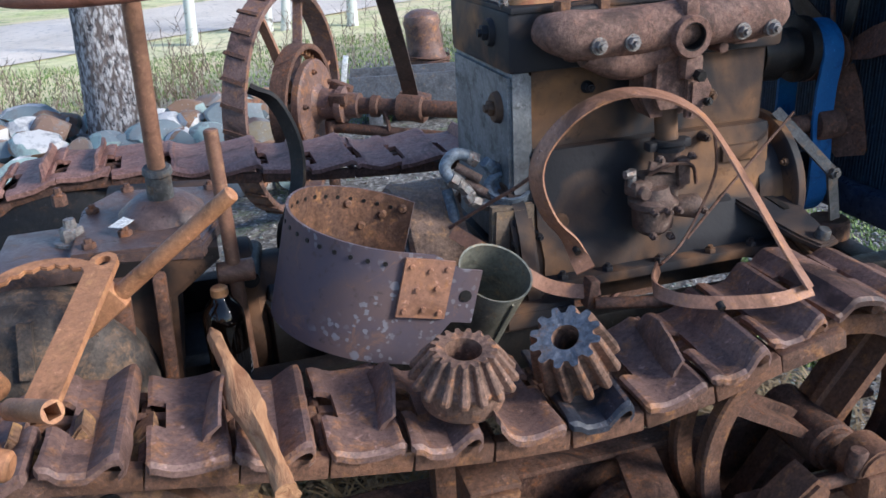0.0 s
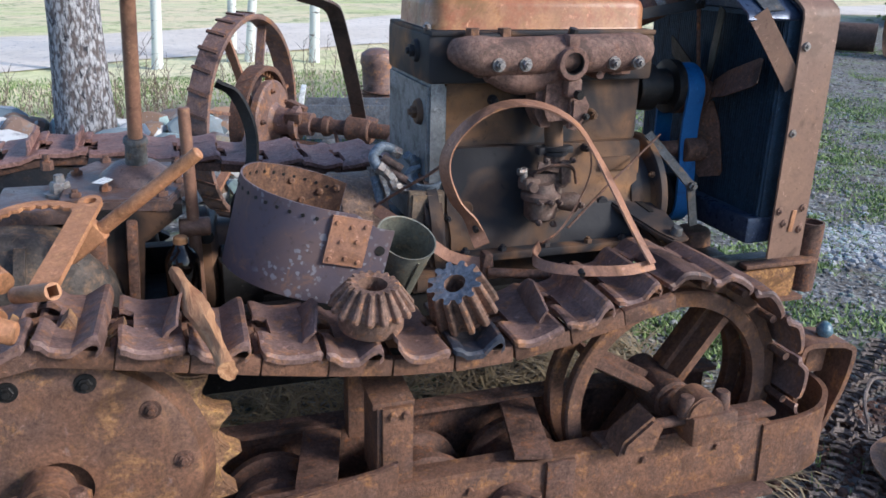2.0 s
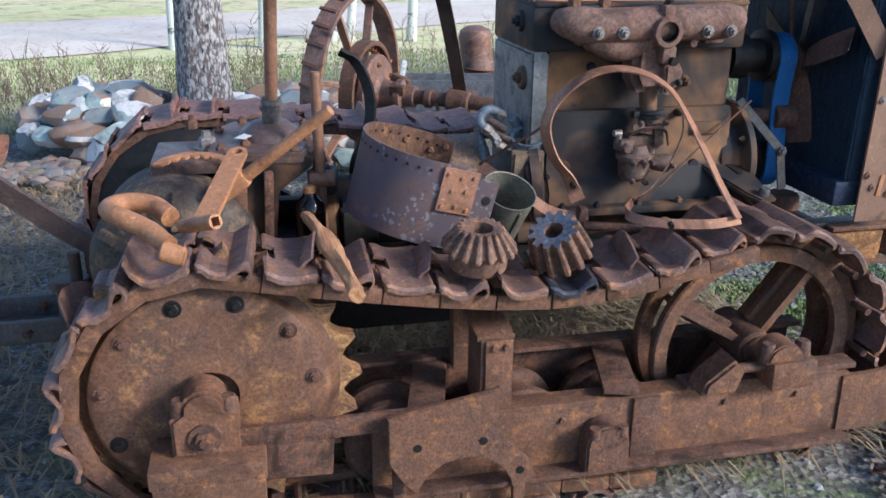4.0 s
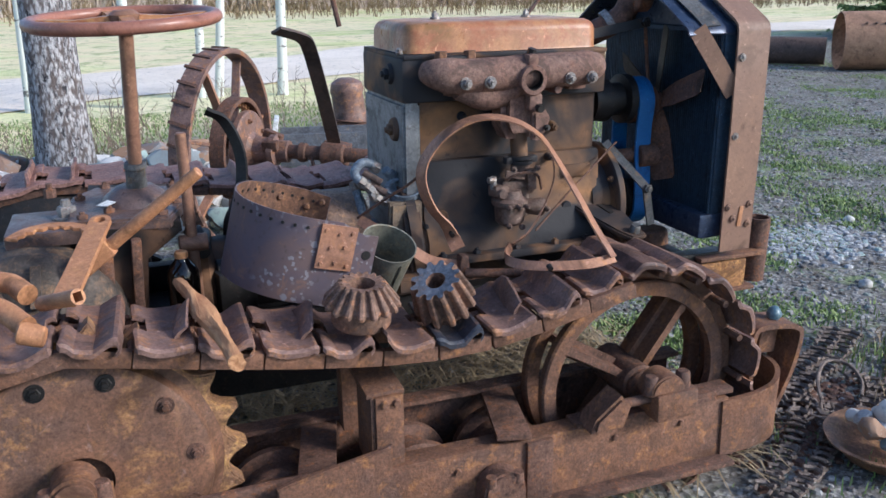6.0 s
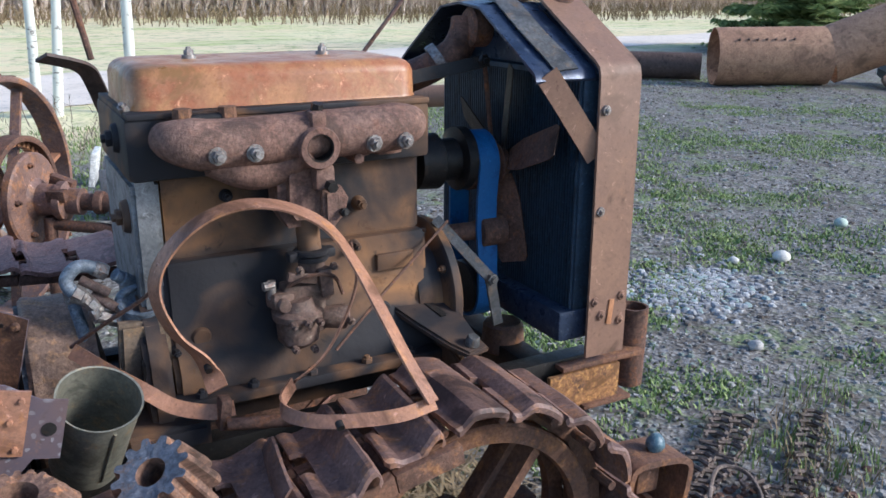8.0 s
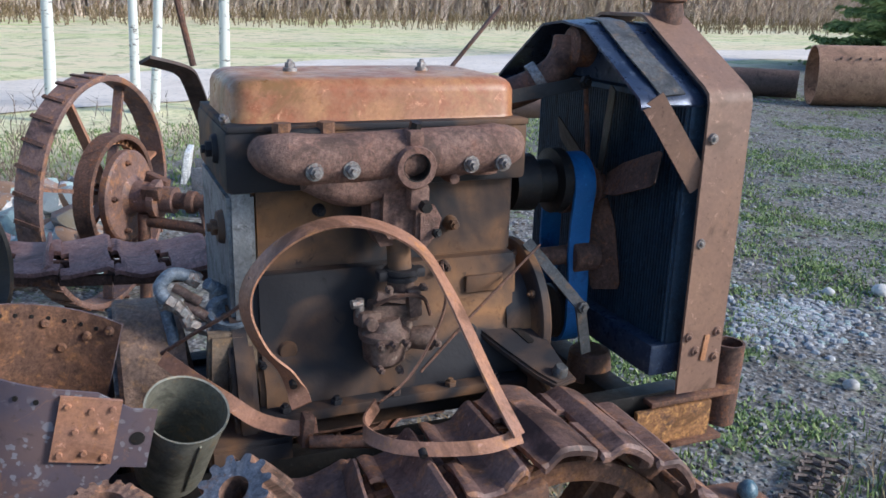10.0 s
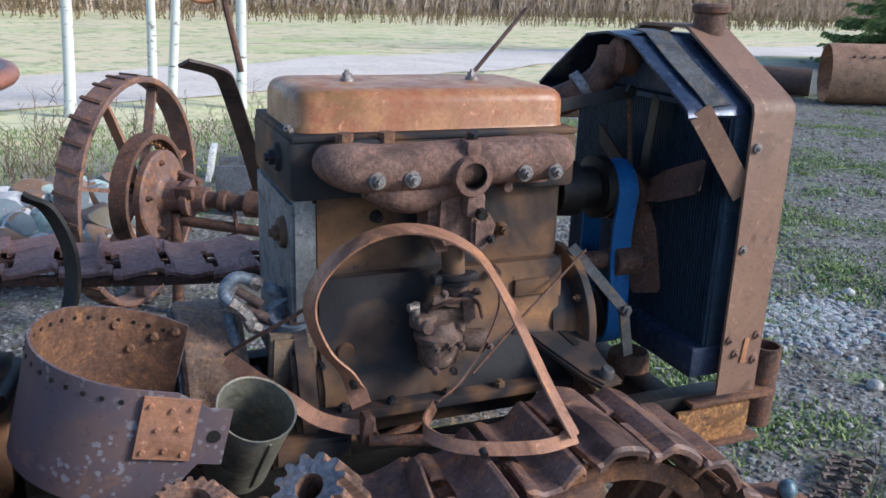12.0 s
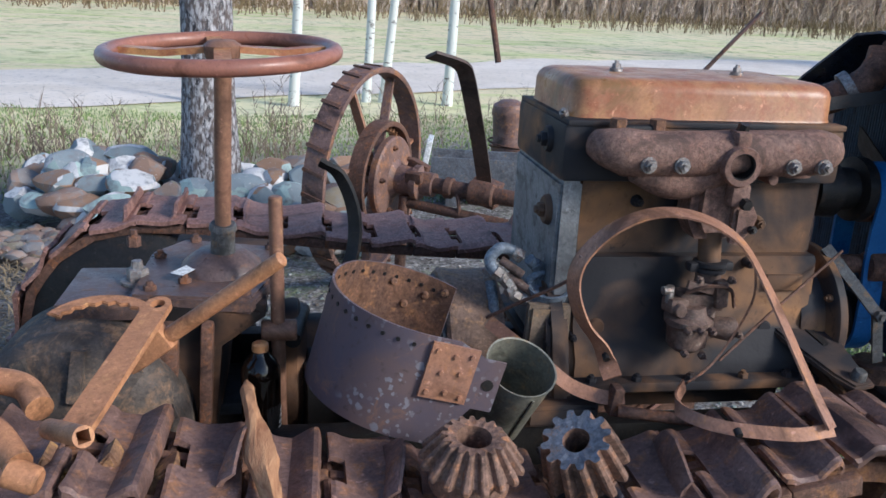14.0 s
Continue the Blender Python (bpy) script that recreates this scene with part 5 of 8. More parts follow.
bm = bmesh.new()
cyl(bm, (1.33, yb, 0.665), (1.385, yb, 0.665), 0.066, None, 28, 0.004)
part("crank_pulley", bm, BLACK, engine)
bm = bmesh.new()
cyl(bm, (1.33, yb, 0.975), (1.40, yb, 0.975), 0.066, None, 28, 0.004)
cyl(bm, (1.395, 1.62, 0.975), (1.425, 1.62, 0.975), 0.05, 0.03, 20)
fan = part("fan_hub", bm, RUST_DARK, engine)
for a, L in ((-22 + 180, 0.235), (-82, 0.24), (98, 0.23), (30, 0.22)):
    bm = bmesh.new()
    d = Vector((0, math.cos(radians(a)), math.sin(radians(a))))
    if a == 158:
        d = Vector((0, -0.93, 0.36)).normalized()
    if a == -82:
        d = Vector((0, -0.28, -0.96)).normalized()
    p = Vector((1.415, 1.62, 0.975))
    w = (d.cross(Vector((1, 0, 0))) + Vector((0.45, 0, 0))).normalized()
    pts = [p + d * 0.03, p + d * 0.09, p + d * 0.16, p + d * (L - 0.012), p + d * L]
    bw = [0.05, 0.078, 0.080, 0.080, 0.066]
    rings = []
    dn = d.cross(w).normalized()
    for q, ww in zip(pts, bw):
        rings.append([bm.verts.new(q + w * ww / 2 * s + dn * t) for s, t in ((-1, -0.0015), (1, -0.0015), (1, 0.0015), (-1, 0.0015))])
    for r0, r1 in zip(rings, rings[1:]):
        for k in range(4):
            bm.faces.new((r0[k], r0[(k + 1) % 4], r1[(k + 1) % 4], r1[k]))
    bm.faces.new(rings[0])
    bm.faces.new(rings[-1])
    # The two rear blades are coloured black in place of shade.
    part("fan_blade", bm, RUST_DARK if a in (158, -82) else BLACK, fan, "pressed fan blade, dull brown, two blackened to sit in shade")
# slotted belt adjuster links
bm = bmesh.new()
strip(bm, [(1.205, 1.56, 0.875), (1.30, 1.47, 0.745)], (0.8, 0.1, 0.7), 0.007, 0.024)
hexnut(bm, (1.30, 1.467, 0.745), (0, -1, 0), 0.014, 0.01)
part("adjuster_link", bm, CAST_GREY, engine)
bm = bmesh.new()
strip(bm, [(1.30, 1.475, 0.75), (1.325, 1.475, 0.63)], (1, 0, 0.2), 0.007, 0.024)
part("adjuster_link", bm, CAST_GREY, engine)

# flywheel
bm = bmesh.new()
m, L = axis_matrix((0.352, 1.69, 0.588), (0.50, 1.69, 0.588))
lathe(bm, [(0.0, 0.02), (0.14, 0.02), (0.15, 0.0), (0.182, 0.0), (0.190, 0.008), (0.190, 0.022), (0.187, 0.026), (0.188, 0.105), (0.190, 0.11), (0.190, 0.125), (0.15, 0.13), (0.05, L), (0.0, L)], m, 64)
fw = part("flywheel", bm, FLYWHEEL, tractor, "brown cast flywheel with a toothed rear edge")
bm = bmesh.new()
m, L = axis_matrix((0.355, 1.69, 0.585), (0.378, 1.69, 0.585))
poly = []
for i in range(72):
    a = 2 * math.pi * i / 72
    r = 0.178 if i % 2 else 0.172
    poly.append((1.69 + r * math.cos(a), 0.585 + r * math.sin(a)))
prism(bm, poly, 0.344, 0.354, YZ)
part("ring_gear", bm, CAST_GREY, fw)
# hoses and fittings between flywheel and block
HOSES = (([(0.508, 1.575, 0.852), (0.479, 1.57, 0.869), (0.457, 1.565, 0.871), (0.439, 1.56, 0.853), (0.443, 1.555, 0.833), (0.463, 1.55, 0.816)], 0.0125, (0.03, 0.93)),
         ([(0.463, 1.55, 0.816), (0.478, 1.545, 0.800), (0.486, 1.54, 0.782), (0.510, 1.535, 0.770), (0.545, 1.53, 0.760)], 0.0105, (0.05, 0.25, 0.42, 0.62, 0.8)),
         ([(0.445, 1.60, 0.815), (0.450, 1.585, 0.780), (0.456, 1.575, 0.745), (0.460, 1.57, 0.70)], 0.0115, (0.06,)),
         ([(0.575, 1.575, 0.815), (0.555, 1.565, 0.818), (0.530, 1.56, 0.806), (0.520, 1.56, 0.780)], 0.0085, ()))
for pts, r, marks in HOSES:
    bm = bmesh.new()
    S = smooth_path(pts, 8)
    tube(bm, S, r, 14)
    h = part("hose", bm, HOSE, tractor, "blue-grey hose with crimped metal ends")
    for f in marks:
        i = int(f * (len(S) - 2))
        d = (S[i + 1] - S[i]).normalized()
        bm = bmesh.new()
        cyl(bm, S[i] - d * 0.006, S[i] + d * 0.012, r * 1.35, r * 1.30, 6, 0.001)
        cyl(bm, S[i] + d * 0.012, S[i] + d * 0.020, r * 1.18, r * 1.12, 14, 0.001)
        part("fitting", bm, NUT_STEEL, h)
bm = bmesh.new()
cyl(bm, (0.522, 1.56, 0.851), (0.536, 1.565, 0.838), 0.0125, 0.0115, 12, 0.002)
cyl(bm, (0.534, 1.565, 0.840), (0.556, 1.575, 0.822), 0.0150, 0.0145, 6, 0.002)
part("elbow_fitting", bm, HOSE, tractor, "blue-grey steel elbow fitting")
for p, q in (((0.463, 1.565, 0.847), (0.508, 1.545, 0.819)), ((0.478, 1.56, 0.815), (0.517, 1.535, 0.791)), ((0.495, 1.56, 0.806), (0.532, 1.53, 0.778))):
    bm = bmesh.new()
    pipe(bm, p, q, 0.0095, 0.0030, 14)
    part("pipe_stub", bm, CARB, tractor, "short rusty pipe stub")
bm = bmesh.new()
lathe(bm, [(0.0, 0.0), (0.030, 0.004), (0.040, 0.018), (0.042, 0.044), (0.045, 0.047), (0.045, 0.051), (0.038, 0.051), (0.030, 0.040), (0.0, 0.036)], pose(0.563, 1.545, 0.748, 14, 0, 0), 32)
part("drain_cup", bm, HOSE, tractor, "round blue-grey cup beside the block")

# ---------------- radiator ----------------
GABLE = [(1.36, 1.205), (1.60, 1.345), (1.78, 1.345), (2.02, 1.205)]


bm = bmesh.new()
box(bm, (1.50, 1.69, 0.90), (0.07, 0.62, 0.60), (0, 0, 0), 0.004)
rad = part("radiator_core", bm, NAVY_CORE, tractor, "dark blue-black radiator with fine upright fins")
bm = bmesh.new()
box(bm, (0, 0, 0), (0.010, 0.0042, 0.565), (0, 0, 0), 0)
fin = to_mesh("fin", bm, NAVY_CORE, 0)
for k in range(62):
    o = new("fin", fin)
    o.parent = rad
    o.matrix_basis = pose(1.463, 1.388 + k * 0.0098, 0.905)
bm = bmesh.new()
box(bm, (1.475, 1.69, 0.635), (0.10, 0.63, 0.075), (0, 0, 0), 0.012)
part("bottom_tank", bm, NAVY, rad, "dented navy bottom tank")
bm = bmesh.new()
poly = [(1.372, 1.185)] + [(y + (0.012 if y < 1.69 else -0.012), z - 0.006) for y, z in GABLE] + [(2.008, 1.185)]
prism(bm, poly, 1.500, 1.585, YZ, 0.004)
part("top_tank", bm, NAVY, rad)
# open hood ahead of the tank, bent sheet with a sagging edge
bm = bmesh.new()
prof = [(1.374, 1.190), (1.380, 1.206), (1.42, 1.232), (1.60, 1.335), (1.69, 1.345), (1.78, 1.335), (1.96, 1.225), (1.995, 1.20), (1.985, 1.175)]
ringA = [(1.335, y, z - 0.004) for y, z in prof]
ringB = [(1.489, y, z) for y, z in prof]
rows = [[Vector(p) for p in ringA], [Vector(a).lerp(Vector(b), 0.5) + Vector((0, 0, 0.004)) for a, b in zip(ringA, ringB)], [Vector(p) for p in ringB]]
out = [[bm.verts.new(p) for p in r] for r in rows]
inn = [[bm.verts.new(p + Vector((0, (1.69 - p.y) * 0.012, -0.005))) for p in r] for r in rows]
for g in (out, inn):
    for a, b in zip(g, g[1:]):
        for i in range(len(a) - 1):
            bm.faces.new((a[i], a[i + 1], b[i + 1], b[i]))
for k in (0, 2):
    for i in range(len(prof) - 1):
        bm.faces.new((out[k][i], out[k][i + 1], inn[k][i + 1], inn[k][i]))
for i in (0, len(prof) - 1):
    for k in (0, 1):
        bm.faces.new((out[k][i], out[k + 1][i], inn[k + 1][i], inn[k][i]))
soft(bm, 0.004, 9)
part("hood_sheet", bm, NAVY, rad, "crumpled navy sheet over the radiator's top tank")
# brown outer shell: one strap bent round sides and top
bm = bmesh.new()
line = [(1.352, 0.56), (1.350, 0.90), (1.352, 1.195), (1.357, 1.213), (1.372, 1.225), (1.595, 1.352), (1.61, 1.357), (1.77, 1.357), (1.785, 1.352), (2.008, 1.225), (2.023, 1.213), (2.028, 1.195), (2.03, 0.90), (2.028, 0.56)]
strip(bm, [(1.538, y, z) for y, z in line], (1, 0, 0), 0.007, 0.108)
soft(bm, 0.0025, 4)
shell = part("radiator_shell", bm, RUST_SHELL, rad, "plain brown rusted sheet shell wrapped round the radiator")
for x, z in ((1.500, 1.125), (1.500, 0.905), (1.500, 0.695), (1.575, 0.70), (1.52, 0.66), (1.575, 0.64)):
    bm = bmesh.new()
    cyl(bm, (x, 1.348, z), (x, 1.342, z), 0.012, 0.010, 14)
    hexnut(bm, (x, 1.343, z), (0, -1, 0), 0.006, 0.004)
    part("screw", bm, RUST_SHELL if z < 0.8 else NUT_STEEL, shell)
bm = bmesh.new()
box(bm, (1.545, 1.3455, 0.665), (0.014, 0.004, 0.06), (0, 6, 0), 0.002)
part("weld_scar", bm, RUST_BRIGHT, shell)
bm = bmesh.new()
m = pose(1.545, 1.60, 1.335)
lathe(bm, [(0.0, 0), (0.036, 0), (0.037, 0.03), (0.033, 0.045), (0.033, 0.050), (0.041, 0.054), (0.043, 0.066), (0.037, 0.072), (0.0, 0.074)], m, 32)
part("filler_cap", bm, RUST_DARK, rad, "round rusty filler neck and cap")
bm = bmesh.new()
strip(bm, [(1.362, 1.373, 1.203), (1.405, 1.368, 1.145), (1.492, 1.360, 1.025)], (0.86, -0.25, 0.45), 0.004, 0.050)
part("hood_brace", bm, RUST_SHELL, rad, "flat brown diagonal brace")
bm = bmesh.new()
strip(bm, [(1.405, 1.66, 1.348), (1.405, 1.60, 1.343), (1.405, 1.50, 1.285), (1.41, 1.42, 1.240), (1.415, 1.378, 1.210)], (1, 0, 0), 0.003, 0.062)
part("hood_patch", bm, CAST_GREY, rad, "pale galvanised strip on the hood")
# outlet elbow with clamp and steady bar
bm = bmesh.new()
tube(bm, smooth_path([(1.36, 1.70, 1.30), (1.35, 1.695, 1.265), (1.325, 1.70, 1.225), (1.27, 1.72, 1.19), (1.20, 1.73, 1.165)], 6), 0.036, 16)
cyl(bm, (1.345, 1.67, 1.285), (1.395, 1.665, 1.285), 0.045, 0.045, 20, 0.006)
el = part("water_elbow", bm, RUST_DARK, tractor, "dark iron outlet elbow and hose")
bm = bmesh.new()
cyl(bm, (1.302, 1.712, 1.215), (1.285, 1.718, 1.203), 0.041, None, 18)
part("hose_clamp", bm, NUT_STEEL, el, "bright steel hose clamp")
bm = bmesh.new()
strip(bm, [(1.13, 1.62, 1.175), (1.36, 1.60, 1.215)], (0, 0.2, 1), 0.008, 0.028)
hexnut(bm, (1.345, 1.596, 1.215), (0, -1, 0), 0.014, 0.01)
part("steady_bar", bm, BLACK, tractor)
bm = bmesh.new()
tube(bm, [(1.385, 1.655, 1.20), (1.395, 1.63, 1.0)], 0.006, 6)
part("tie_rod", bm, RUST_DARK, tractor)
bm = bmesh.new()
cyl(bm, (1.42, 1.60, 0.50), (1.42, 1.60, 0.575), 0.055, 0.05, 20, 0.006)
part("outlet_casting", bm, RUST_ORANGE, tractor)

# ---------------- transmission and controls ----------------
bm = bmesh.new()
prism(bm, [(-0.265, 0.48), (-0.125, 0.48), (-0.105, 0.70), (-0.02, 0.762), (-0.02, 0.785), (-0.235, 0.80)], 1.47, 1.93, XZ, 0.012)
trans = part("gearbox", bm, GREASE, tractor, "greasy brown gearbox casing with bolted top")
bm = bmesh.new()
m = pose(-0.115, 1.66, 0)
prism(bm, [(-0.16, -0.17), (0.07, -0.20), (0.112, -0.06), (0.112, 0.14), (-0.10, 0.20), (-0.16, 0.10)], 0.772, 0.805, m, 0.006)
part("gearbox_lid", bm, LID_BROWN, trans, "violet-brown bolted lid")
bm = bmesh.new()
lathe(bm, [(0.0, 0), (0.085, 0), (0.080, 0.018), (0.045, 0.045), (0.0, 0.045)], pose(-0.115, 1.645, 0.803), 24)
part("column_base", bm, LID_BROWN, trans)
for x, y in ((-0.24, 1.52), (-0.06, 1.49), (-0.02, 1.60), (-0.02, 1.78), (-0.19, 1.84), (-0.25, 1.72), (-0.18, 1.56)):
    bm = bmesh.new()
    hexnut(bm, (x, y, 0.803), (0, 0, 1), 0.013, 0.012)
    part("lid_bolt", bm, RUST_DARK, trans)
bm = bmesh.new()
strip(bm, [(-0.195, 1.56, 0.822), (-0.165, 1.61, 0.824)], (1, -0.3, 0), 0.001, 0.030)
part("paper_tag", bm, WHITE_BIT, trans, "torn white paper tag")
# ribs and bosses on the near side
for x, w in ((-0.205, 0.035), (-0.135, 0.024)):
    bm = bmesh.new()
    box(bm, (x, 1.462, 0.62), (w, 0.035, 0.28), (0, 3, 0), 0.008)
    part("rib", bm, RUST_DARK, trans)
# clutch housing and black inner rail, added as shade between gearbox and flywheel
bm = bmesh.new()
m, L = axis_matrix((0.0, 1.69, 0.555), (0.36, 1.69, 0.555))
lathe(bm, [(0.0, 0), (0.15, 0), (0.155, 0.01), (0.155, 0.04), (0.12, 0.06), (0.12, L - 0.05), (0.145, L - 0.02), (0.145, L), (0.0, L)], m, 36)
part("clutch_housing", bm, GREASE, tractor, "clutch housing added dark to shade the gap")
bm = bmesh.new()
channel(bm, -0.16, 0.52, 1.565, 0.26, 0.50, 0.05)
part("main_rail", bm, BLACK, tractor, "inner frame rail added in black as shade behind the bottle")
for x, z in ((0.10, 0.60), (0.22, 0.655)):
    bm = bmesh.new()
    cyl(bm, (x, 1.60, z), (x, 1.545, z), 0.026, 0.024, 18, 0.003)
    hexnut(bm, (x, 1.546, z), (0, -1, 0), 0.013, 0.01)
    part("linkage_boss", bm, RUST_DARK, tractor)
bm = bmesh.new()
strip(bm, [(0.10, 1.542, 0.60), (0.16, 1.54, 0.632), (0.22, 1.542, 0.655)], (-0.4, 0, 0.9), 0.008, 0.024)
part("linkage_bar", bm, RUST_DARK, tractor)
# final drive drum, a rounded casing behind the track
bm = bmesh.new()
m, L = axis_matrix((-0.36, 1.35, 0.555), (-0.36, 2.0, 0.555))
lathe(bm, [(0.0, 0.0), (0.10, 0.0), (0.185, 0.03), (0.205, 0.06), (0.205, 0.085), (0.19, 0.09), (0.205, 0.12), (0.205, 0.25), (0.12, 0.30), (0.10, L - 0.05), (0.0, L)], m, 48)
fd = part("final_drive_casing", bm, DUSTY, tractor, "rounded grey-brown drive casing")
bm = bmesh.new()
box(bm, (-0.30, 1.60, 0.770), (0.22, 0.22, 0.035), (0, 0, 0), 0.006)
part("casing_lid", bm, LID_BROWN, fd)
bm = bmesh.new()
lathe(bm, [(0.0, 0), (0.034, 0), (0.034, 0.006), (0.0, 0.006)], pose(-0.278, 1.61, 0.788), 18)
hexnut(bm, (-0.278, 1.61, 0.793), (0, 0, 1), 0.022, 0.026)
part("lid_nut", bm, NUT_STEEL, fd, "big pale hexagon nut")
bm = bmesh.new()
hexnut(bm, (-0.33, 1.86, 0.788), (0, 0, 1), 0.016, 0.024)
part("lid_nut", bm, RUST_DARK, fd)
for a in range(20, 180, 32):
    bm = bmesh.new()
    c, s = math.cos(radians(a)), math.sin(radians(a))
    strip(bm, [(-0.36 + 0.10 * c, 1.352, 0.555 + 0.10 * s), (-0.36 + 0.19 * c, 1.378, 0.555 + 0.19 * s)], (-s, 0, c), 0.03, 0.022)
    part("rib", bm, DUSTY, fd)

# steering
bm = bmesh.new()
A, B = Vector((-0.112, 1.632, 0.81)), Vector((-0.093, 1.552, 1.245))
cyl(bm, A.lerp(B, 0.20), B, 0.0165, None, 20)
col = part("steering_column", bm, COLUMN, tractor, "upright brown steering column")
bm = bmesh.new()
cyl(bm, A, A.lerp(B, 0.21), 0.026, 0.024, 20, 0.003)
cyl(bm, A.lerp(B, 0.20), A.lerp(B, 0.235), 0.028, 0.027, 20, 0.003)
part("sleeve", bm, CAST_GREY, col)
q = (B - A).to_track_quat("Z", "Y").to_matrix().to_4x4()
WM = Matrix.Translation(B + Vector((0, 0, 0.012))) @ pose(0, 0, 0, 3, -2, 0)
bm = bmesh.new()
ring = [(0.205 * math.cos(2 * math.pi * k / 64), 0.205 * math.sin(2 * math.pi * k / 64)) for k in range(64)]
vs = []
for x, y in ring:
    d = Vector((x, y, 0)).normalized()
    vs.append([bm.verts.new(WM @ (Vector((x, y, 0)) + 0.0155 * (math.cos(a) * d + math.sin(a) * Vector((0, 0, 0.95))))) for a in [2 * math.pi * j / 14 for j in range(14)]])
for k in range(64):
    a, b = vs[k], vs[(k + 1) % 64]
    for j in range(14):
        bm.faces.new((a[j], a[(j + 1) % 14], b[(j + 1) % 14], b[j]))
wheel = part("steering_wheel", bm, STEER_RED, col, "round red-brown rubber steering wheel rim")
for ang in (12, 100, 168, 275):
    bm = bmesh.new()
    d = Vector((math.cos(radians(ang)), math.sin(radians(ang)), 0))
    w = Vector((-d.y, d.x, 0))
    strip(bm, [WM @ (d * 0.03 + Vector((0, 0, 0.004))), WM @ (d * 0.11 + Vector((0, 0, -0.004))), WM @ (d * 0.197)], (WM.to_3x3() @ w), 0.012, 0.030)
    part("wheel_spoke", bm, COVER_TAN, col)
bm = bmesh.new()
lathe(bm, [(0.0, -0.035), (0.020, -0.035), (0.030, -0.02), (0.034, 0.012), (0.024, 0.020), (0.0, 0.022)], WM, 24)
part("wheel_hub", bm, COLUMN, col)

# upright lever and curved lever
bm = bmesh.new()
cyl(bm, (0.005, 1.51, 0.50), (0.0, 1.51, 0.995), 0.015, 0.0135, 14, 0.003)
cyl(bm, (-0.03, 1.51, 0.72), (0.04, 1.51, 0.72), 0.022, None, 14, 0.003)
part("clutch_lever", bm, COLUMN, tractor, "straight upright round lever")
bm = bmesh.new()
strip(bm, smooth_path([(0.09, 1.79, 1.005), (0.135, 1.78, 0.975), (0.165, 1.76, 0.90), (0.165, 1.74, 0.82), (0.14, 1.72, 0.75), (0.115, 1.71, 0.69), (0.11, 1.71, 0.50)], 6), (0.75, -0.66, 0), 0.010, 0.032)
part("brake_lever", bm, BLACK, tractor, "curved dark flat brake lever")
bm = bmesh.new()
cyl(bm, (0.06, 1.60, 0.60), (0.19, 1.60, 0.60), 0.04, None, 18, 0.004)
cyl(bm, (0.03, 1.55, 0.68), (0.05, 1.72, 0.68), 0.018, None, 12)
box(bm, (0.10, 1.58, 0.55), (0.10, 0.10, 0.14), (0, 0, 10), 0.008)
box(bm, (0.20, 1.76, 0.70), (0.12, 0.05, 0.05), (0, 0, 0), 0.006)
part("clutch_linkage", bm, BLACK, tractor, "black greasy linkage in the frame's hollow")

# rear seat bar, seat and drawbar
bm = bmesh.new()
strip(bm, smooth_path([(-0.50, 1.60, 0.50), (-0.62, 1.62, 0.56), (-0.80, 1.66, 0.69), (-0.90, 1.69, 0.755)], 6), (0.5, -0.25, 0.8), 0.014, 0.062)
part("seat_bar", bm, LID_BROWN, tractor, "sloping flat bar that carries the seat")
bm = bmesh.new()
rows = []
for i in range(13):
    u = i / 12
    row = []
    for j in range(17):
        v = j / 16 * 2 - 1
        w = 0.19 * math.sin(math.pi * (0.18 + 0.72 * u)) ** 0.5
        dish = 0.045 * (v * v) ** 1.2 + 0.06 * max(0, 0.5 - u) ** 2 * 4
        row.append((-0.80 - 0.36 * (1 - u), 1.70 + v * w, 0.755 + dish))
    rows.append(row)
out = [[bm.verts.new(p) for p in r] for r in rows]
inn = [[bm.verts.new((p[0], p[1], p[2] - 0.005)) for p in r] for r in rows]
holes = {(i, j) for i in (3, 5, 7, 9) for j in (3, 5, 7, 8, 10, 12)}
cells = {(i, j) for i in range(12) for j in range(16)} - holes
for i, j in cells:
    for g in (out, inn):
        bm.faces.new((g[i][j], g[i + 1][j], g[i + 1][j + 1], g[i][j + 1]))
    for (a, b), nb in ((((i, j), (i + 1, j)), (i, j - 1)), (((i + 1, j), (i + 1, j + 1)), (i + 1, j)), (((i + 1, j + 1), (i, j + 1)), (i, j + 1)), (((i, j + 1), (i, j)), (i - 1, j))):
        if nb not in cells:
            bm.faces.new((out[a[0]][a[1]], out[b[0]][b[1]], inn[b[0]][b[1]], inn[a[0]][a[1]]))
soft(bm, 0.008, 5)
part("seat", bm, SEAT_RUST, tractor, "dished orange rusted pan seat with slots")
bm = bmesh.new()
box(bm, (-0.98, 1.69, 0.282), (0.80, 0.18, 0.010), (0, 0, 0), 0.002)
db = part("drawbar", bm, DRAW_GREY, tractor, "dark steel drawbar of two flat bars")
for yy in (1.60, 1.78):
    bm = bmesh.new()
    box(bm, (-0.98, yy, 0.315), (0.80, 0.02, 0.06), (0, 0, 0), 0.003)
    part("side_bar", bm, DRAW_GREY, db)
    for xx in (-1.15, -0.95, -0.78):
        bm = bmesh.new()
        hexnut(bm, (xx, yy - 0.010, 0.315), (0, -1, 0), 0.014, 0.012)
        part("bolt", bm, RUST_DARK, db)
bm = bmesh.new()
cyl(bm, (-0.66, 1.62, 0.28), (-0.66, 1.62, 0.42), 0.045, 0.04, 18, 0.005)
cyl(bm, (-0.66, 1.62, 0.42), (-0.66, 1.62, 0.455), 0.052, None, 18, 0.004)
cyl(bm, (-0.64, 1.60, 0.455), (-0.64, 1.60, 0.53), 0.016, None, 12)
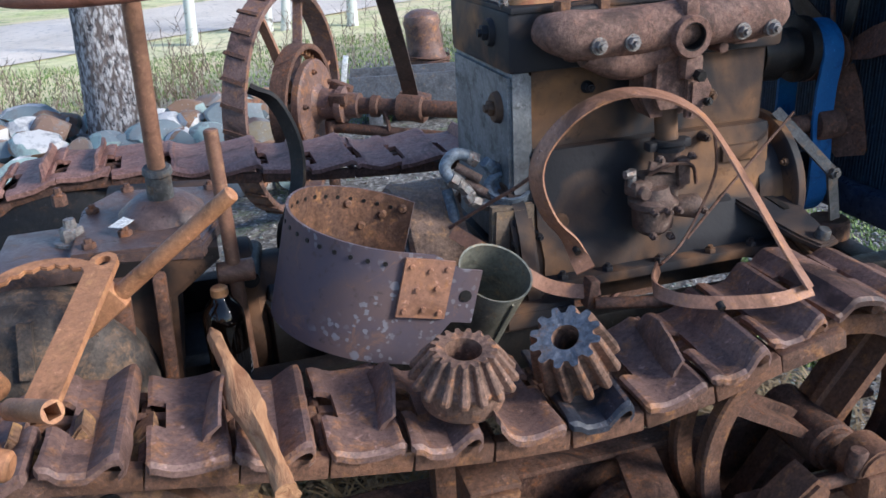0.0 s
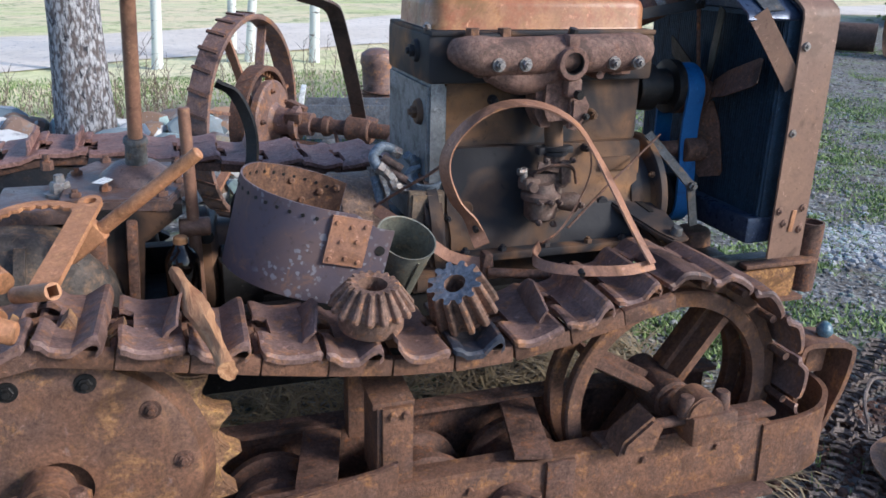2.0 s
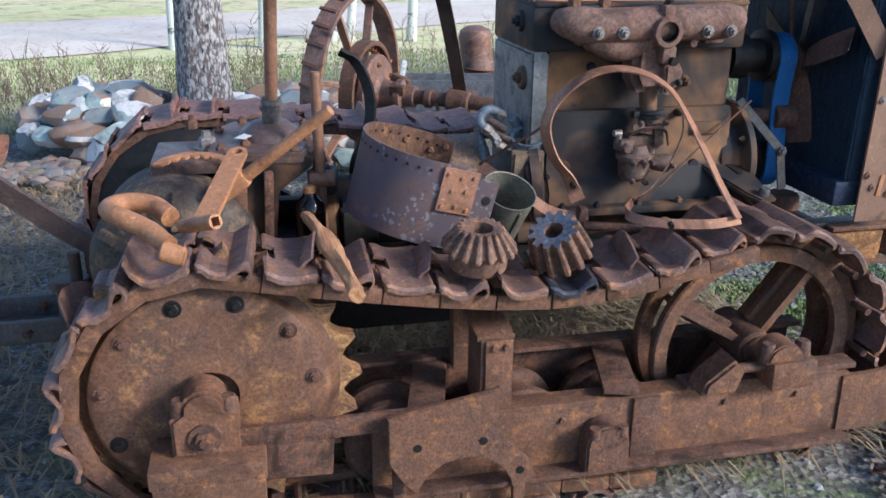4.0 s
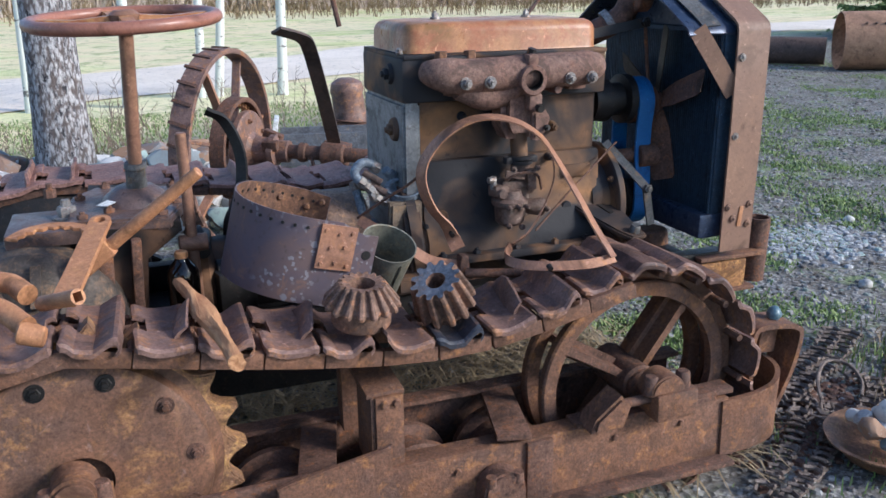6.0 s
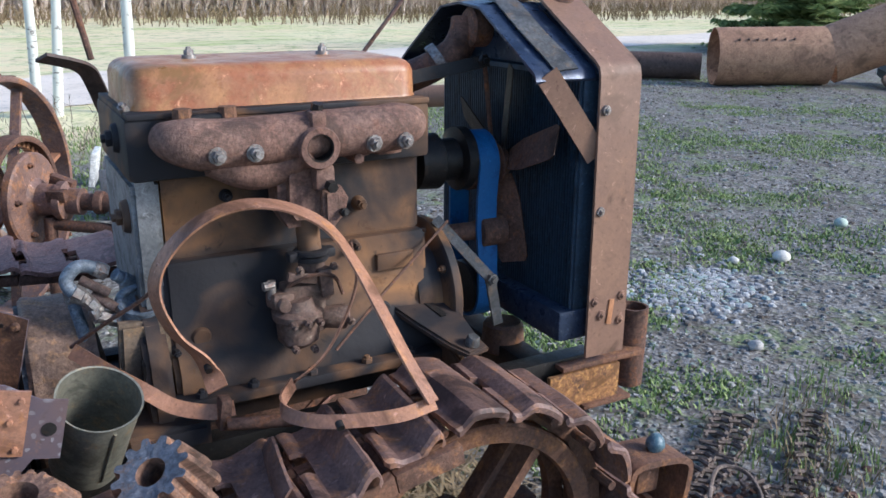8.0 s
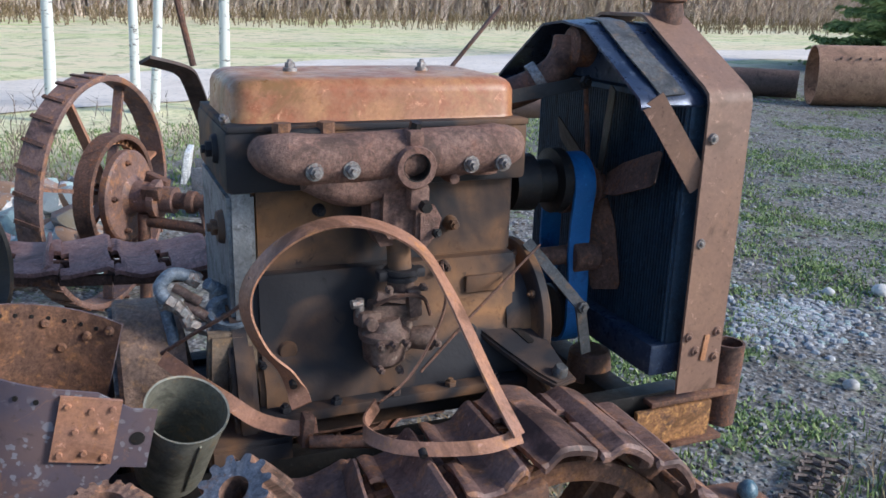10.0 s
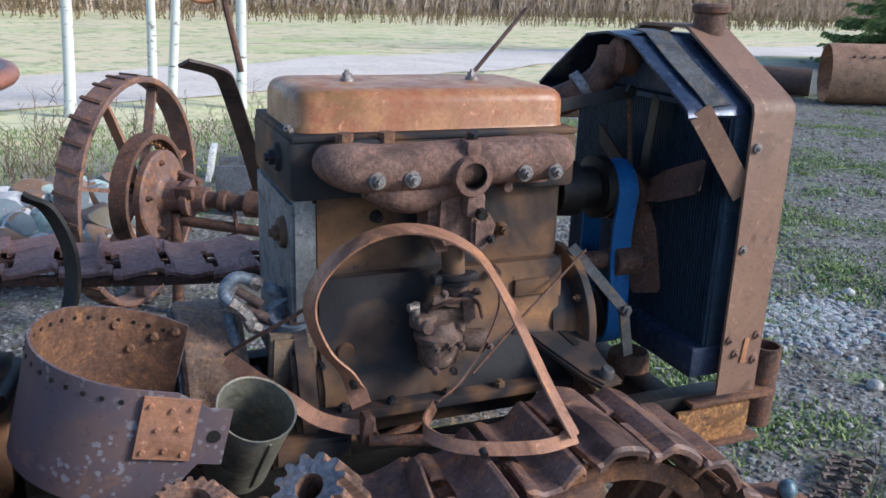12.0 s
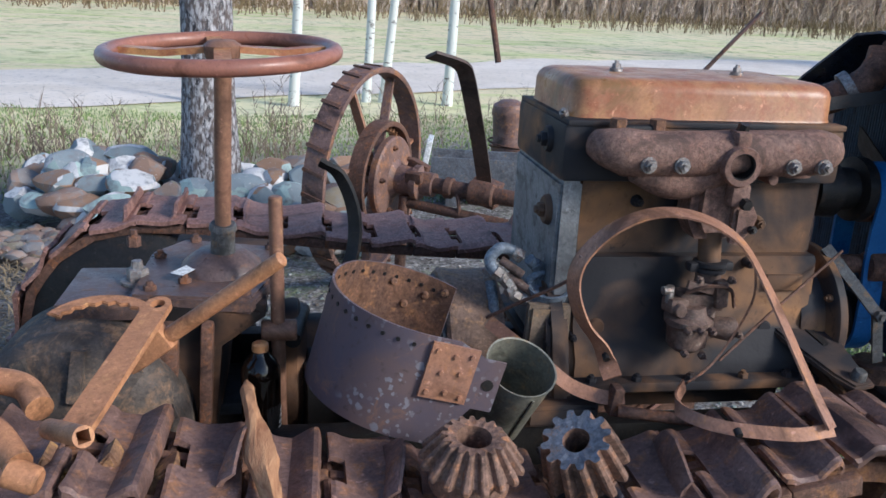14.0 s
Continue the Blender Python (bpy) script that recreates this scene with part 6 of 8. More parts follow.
part("drawbar_pin", bm, ARM_DARK, db)
bm = bmesh.new()
strip(bm, [(-0.60, 1.66, 0.28), (-0.60, 1.66, 0.52)], (0.5, 1, 0), 0.012, 0.07)
part("hitch_plate", bm, RUST_DARK, db)

# ---------------- loose things on and round the tractor ----------------
def make_drum():
    base = Vector((0.225, 1.412, 0.627))
    t = thing("brake_drum_band", base, "open purple-brown steel band with pale rust blooms, standing on the track", "metal band")
    M = Matrix.Translation(base) @ pose(0, 0, 0, 2, 14, 0)
    R, H, th = 0.172, 0.205, 0.005
    path = [(0.140, -0.170), (0.102, -0.172), (0.05, -0.1725)]
    path += [(R * math.cos(radians(a)), R * math.sin(radians(a))) for a in range(-90, -310, -5)]
    bm = bmesh.new()
    grid_o, grid_i = [], []
    for k, (x, y) in enumerate(path):
        p = Vector((x, y, 0))
        a = Vector((*path[max(k - 1, 0)], 0))
        b = Vector((*path[min(k + 1, len(path) - 1)], 0))
        n = (b - a).normalized().cross(Vector((0, 0, 1)))
        lo = 0.085 if k < 2 else 0.0
        hi = H - (0.022 if k < 2 else 0.0) - 0.02 * max(0, (k - 30) / 20)
        hs = [lo, lo + (hi - lo) * 0.5, hi - 0.02, hi]
        fl = 0.012 * max(0, 1 - k / 30)
        grid_o.append([bm.verts.new(M @ (p - n * th / 2 + n * 0.0 + Vector((0, 0, h)))) for h in hs])
        grid_i.append([bm.verts.new(M @ (p + n * th / 2 + Vector((0, 0, h)))) for h in hs])
    for g in (grid_o, grid_i):
        for a, b in zip(g, g[1:]):
            for j in range(3):
                f = bm.faces.new((a[j], b[j], b[j + 1], a[j + 1]))
                f.material_index = 0
    for a, b, c, d in zip(grid_o, grid_o[1:], grid_i, grid_i[1:]):
        bm.faces.new((a[0], b[0], d[0], c[0]))
        bm.faces.new((a[3], b[3], d[3], c[3]))
    for a, c in ((grid_o[0], grid_i[0]), (grid_o[-1], grid_i[-1])):
        bm.faces.new((*a, *reversed(c)))
    soft(bm, 0.0018, 6)
    # the face towards the middle carries bare orange rust
    cen = M @ Vector((0, 0, 0.1))
    ax = M.to_3x3() @ Vector((0, 0, 1))
    bmesh.ops.recalc_face_normals(bm, faces=bm.faces)
    for f in bm.faces:
        d = f.calc_center_median() - cen
        d -= ax * d.dot(ax)
        if f.normal.dot(d.normalized()) < -0.3:
            f.material_index = 1
    band = part("band", bm, [RUST_SHEET, RUST_INNER], t)
    # riveted patch
    bm = bmesh.new()
    pts = [M @ Vector((x, y - 0.006, 0.146)) for x, y in ((0.086, -0.172), (0.05, -0.1725), (0.0, -0.173))]
    strip(bm, pts, ax, 0.006, 0.106)
    patch = part("patch", bm, BAND_RUST, t, "orange rusted doubler riveted to the band's end")
    for u, h in ((0.012, 0.105), (0.045, 0.110), (0.074, 0.105), (0.012, 0.185), (0.045, 0.18), (0.074, 0.185), (0.028, 0.145), (0.062, 0.15)):
        bm = bmesh.new()
        p = M @ Vector((u, -0.180, h))
        cyl(bm, p, p + Vector((0, -0.006, 0)), 0.006, 0.004, 8)
        part("rivet", bm, BAND_RUST, patch)
    bm = bmesh.new()
    p = M @ Vector((0.118, -0.171, 0.135))
    cyl(bm, p + Vector((0, 0.004, 0)), p + Vector((0, -0.0045, 0)), 0.011, None, 14)
    part("hole", bm, BLACK, t)
    for k in range(22):
        a = radians(-100 - k * 9.5)
        bm = bmesh.new()
        d = M.to_3x3() @ Vector((math.cos(a), math.sin(a), 0))
        p = M @ Vector((R * math.cos(a), R * math.sin(a), H - 0.022 - 0.02 * max(0, (k - 14) / 8)))
        cyl(bm, p - d * 0.0042, p + d * 0.0042, 0.0042, None, 8)
        part("rivet_hole", bm, BLACK, band)
    for a, h in ((250, 0.15), (232, 0.16), (75, 0.15), (100, 0.165), (88, 0.12), (62, 0.17)):
        bm = bmesh.new()
        d = M.to_3x3() @ Vector((math.cos(radians(a)), math.sin(radians(a)), 0))
        p = M @ Vector((R * math.cos(radians(a)), R * math.sin(radians(a)), h))
        cyl(bm, p - d * 0.009, p - d * 0.002, 0.006, 0.010, 10)
        part("rivet", bm, RUST_INNER, band)


make_drum()


def make_can():
    base = Vector((0.421, 1.388, 0.566))
    t = thing("tin_can", base, "open grey-green zinc can, empty, dented rim", "can")
    M = Matrix.Translation(base) @ pose(0, 0, 0, 27, 11, 0)
    bm = bmesh.new()
    lathe(bm, [(0.0, 0.004), (0.058, 0.004), (0.0675, 0.174), (0.0695, 0.176), (0.0695, 0.180), (0.066, 0.179), (0.060, 0.01), (0.0, 0.01)], M, 40, wob=0.012)
    part("body", bm, CAN_GREY, t)
    bm = bmesh.new()
    vs = M @ Vector((0.02, -0.059, 0.03)), M @ Vector((0.022, -0.0645, 0.165))
    tube(bm, [vs[0], vs[1]], 0.0022, 6)
    part("seam", bm, CAN_GREY, t)


make_can()


def cone_gear(name, base, M, n, r_top, r_bot, h, hub_r, hub_h, bore, depth, mats, label):
    """A bevel pinion: n tapered teeth on a cone, with bore and hub."""
    t = thing(name, base, label, "gear", "loose gears on the track")
    W = Matrix.Translation(base) @ M
    bm = bmesh.new()
    shape = ((0.0, 0), (0.16, 0.05), (0.30, 0.85), (0.40, 1.0), (0.60, 1.0), (0.70, 0.85), (0.84, 0.05))
    levels = [(hub_h, r_bot, depth), (hub_h + h * 0.12, r_bot, depth), (hub_h + h * 0.9, r_top, depth * 0.78), (hub_h + h, r_top * 0.96, depth * 0.7)]
    rings = []
    for z, R, dp in levels:
        ring = []
        for i in range(n):
            for f, k in shape:
                a = 2 * math.pi * (i + f) / n
                r = R - dp * (1 - k)
                ring.append(bm.verts.new(W @ Vector((r * math.cos(a), r * math.sin(a), z))))
        rings.append(ring)
    N = len(rings[0])
    for a, b in zip(rings, rings[1:]):
        for i in range(N):
            bm.faces.new((a[i], a[(i + 1) % N], b[(i + 1) % N], b[i]))
    # top face down to the bore, and the under side
    zt = hub_h + h
    inner = [bm.verts.new(W @ Vector((bore * math.cos(2 * math.pi * i / N), bore * math.sin(2 * math.pi * i / N), zt - 0.003))) for i in range(N)]
    deep = [bm.verts.new(W @ Vector((bore * math.cos(2 * math.pi * i / N), bore * math.sin(2 * math.pi * i / N), 0.002))) for i in range(N)]
    low = [bm.verts.new(W @ Vector((hub_r * math.cos(2 * math.pi * i / N), hub_r * math.sin(2 * math.pi * i / N), hub_h))) for i in range(N)]
    for i in range(N):
        j = (i + 1) % N
        f = bm.faces.new((rings[-1][i], rings[-1][j], inner[j], inner[i]))
        f.material_index = 1
        for a, b in ((inner, deep), (rings[0], low), (low, deep)):
            bm.faces.new((a[i], a[j], b[j], b[i]))
    soft(bm, 0.0012, 22)
    part("toothed_body", bm, mats, t, smooth=30)
    bm = bmesh.new()
    lathe(bm, [(bore, 0.0), (hub_r * 0.97, 0.0), (hub_r, 0.004), (hub_r, hub_h + 0.004), (bore, hub_h + 0.004)], W, 40, closed=True)
    part("hub", bm, mats[0], t)


cone_gear("pinion_gear", (0.315, 1.09, 0.622), pose(0, 0, 0, 8, 0, 10), 17, 0.054, 0.086, 0.052, 0.066, 0.044, 0.029, 0.014, [GEAR_BROWN, GEAR_BROWN], "violet-brown rusted conical gear lying on the track")
cone_gear("pinion_gear", (0.530, 1.125, 0.613), pose(0, 0, 0, 20, -26, 0), 12, 0.061, 0.074, 0.088, 0.058, 0.008, 0.023, 0.019, [GEAR_BROWN, GEAR_BLUE], "tilted pinion gear with wide teeth and bluish steel face")


def make_bottle():
    base = Vector((-0.03, 1.45, 0.4665))
    t = thing("beer_bottle", base, "dark brown glass bottle with metal cap, standing in the frame", "bottle")
    bm = bmesh.new()
    lathe(bm, [(0.0, 0), (0.034, 0), (0.0375, 0.006), (0.0385, 0.186), (0.037, 0.202), (0.030, 0.217), (0.020, 0.228), (0.0155, 0.236), (0.0140, 0.245), (0.0, 0.247)], Matrix.Translation(base), 32)
    part("glass", bm, BOTTLE, t)
    bm = bmesh.new()
    lathe(bm, [(0.0155, 0.237), (0.0165, 0.241), (0.0156, 0.251), (0.012, 0.254), (0.0, 0.254)], Matrix.Translation(base), 21)
    part("crown_cap", bm, COVER_TAN, t, "tan crown cap")
    bm = bmesh.new()
    lathe(bm, [(0.0380, 0.060), (0.0382, 0.065), (0.0382, 0.128), (0.0380, 0.13)], Matrix.Translation(base), 10, False, -70, 25)
    part("paper_label", bm, BLACK, t, "black printed label with worn pale marks")
    for k in range(4):
        bm = bmesh.new()
        lathe(bm, [(0.0388, 0.075 + k * 0.012), (0.0388, 0.081 + k * 0.012)], Matrix.Translation(base), 3, False, -30 + k * 4, 6 + k * 3)
        part("print_bar", bm, WHITE_BIT, t)


make_bottle()


def make_wood():
    bm = bmesh.new()
    P = smooth_path([(-0.053, 1.385, 0.668), (-0.046, 1.31, 0.684), (-0.03, 1.20, 0.692), (-0.012, 1.08, 0.688), (0.008, 0.98, 0.674), (0.024, 0.905, 0.652)], 7)
    n = len(P)
    prev = None
    for i, p in enumerate(P):
        u = i / (n - 1)
        w = 0.005 + 0.0175 * min(1, 2.0 * u) * (1 - 0.35 * u) * (1 + 0.25 * math.sin(u * 13))
        h = 0.007 + 0.010 * min(1, 3 * u)
        ring = []
        for k in range(12):
            a = 2 * math.pi * k / 12
            g = 1 + 0.35 * noise.noise(Vector((math.cos(a) * 2, math.sin(a) * 2, i * 0.13))) + 0.22 * noise.noise(Vector((math.cos(a) * 6, math.sin(a) * 6, i * 0.4)))
            ring.append(bm.verts.new(p + Vector((math.cos(a) * w * g, 0, math.sin(a) * h * g))))
        if prev:
            for k in range(12):
                bm.faces.new((prev[k], prev[(k + 1) % 12], ring[(k + 1) % 12], ring[k]))
        else:
            bm.faces.new(ring)
        prev = ring
    bm.faces.new(prev)
    single("driftwood_shard", bm, DRIFTWOOD, "weathered orange-brown splinter of wood lying across the track", "wood")


make_wood()


def make_crank():
    """Flat bar with a hole at one end and a square socket at the other."""
    base = Vector((-0.23, 1.0, 0.74))
    t = thing("crank_bar", base, "flat orange-rusted crank bar with a square socket, leaning on the gearbox", "tool")
    A, B = Vector((-0.196, 1.345, 0.838)), Vector((-0.268, 1.055, 0.765))
    d = (B - A).normalized()
    side = Vector((1, 0.15, 0.1))
    side = (side - d * side.dot(d)).normalized()
    n = side.cross(d)
    M = Matrix.Translation(A) @ Matrix((side, d, n)).transposed().to_4x4()
    L = (B - A).length
    bm = bmesh.new()
    outer = arc(0, 0, 0.0225, 180, 360, 12)
    poly = outer + [(0.0225, L * 0.5), (0.0235, L + 0.01), (-0.0235, L + 0.01), (-0.0225, L * 0.5)]
    hole = arc(0, 0, 0.0125, 0, 360, 20)[:-1]
    # shape with a hole: two half outlines
    pts_o = [bm.verts.new(M @ Vector((x, y, -0.006))) for x, y in poly], [bm.verts.new(M @ Vector((x, y, 0.006))) for x, y in poly]
    pts_h = [bm.verts.new(M @ Vector((x, y, -0.006))) for x, y in hole], [bm.verts.new(M @ Vector((x, y, 0.006))) for x, y in hole]
    for o, h in zip(pts_o, pts_h):
        es = [bm.edges.new((o[i], o[(i + 1) % len(o)])) for i in range(len(o))] + [bm.edges.new((h[i], h[(i + 1) % len(h)])) for i in range(len(h))]
        bmesh.ops.triangle_fill(bm, edges=es, use_beauty=True)
    for a, b in (pts_o, pts_h):
        for i in range(len(a)):
            bm.faces.new((a[i], a[(i + 1) % len(a)], b[(i + 1) % len(a)], b[i]))
    part("bar", bm, RUST_BRIGHT, t)
    bm = bmesh.new()
    S = Vector((-0.236, 0.972, 0.800))
    E0 = Vector((-0.305, 1.06, 0.765))
    m, Ls = axis_matrix(E0, S)
    prof = []
    for k in range(24):
        a = 2 * math.pi * k / 24
        sq = 0.0092 / max(abs(math.cos(a)), abs(math.sin(a)))
        prof.append((a, sq))
    ro = [[bm.verts.new(m @ Vector((0.0150 * math.cos(a), 0.0150 * math.sin(a), z))) for a, _ in prof] for z in (0, Ls)]
    ri = [[bm.verts.new(m @ Vector((s * 0.95 * math.cos(a), s * 0.95 * math.sin(a), z))) for a, s in prof] for z in (Ls, Ls - 0.05)]
    for a, b in ((ro[0], ro[1]), (ro[1], ri[0]), (ri[0], ri[1])):
        for i in range(24):
            bm.faces.new((a[i], a[(i + 1) % 24], b[(i + 1) % 24], b[i]))
    f = bm.faces.new(ri[1])
    f.material_index = 1
    bm.faces.new(ro[0])
    part("socket", bm, [RUST_BRIGHT, BLACK], t)


make_crank()
bm = bmesh.new()
cyl(bm, (-0.22, 1.36, 0.75), (0.018, 1.285, 0.945), 0.0155, 0.0135, 16, 0.003)
box(bm, (-0.22, 1.355, 0.755), (0.10, 0.035, 0.05), (0, -38, -15), 0.010)
single("hand_lever", bm, RUST_BRIGHT, "orange-rusted round hand lever lying on the gearbox", "tool")
bm = bmesh.new()
P = arc(0, 0, 0.108, 32, 152, 18)
poly = P + [((0.078 + (0.007 if k % 2 else 0)) * math.cos(radians(a)), (0.078 + (0.007 if k % 2 else 0)) * math.sin(radians(a))) for k, a in enumerate(range(152, 30, -8))]
prism(bm, poly, 0, 0.008, pose(-0.300, 1.352, 0.790, 12, 0, 0), 0.002)
single("notched_quadrant", bm, RUST_BRIGHT, "orange notched quadrant plate resting against the drive casing", "metal part")
# bent clevis on the rear of the track
bm = bmesh.new()
tube(bm, smooth_path([(-0.33, 1.00, 0.745), (-0.37, 1.05, 0.765), (-0.43, 1.09, 0.785), (-0.455, 1.14, 0.785), (-0.43, 1.18, 0.785), (-0.37, 1.17, 0.778), (-0.335, 1.12, 0.765)], 7), 0.0205, 14)
cyl(bm, (-0.345, 0.995, 0.74), (-0.30, 0.985, 0.725), 0.022, 0.020, 14, 0.004)
soft(bm, 0.003, 14)
single("clevis_hook", bm, RUST_BRIGHT, "bent rusty iron clevis lying on the track", "hook")

# long brake band, sprung open, standing against the engine
bm = bmesh.new()
KEY = [(0.655, 1.36, 0.668), (0.650, 1.385, 0.690), (0.632, 1.39, 0.728), (0.592, 1.39, 0.778), (0.567, 1.39, 0.848), (0.577, 1.39, 0.905), (0.622, 1.38, 0.962), (0.682, 1.37, 0.997), (0.747, 1.36, 1.006),
       (0.812, 1.34, 0.991), (0.868, 1.32, 0.952), (0.903, 1.28, 0.886), (0.923, 1.22, 0.817), (0.942, 1.16, 0.747), (0.965, 1.108, 0.683)]
P1 = smooth_path(KEY, 5)
W1 = []
for i in range(len(P1)):
    u = i / (len(P1) - 1)
    W1.append(Vector((-0.8, 0.6, 0.05)).lerp(Vector((0.62, 0.95, 0.25)), min(1, u * 1.2)))
strip(bm, P1, W1, 0.004, 0.038)
band = thing("brake_band", (0.8, 1.2, 0.65), "long thin rusty brake band sprung into a loop against the engine", "metal band")
part("band_loop", bm, BAND_RUST, band)
bm = bmesh.new()
P2 = smooth_path([(0.970, 1.110, 0.680), (0.897, 1.112, 0.672), (0.795, 1.150, 0.668), (0.745, 1.200, 0.666), (0.737, 1.245, 0.670), (0.778, 1.302, 0.678)], 5)
strip(bm, P2, (0.15, 0.55, 0.80), 0.004, 0.024)
part("band_foot", bm, BAND_RUST, band)
bm = bmesh.new()
strip(bm, smooth_path([(0.778, 1.302, 0.678), (0.85, 1.345, 0.695), (0.905, 1.37, 0.75), (0.935, 1.37, 0.83), (0.925, 1.37, 0.91)], 5), (0.5, 0.9, -0.4), 0.004, 0.022)
part("band_tail", bm, RUST_DARK, band)
for p in ((0.644, 1.381, 0.705), (0.80, 1.13, 0.672)):
    bm = bmesh.new()
    cyl(bm, Vector(p) + Vector((0, -0.008, -0.004)), Vector(p) + Vector((0, 0.004, 0.002)), 0.007, None, 12)
    part("hole", bm, BLACK, band)
bm = bmesh.new()
strip(bm, smooth_path([(0.43, 1.50, 0.735), (0.48, 1.45, 0.705), (0.53, 1.41, 0.675), (0.58, 1.385, 0.640), (0.64, 1.36, 0.626), (0.68, 1.35, 0.630)], 6), (0.1, 0.5, 0.9), 0.005, 0.028)
single("band_end", bm, BAND_RUST, "curved rusty strap end lying between can and engine", "metal strap")
bm = bmesh.new()
tube(bm, smooth_path([(0.43, 1.52, 0.735), (0.49, 1.47, 0.79), (0.545, 1.43, 0.835), (0.57, 1.40, 0.87), (0.578, 1.395, 0.91)], 6), 0.004, 6)
single("bent_wire", bm, RUST_DARK, "thin dark bent wire by the engine", "wire")
bm = bmesh.new()
tube(bm, [(1.205, 1.50, 0.885), (1.02, 1.44, 0.765), (0.90, 1.40, 0.68)], 0.003, 6)
single("stay_wire", bm, RUST_DARK, "thin straight wire slanting across the crankcase", "wire")
bm = bmesh.new()
cyl(bm, (0.66, 1.33, 0.61), (0.86, 1.28, 0.60), 0.012, None, 10)
box(bm, (0.66, 1.35, 0.625), (0.022, 0.036, 0.060), (0, 8, 0), 0.006)
part("brake_rod", bm, RUST_DARK, tractor)

# leaning cast plate against the frame
bm = bmesh.new()
poly = [(0.085, 0.335), (0.12, 0.345), (0.30, 0.375), (0.335, 0.385), (0.335, 0.30), (0.36, 0.24), (0.41, 0.19), (0.43, 0.14), (0.40, 0.13)] + arc(0.26, 0.10, 0.115, 10, 165, 12) + [(0.12, 0.16), (0.085, 0.22)]
prism(bm, poly, 0.0, 0.016, Matrix.Translation((0, 0.945, 0)) @ XZ, 0.003)
lp = thing("slotted_plate", (0.25, 0.95, 0.02), "orange rusted cast plate with round cut-out, leaning on the frame", "metal plate")
part("plate", bm, RUST_ORANGE, lp)
bm = bmesh.new()
for x, z in ((0.15, 0.255), (0.30, 0.255), (0.39, 0.165)):
    bm = bmesh.new()
    cyl(bm, (x, 0.9435, z), (x, 0.947, z), 0.010, None, 14)
    part("bolt_hole", bm, BLACK, lp)
bm = bmesh.new()
box(bm, (0.115, 0.985, 0.09), (0.03, 0.02, 0.20), (-6, 0, 0), 0.003)
part("leg", bm, RUST_DARK, lp)
bm = bmesh.new()
box(bm, (0.40, 0.985, 0.075), (0.03, 0.02, 0.16), (-6, 0, 0), 0.003)
part("leg", bm, RUST_DARK, lp)
bm = bmesh.new()
rock(bm, (1.525, 1.145, 0.434), (0.021, 0.021, 0.022), 4, 3, 0.10)
single("glass_ball", bm, BALL_BLUE, "small clouded blue glass ball on the front bracket", "ball")

# ---------------- things on the ground near by ----------------
def make_bowl():
    base = Vector((1.835, 0.96, height(1.835, 0.96)))
    t = thing("rusty_bowl", base, "rusty round pan used as a bowl of stones", "bowl")
    bm = bmesh.new()
    lathe(bm, [(0.0, 0.004), (0.10, 0.006), (0.125, 0.014), (0.165, 0.060), (0.182, 0.066), (0.183, 0.071), (0.162, 0.067), (0.118, 0.022), (0.09, 0.016), (0.0, 0.014)], Matrix.Translation(base), 56)
    soft(bm, 0.003, 9)
    part("dish", bm, PAN_RUST, t)
    rnd = random.Random(5)
    for k in range(14):
        a, r = k * 2.4 + 0.5, 0.035 + 0.0072 * k
        s = rnd.uniform(0.030, 0.046) if k else 0.060
        z = 0.072 + s * 0.55 + (0.03 if k % 3 == 0 else 0)
        bm = bmesh.new()
        cut_rock(bm, (base.x + r * math.cos(a), base.y + r * math.sin(a), base.z + z), (s * rnd.uniform(0.9, 1.2), s * rnd.uniform(0.8, 1), s * rnd.uniform(0.65, 0.9)), k + 3, 3)
        dark = k in (4, 9)
        single("stone", bm, STONE if dark else STONE_WHITE, "field stone in the rusty bowl" if dark else "rough white quartz stone in the rusty bowl", "stone", "stones in the bowl")


make_bowl()


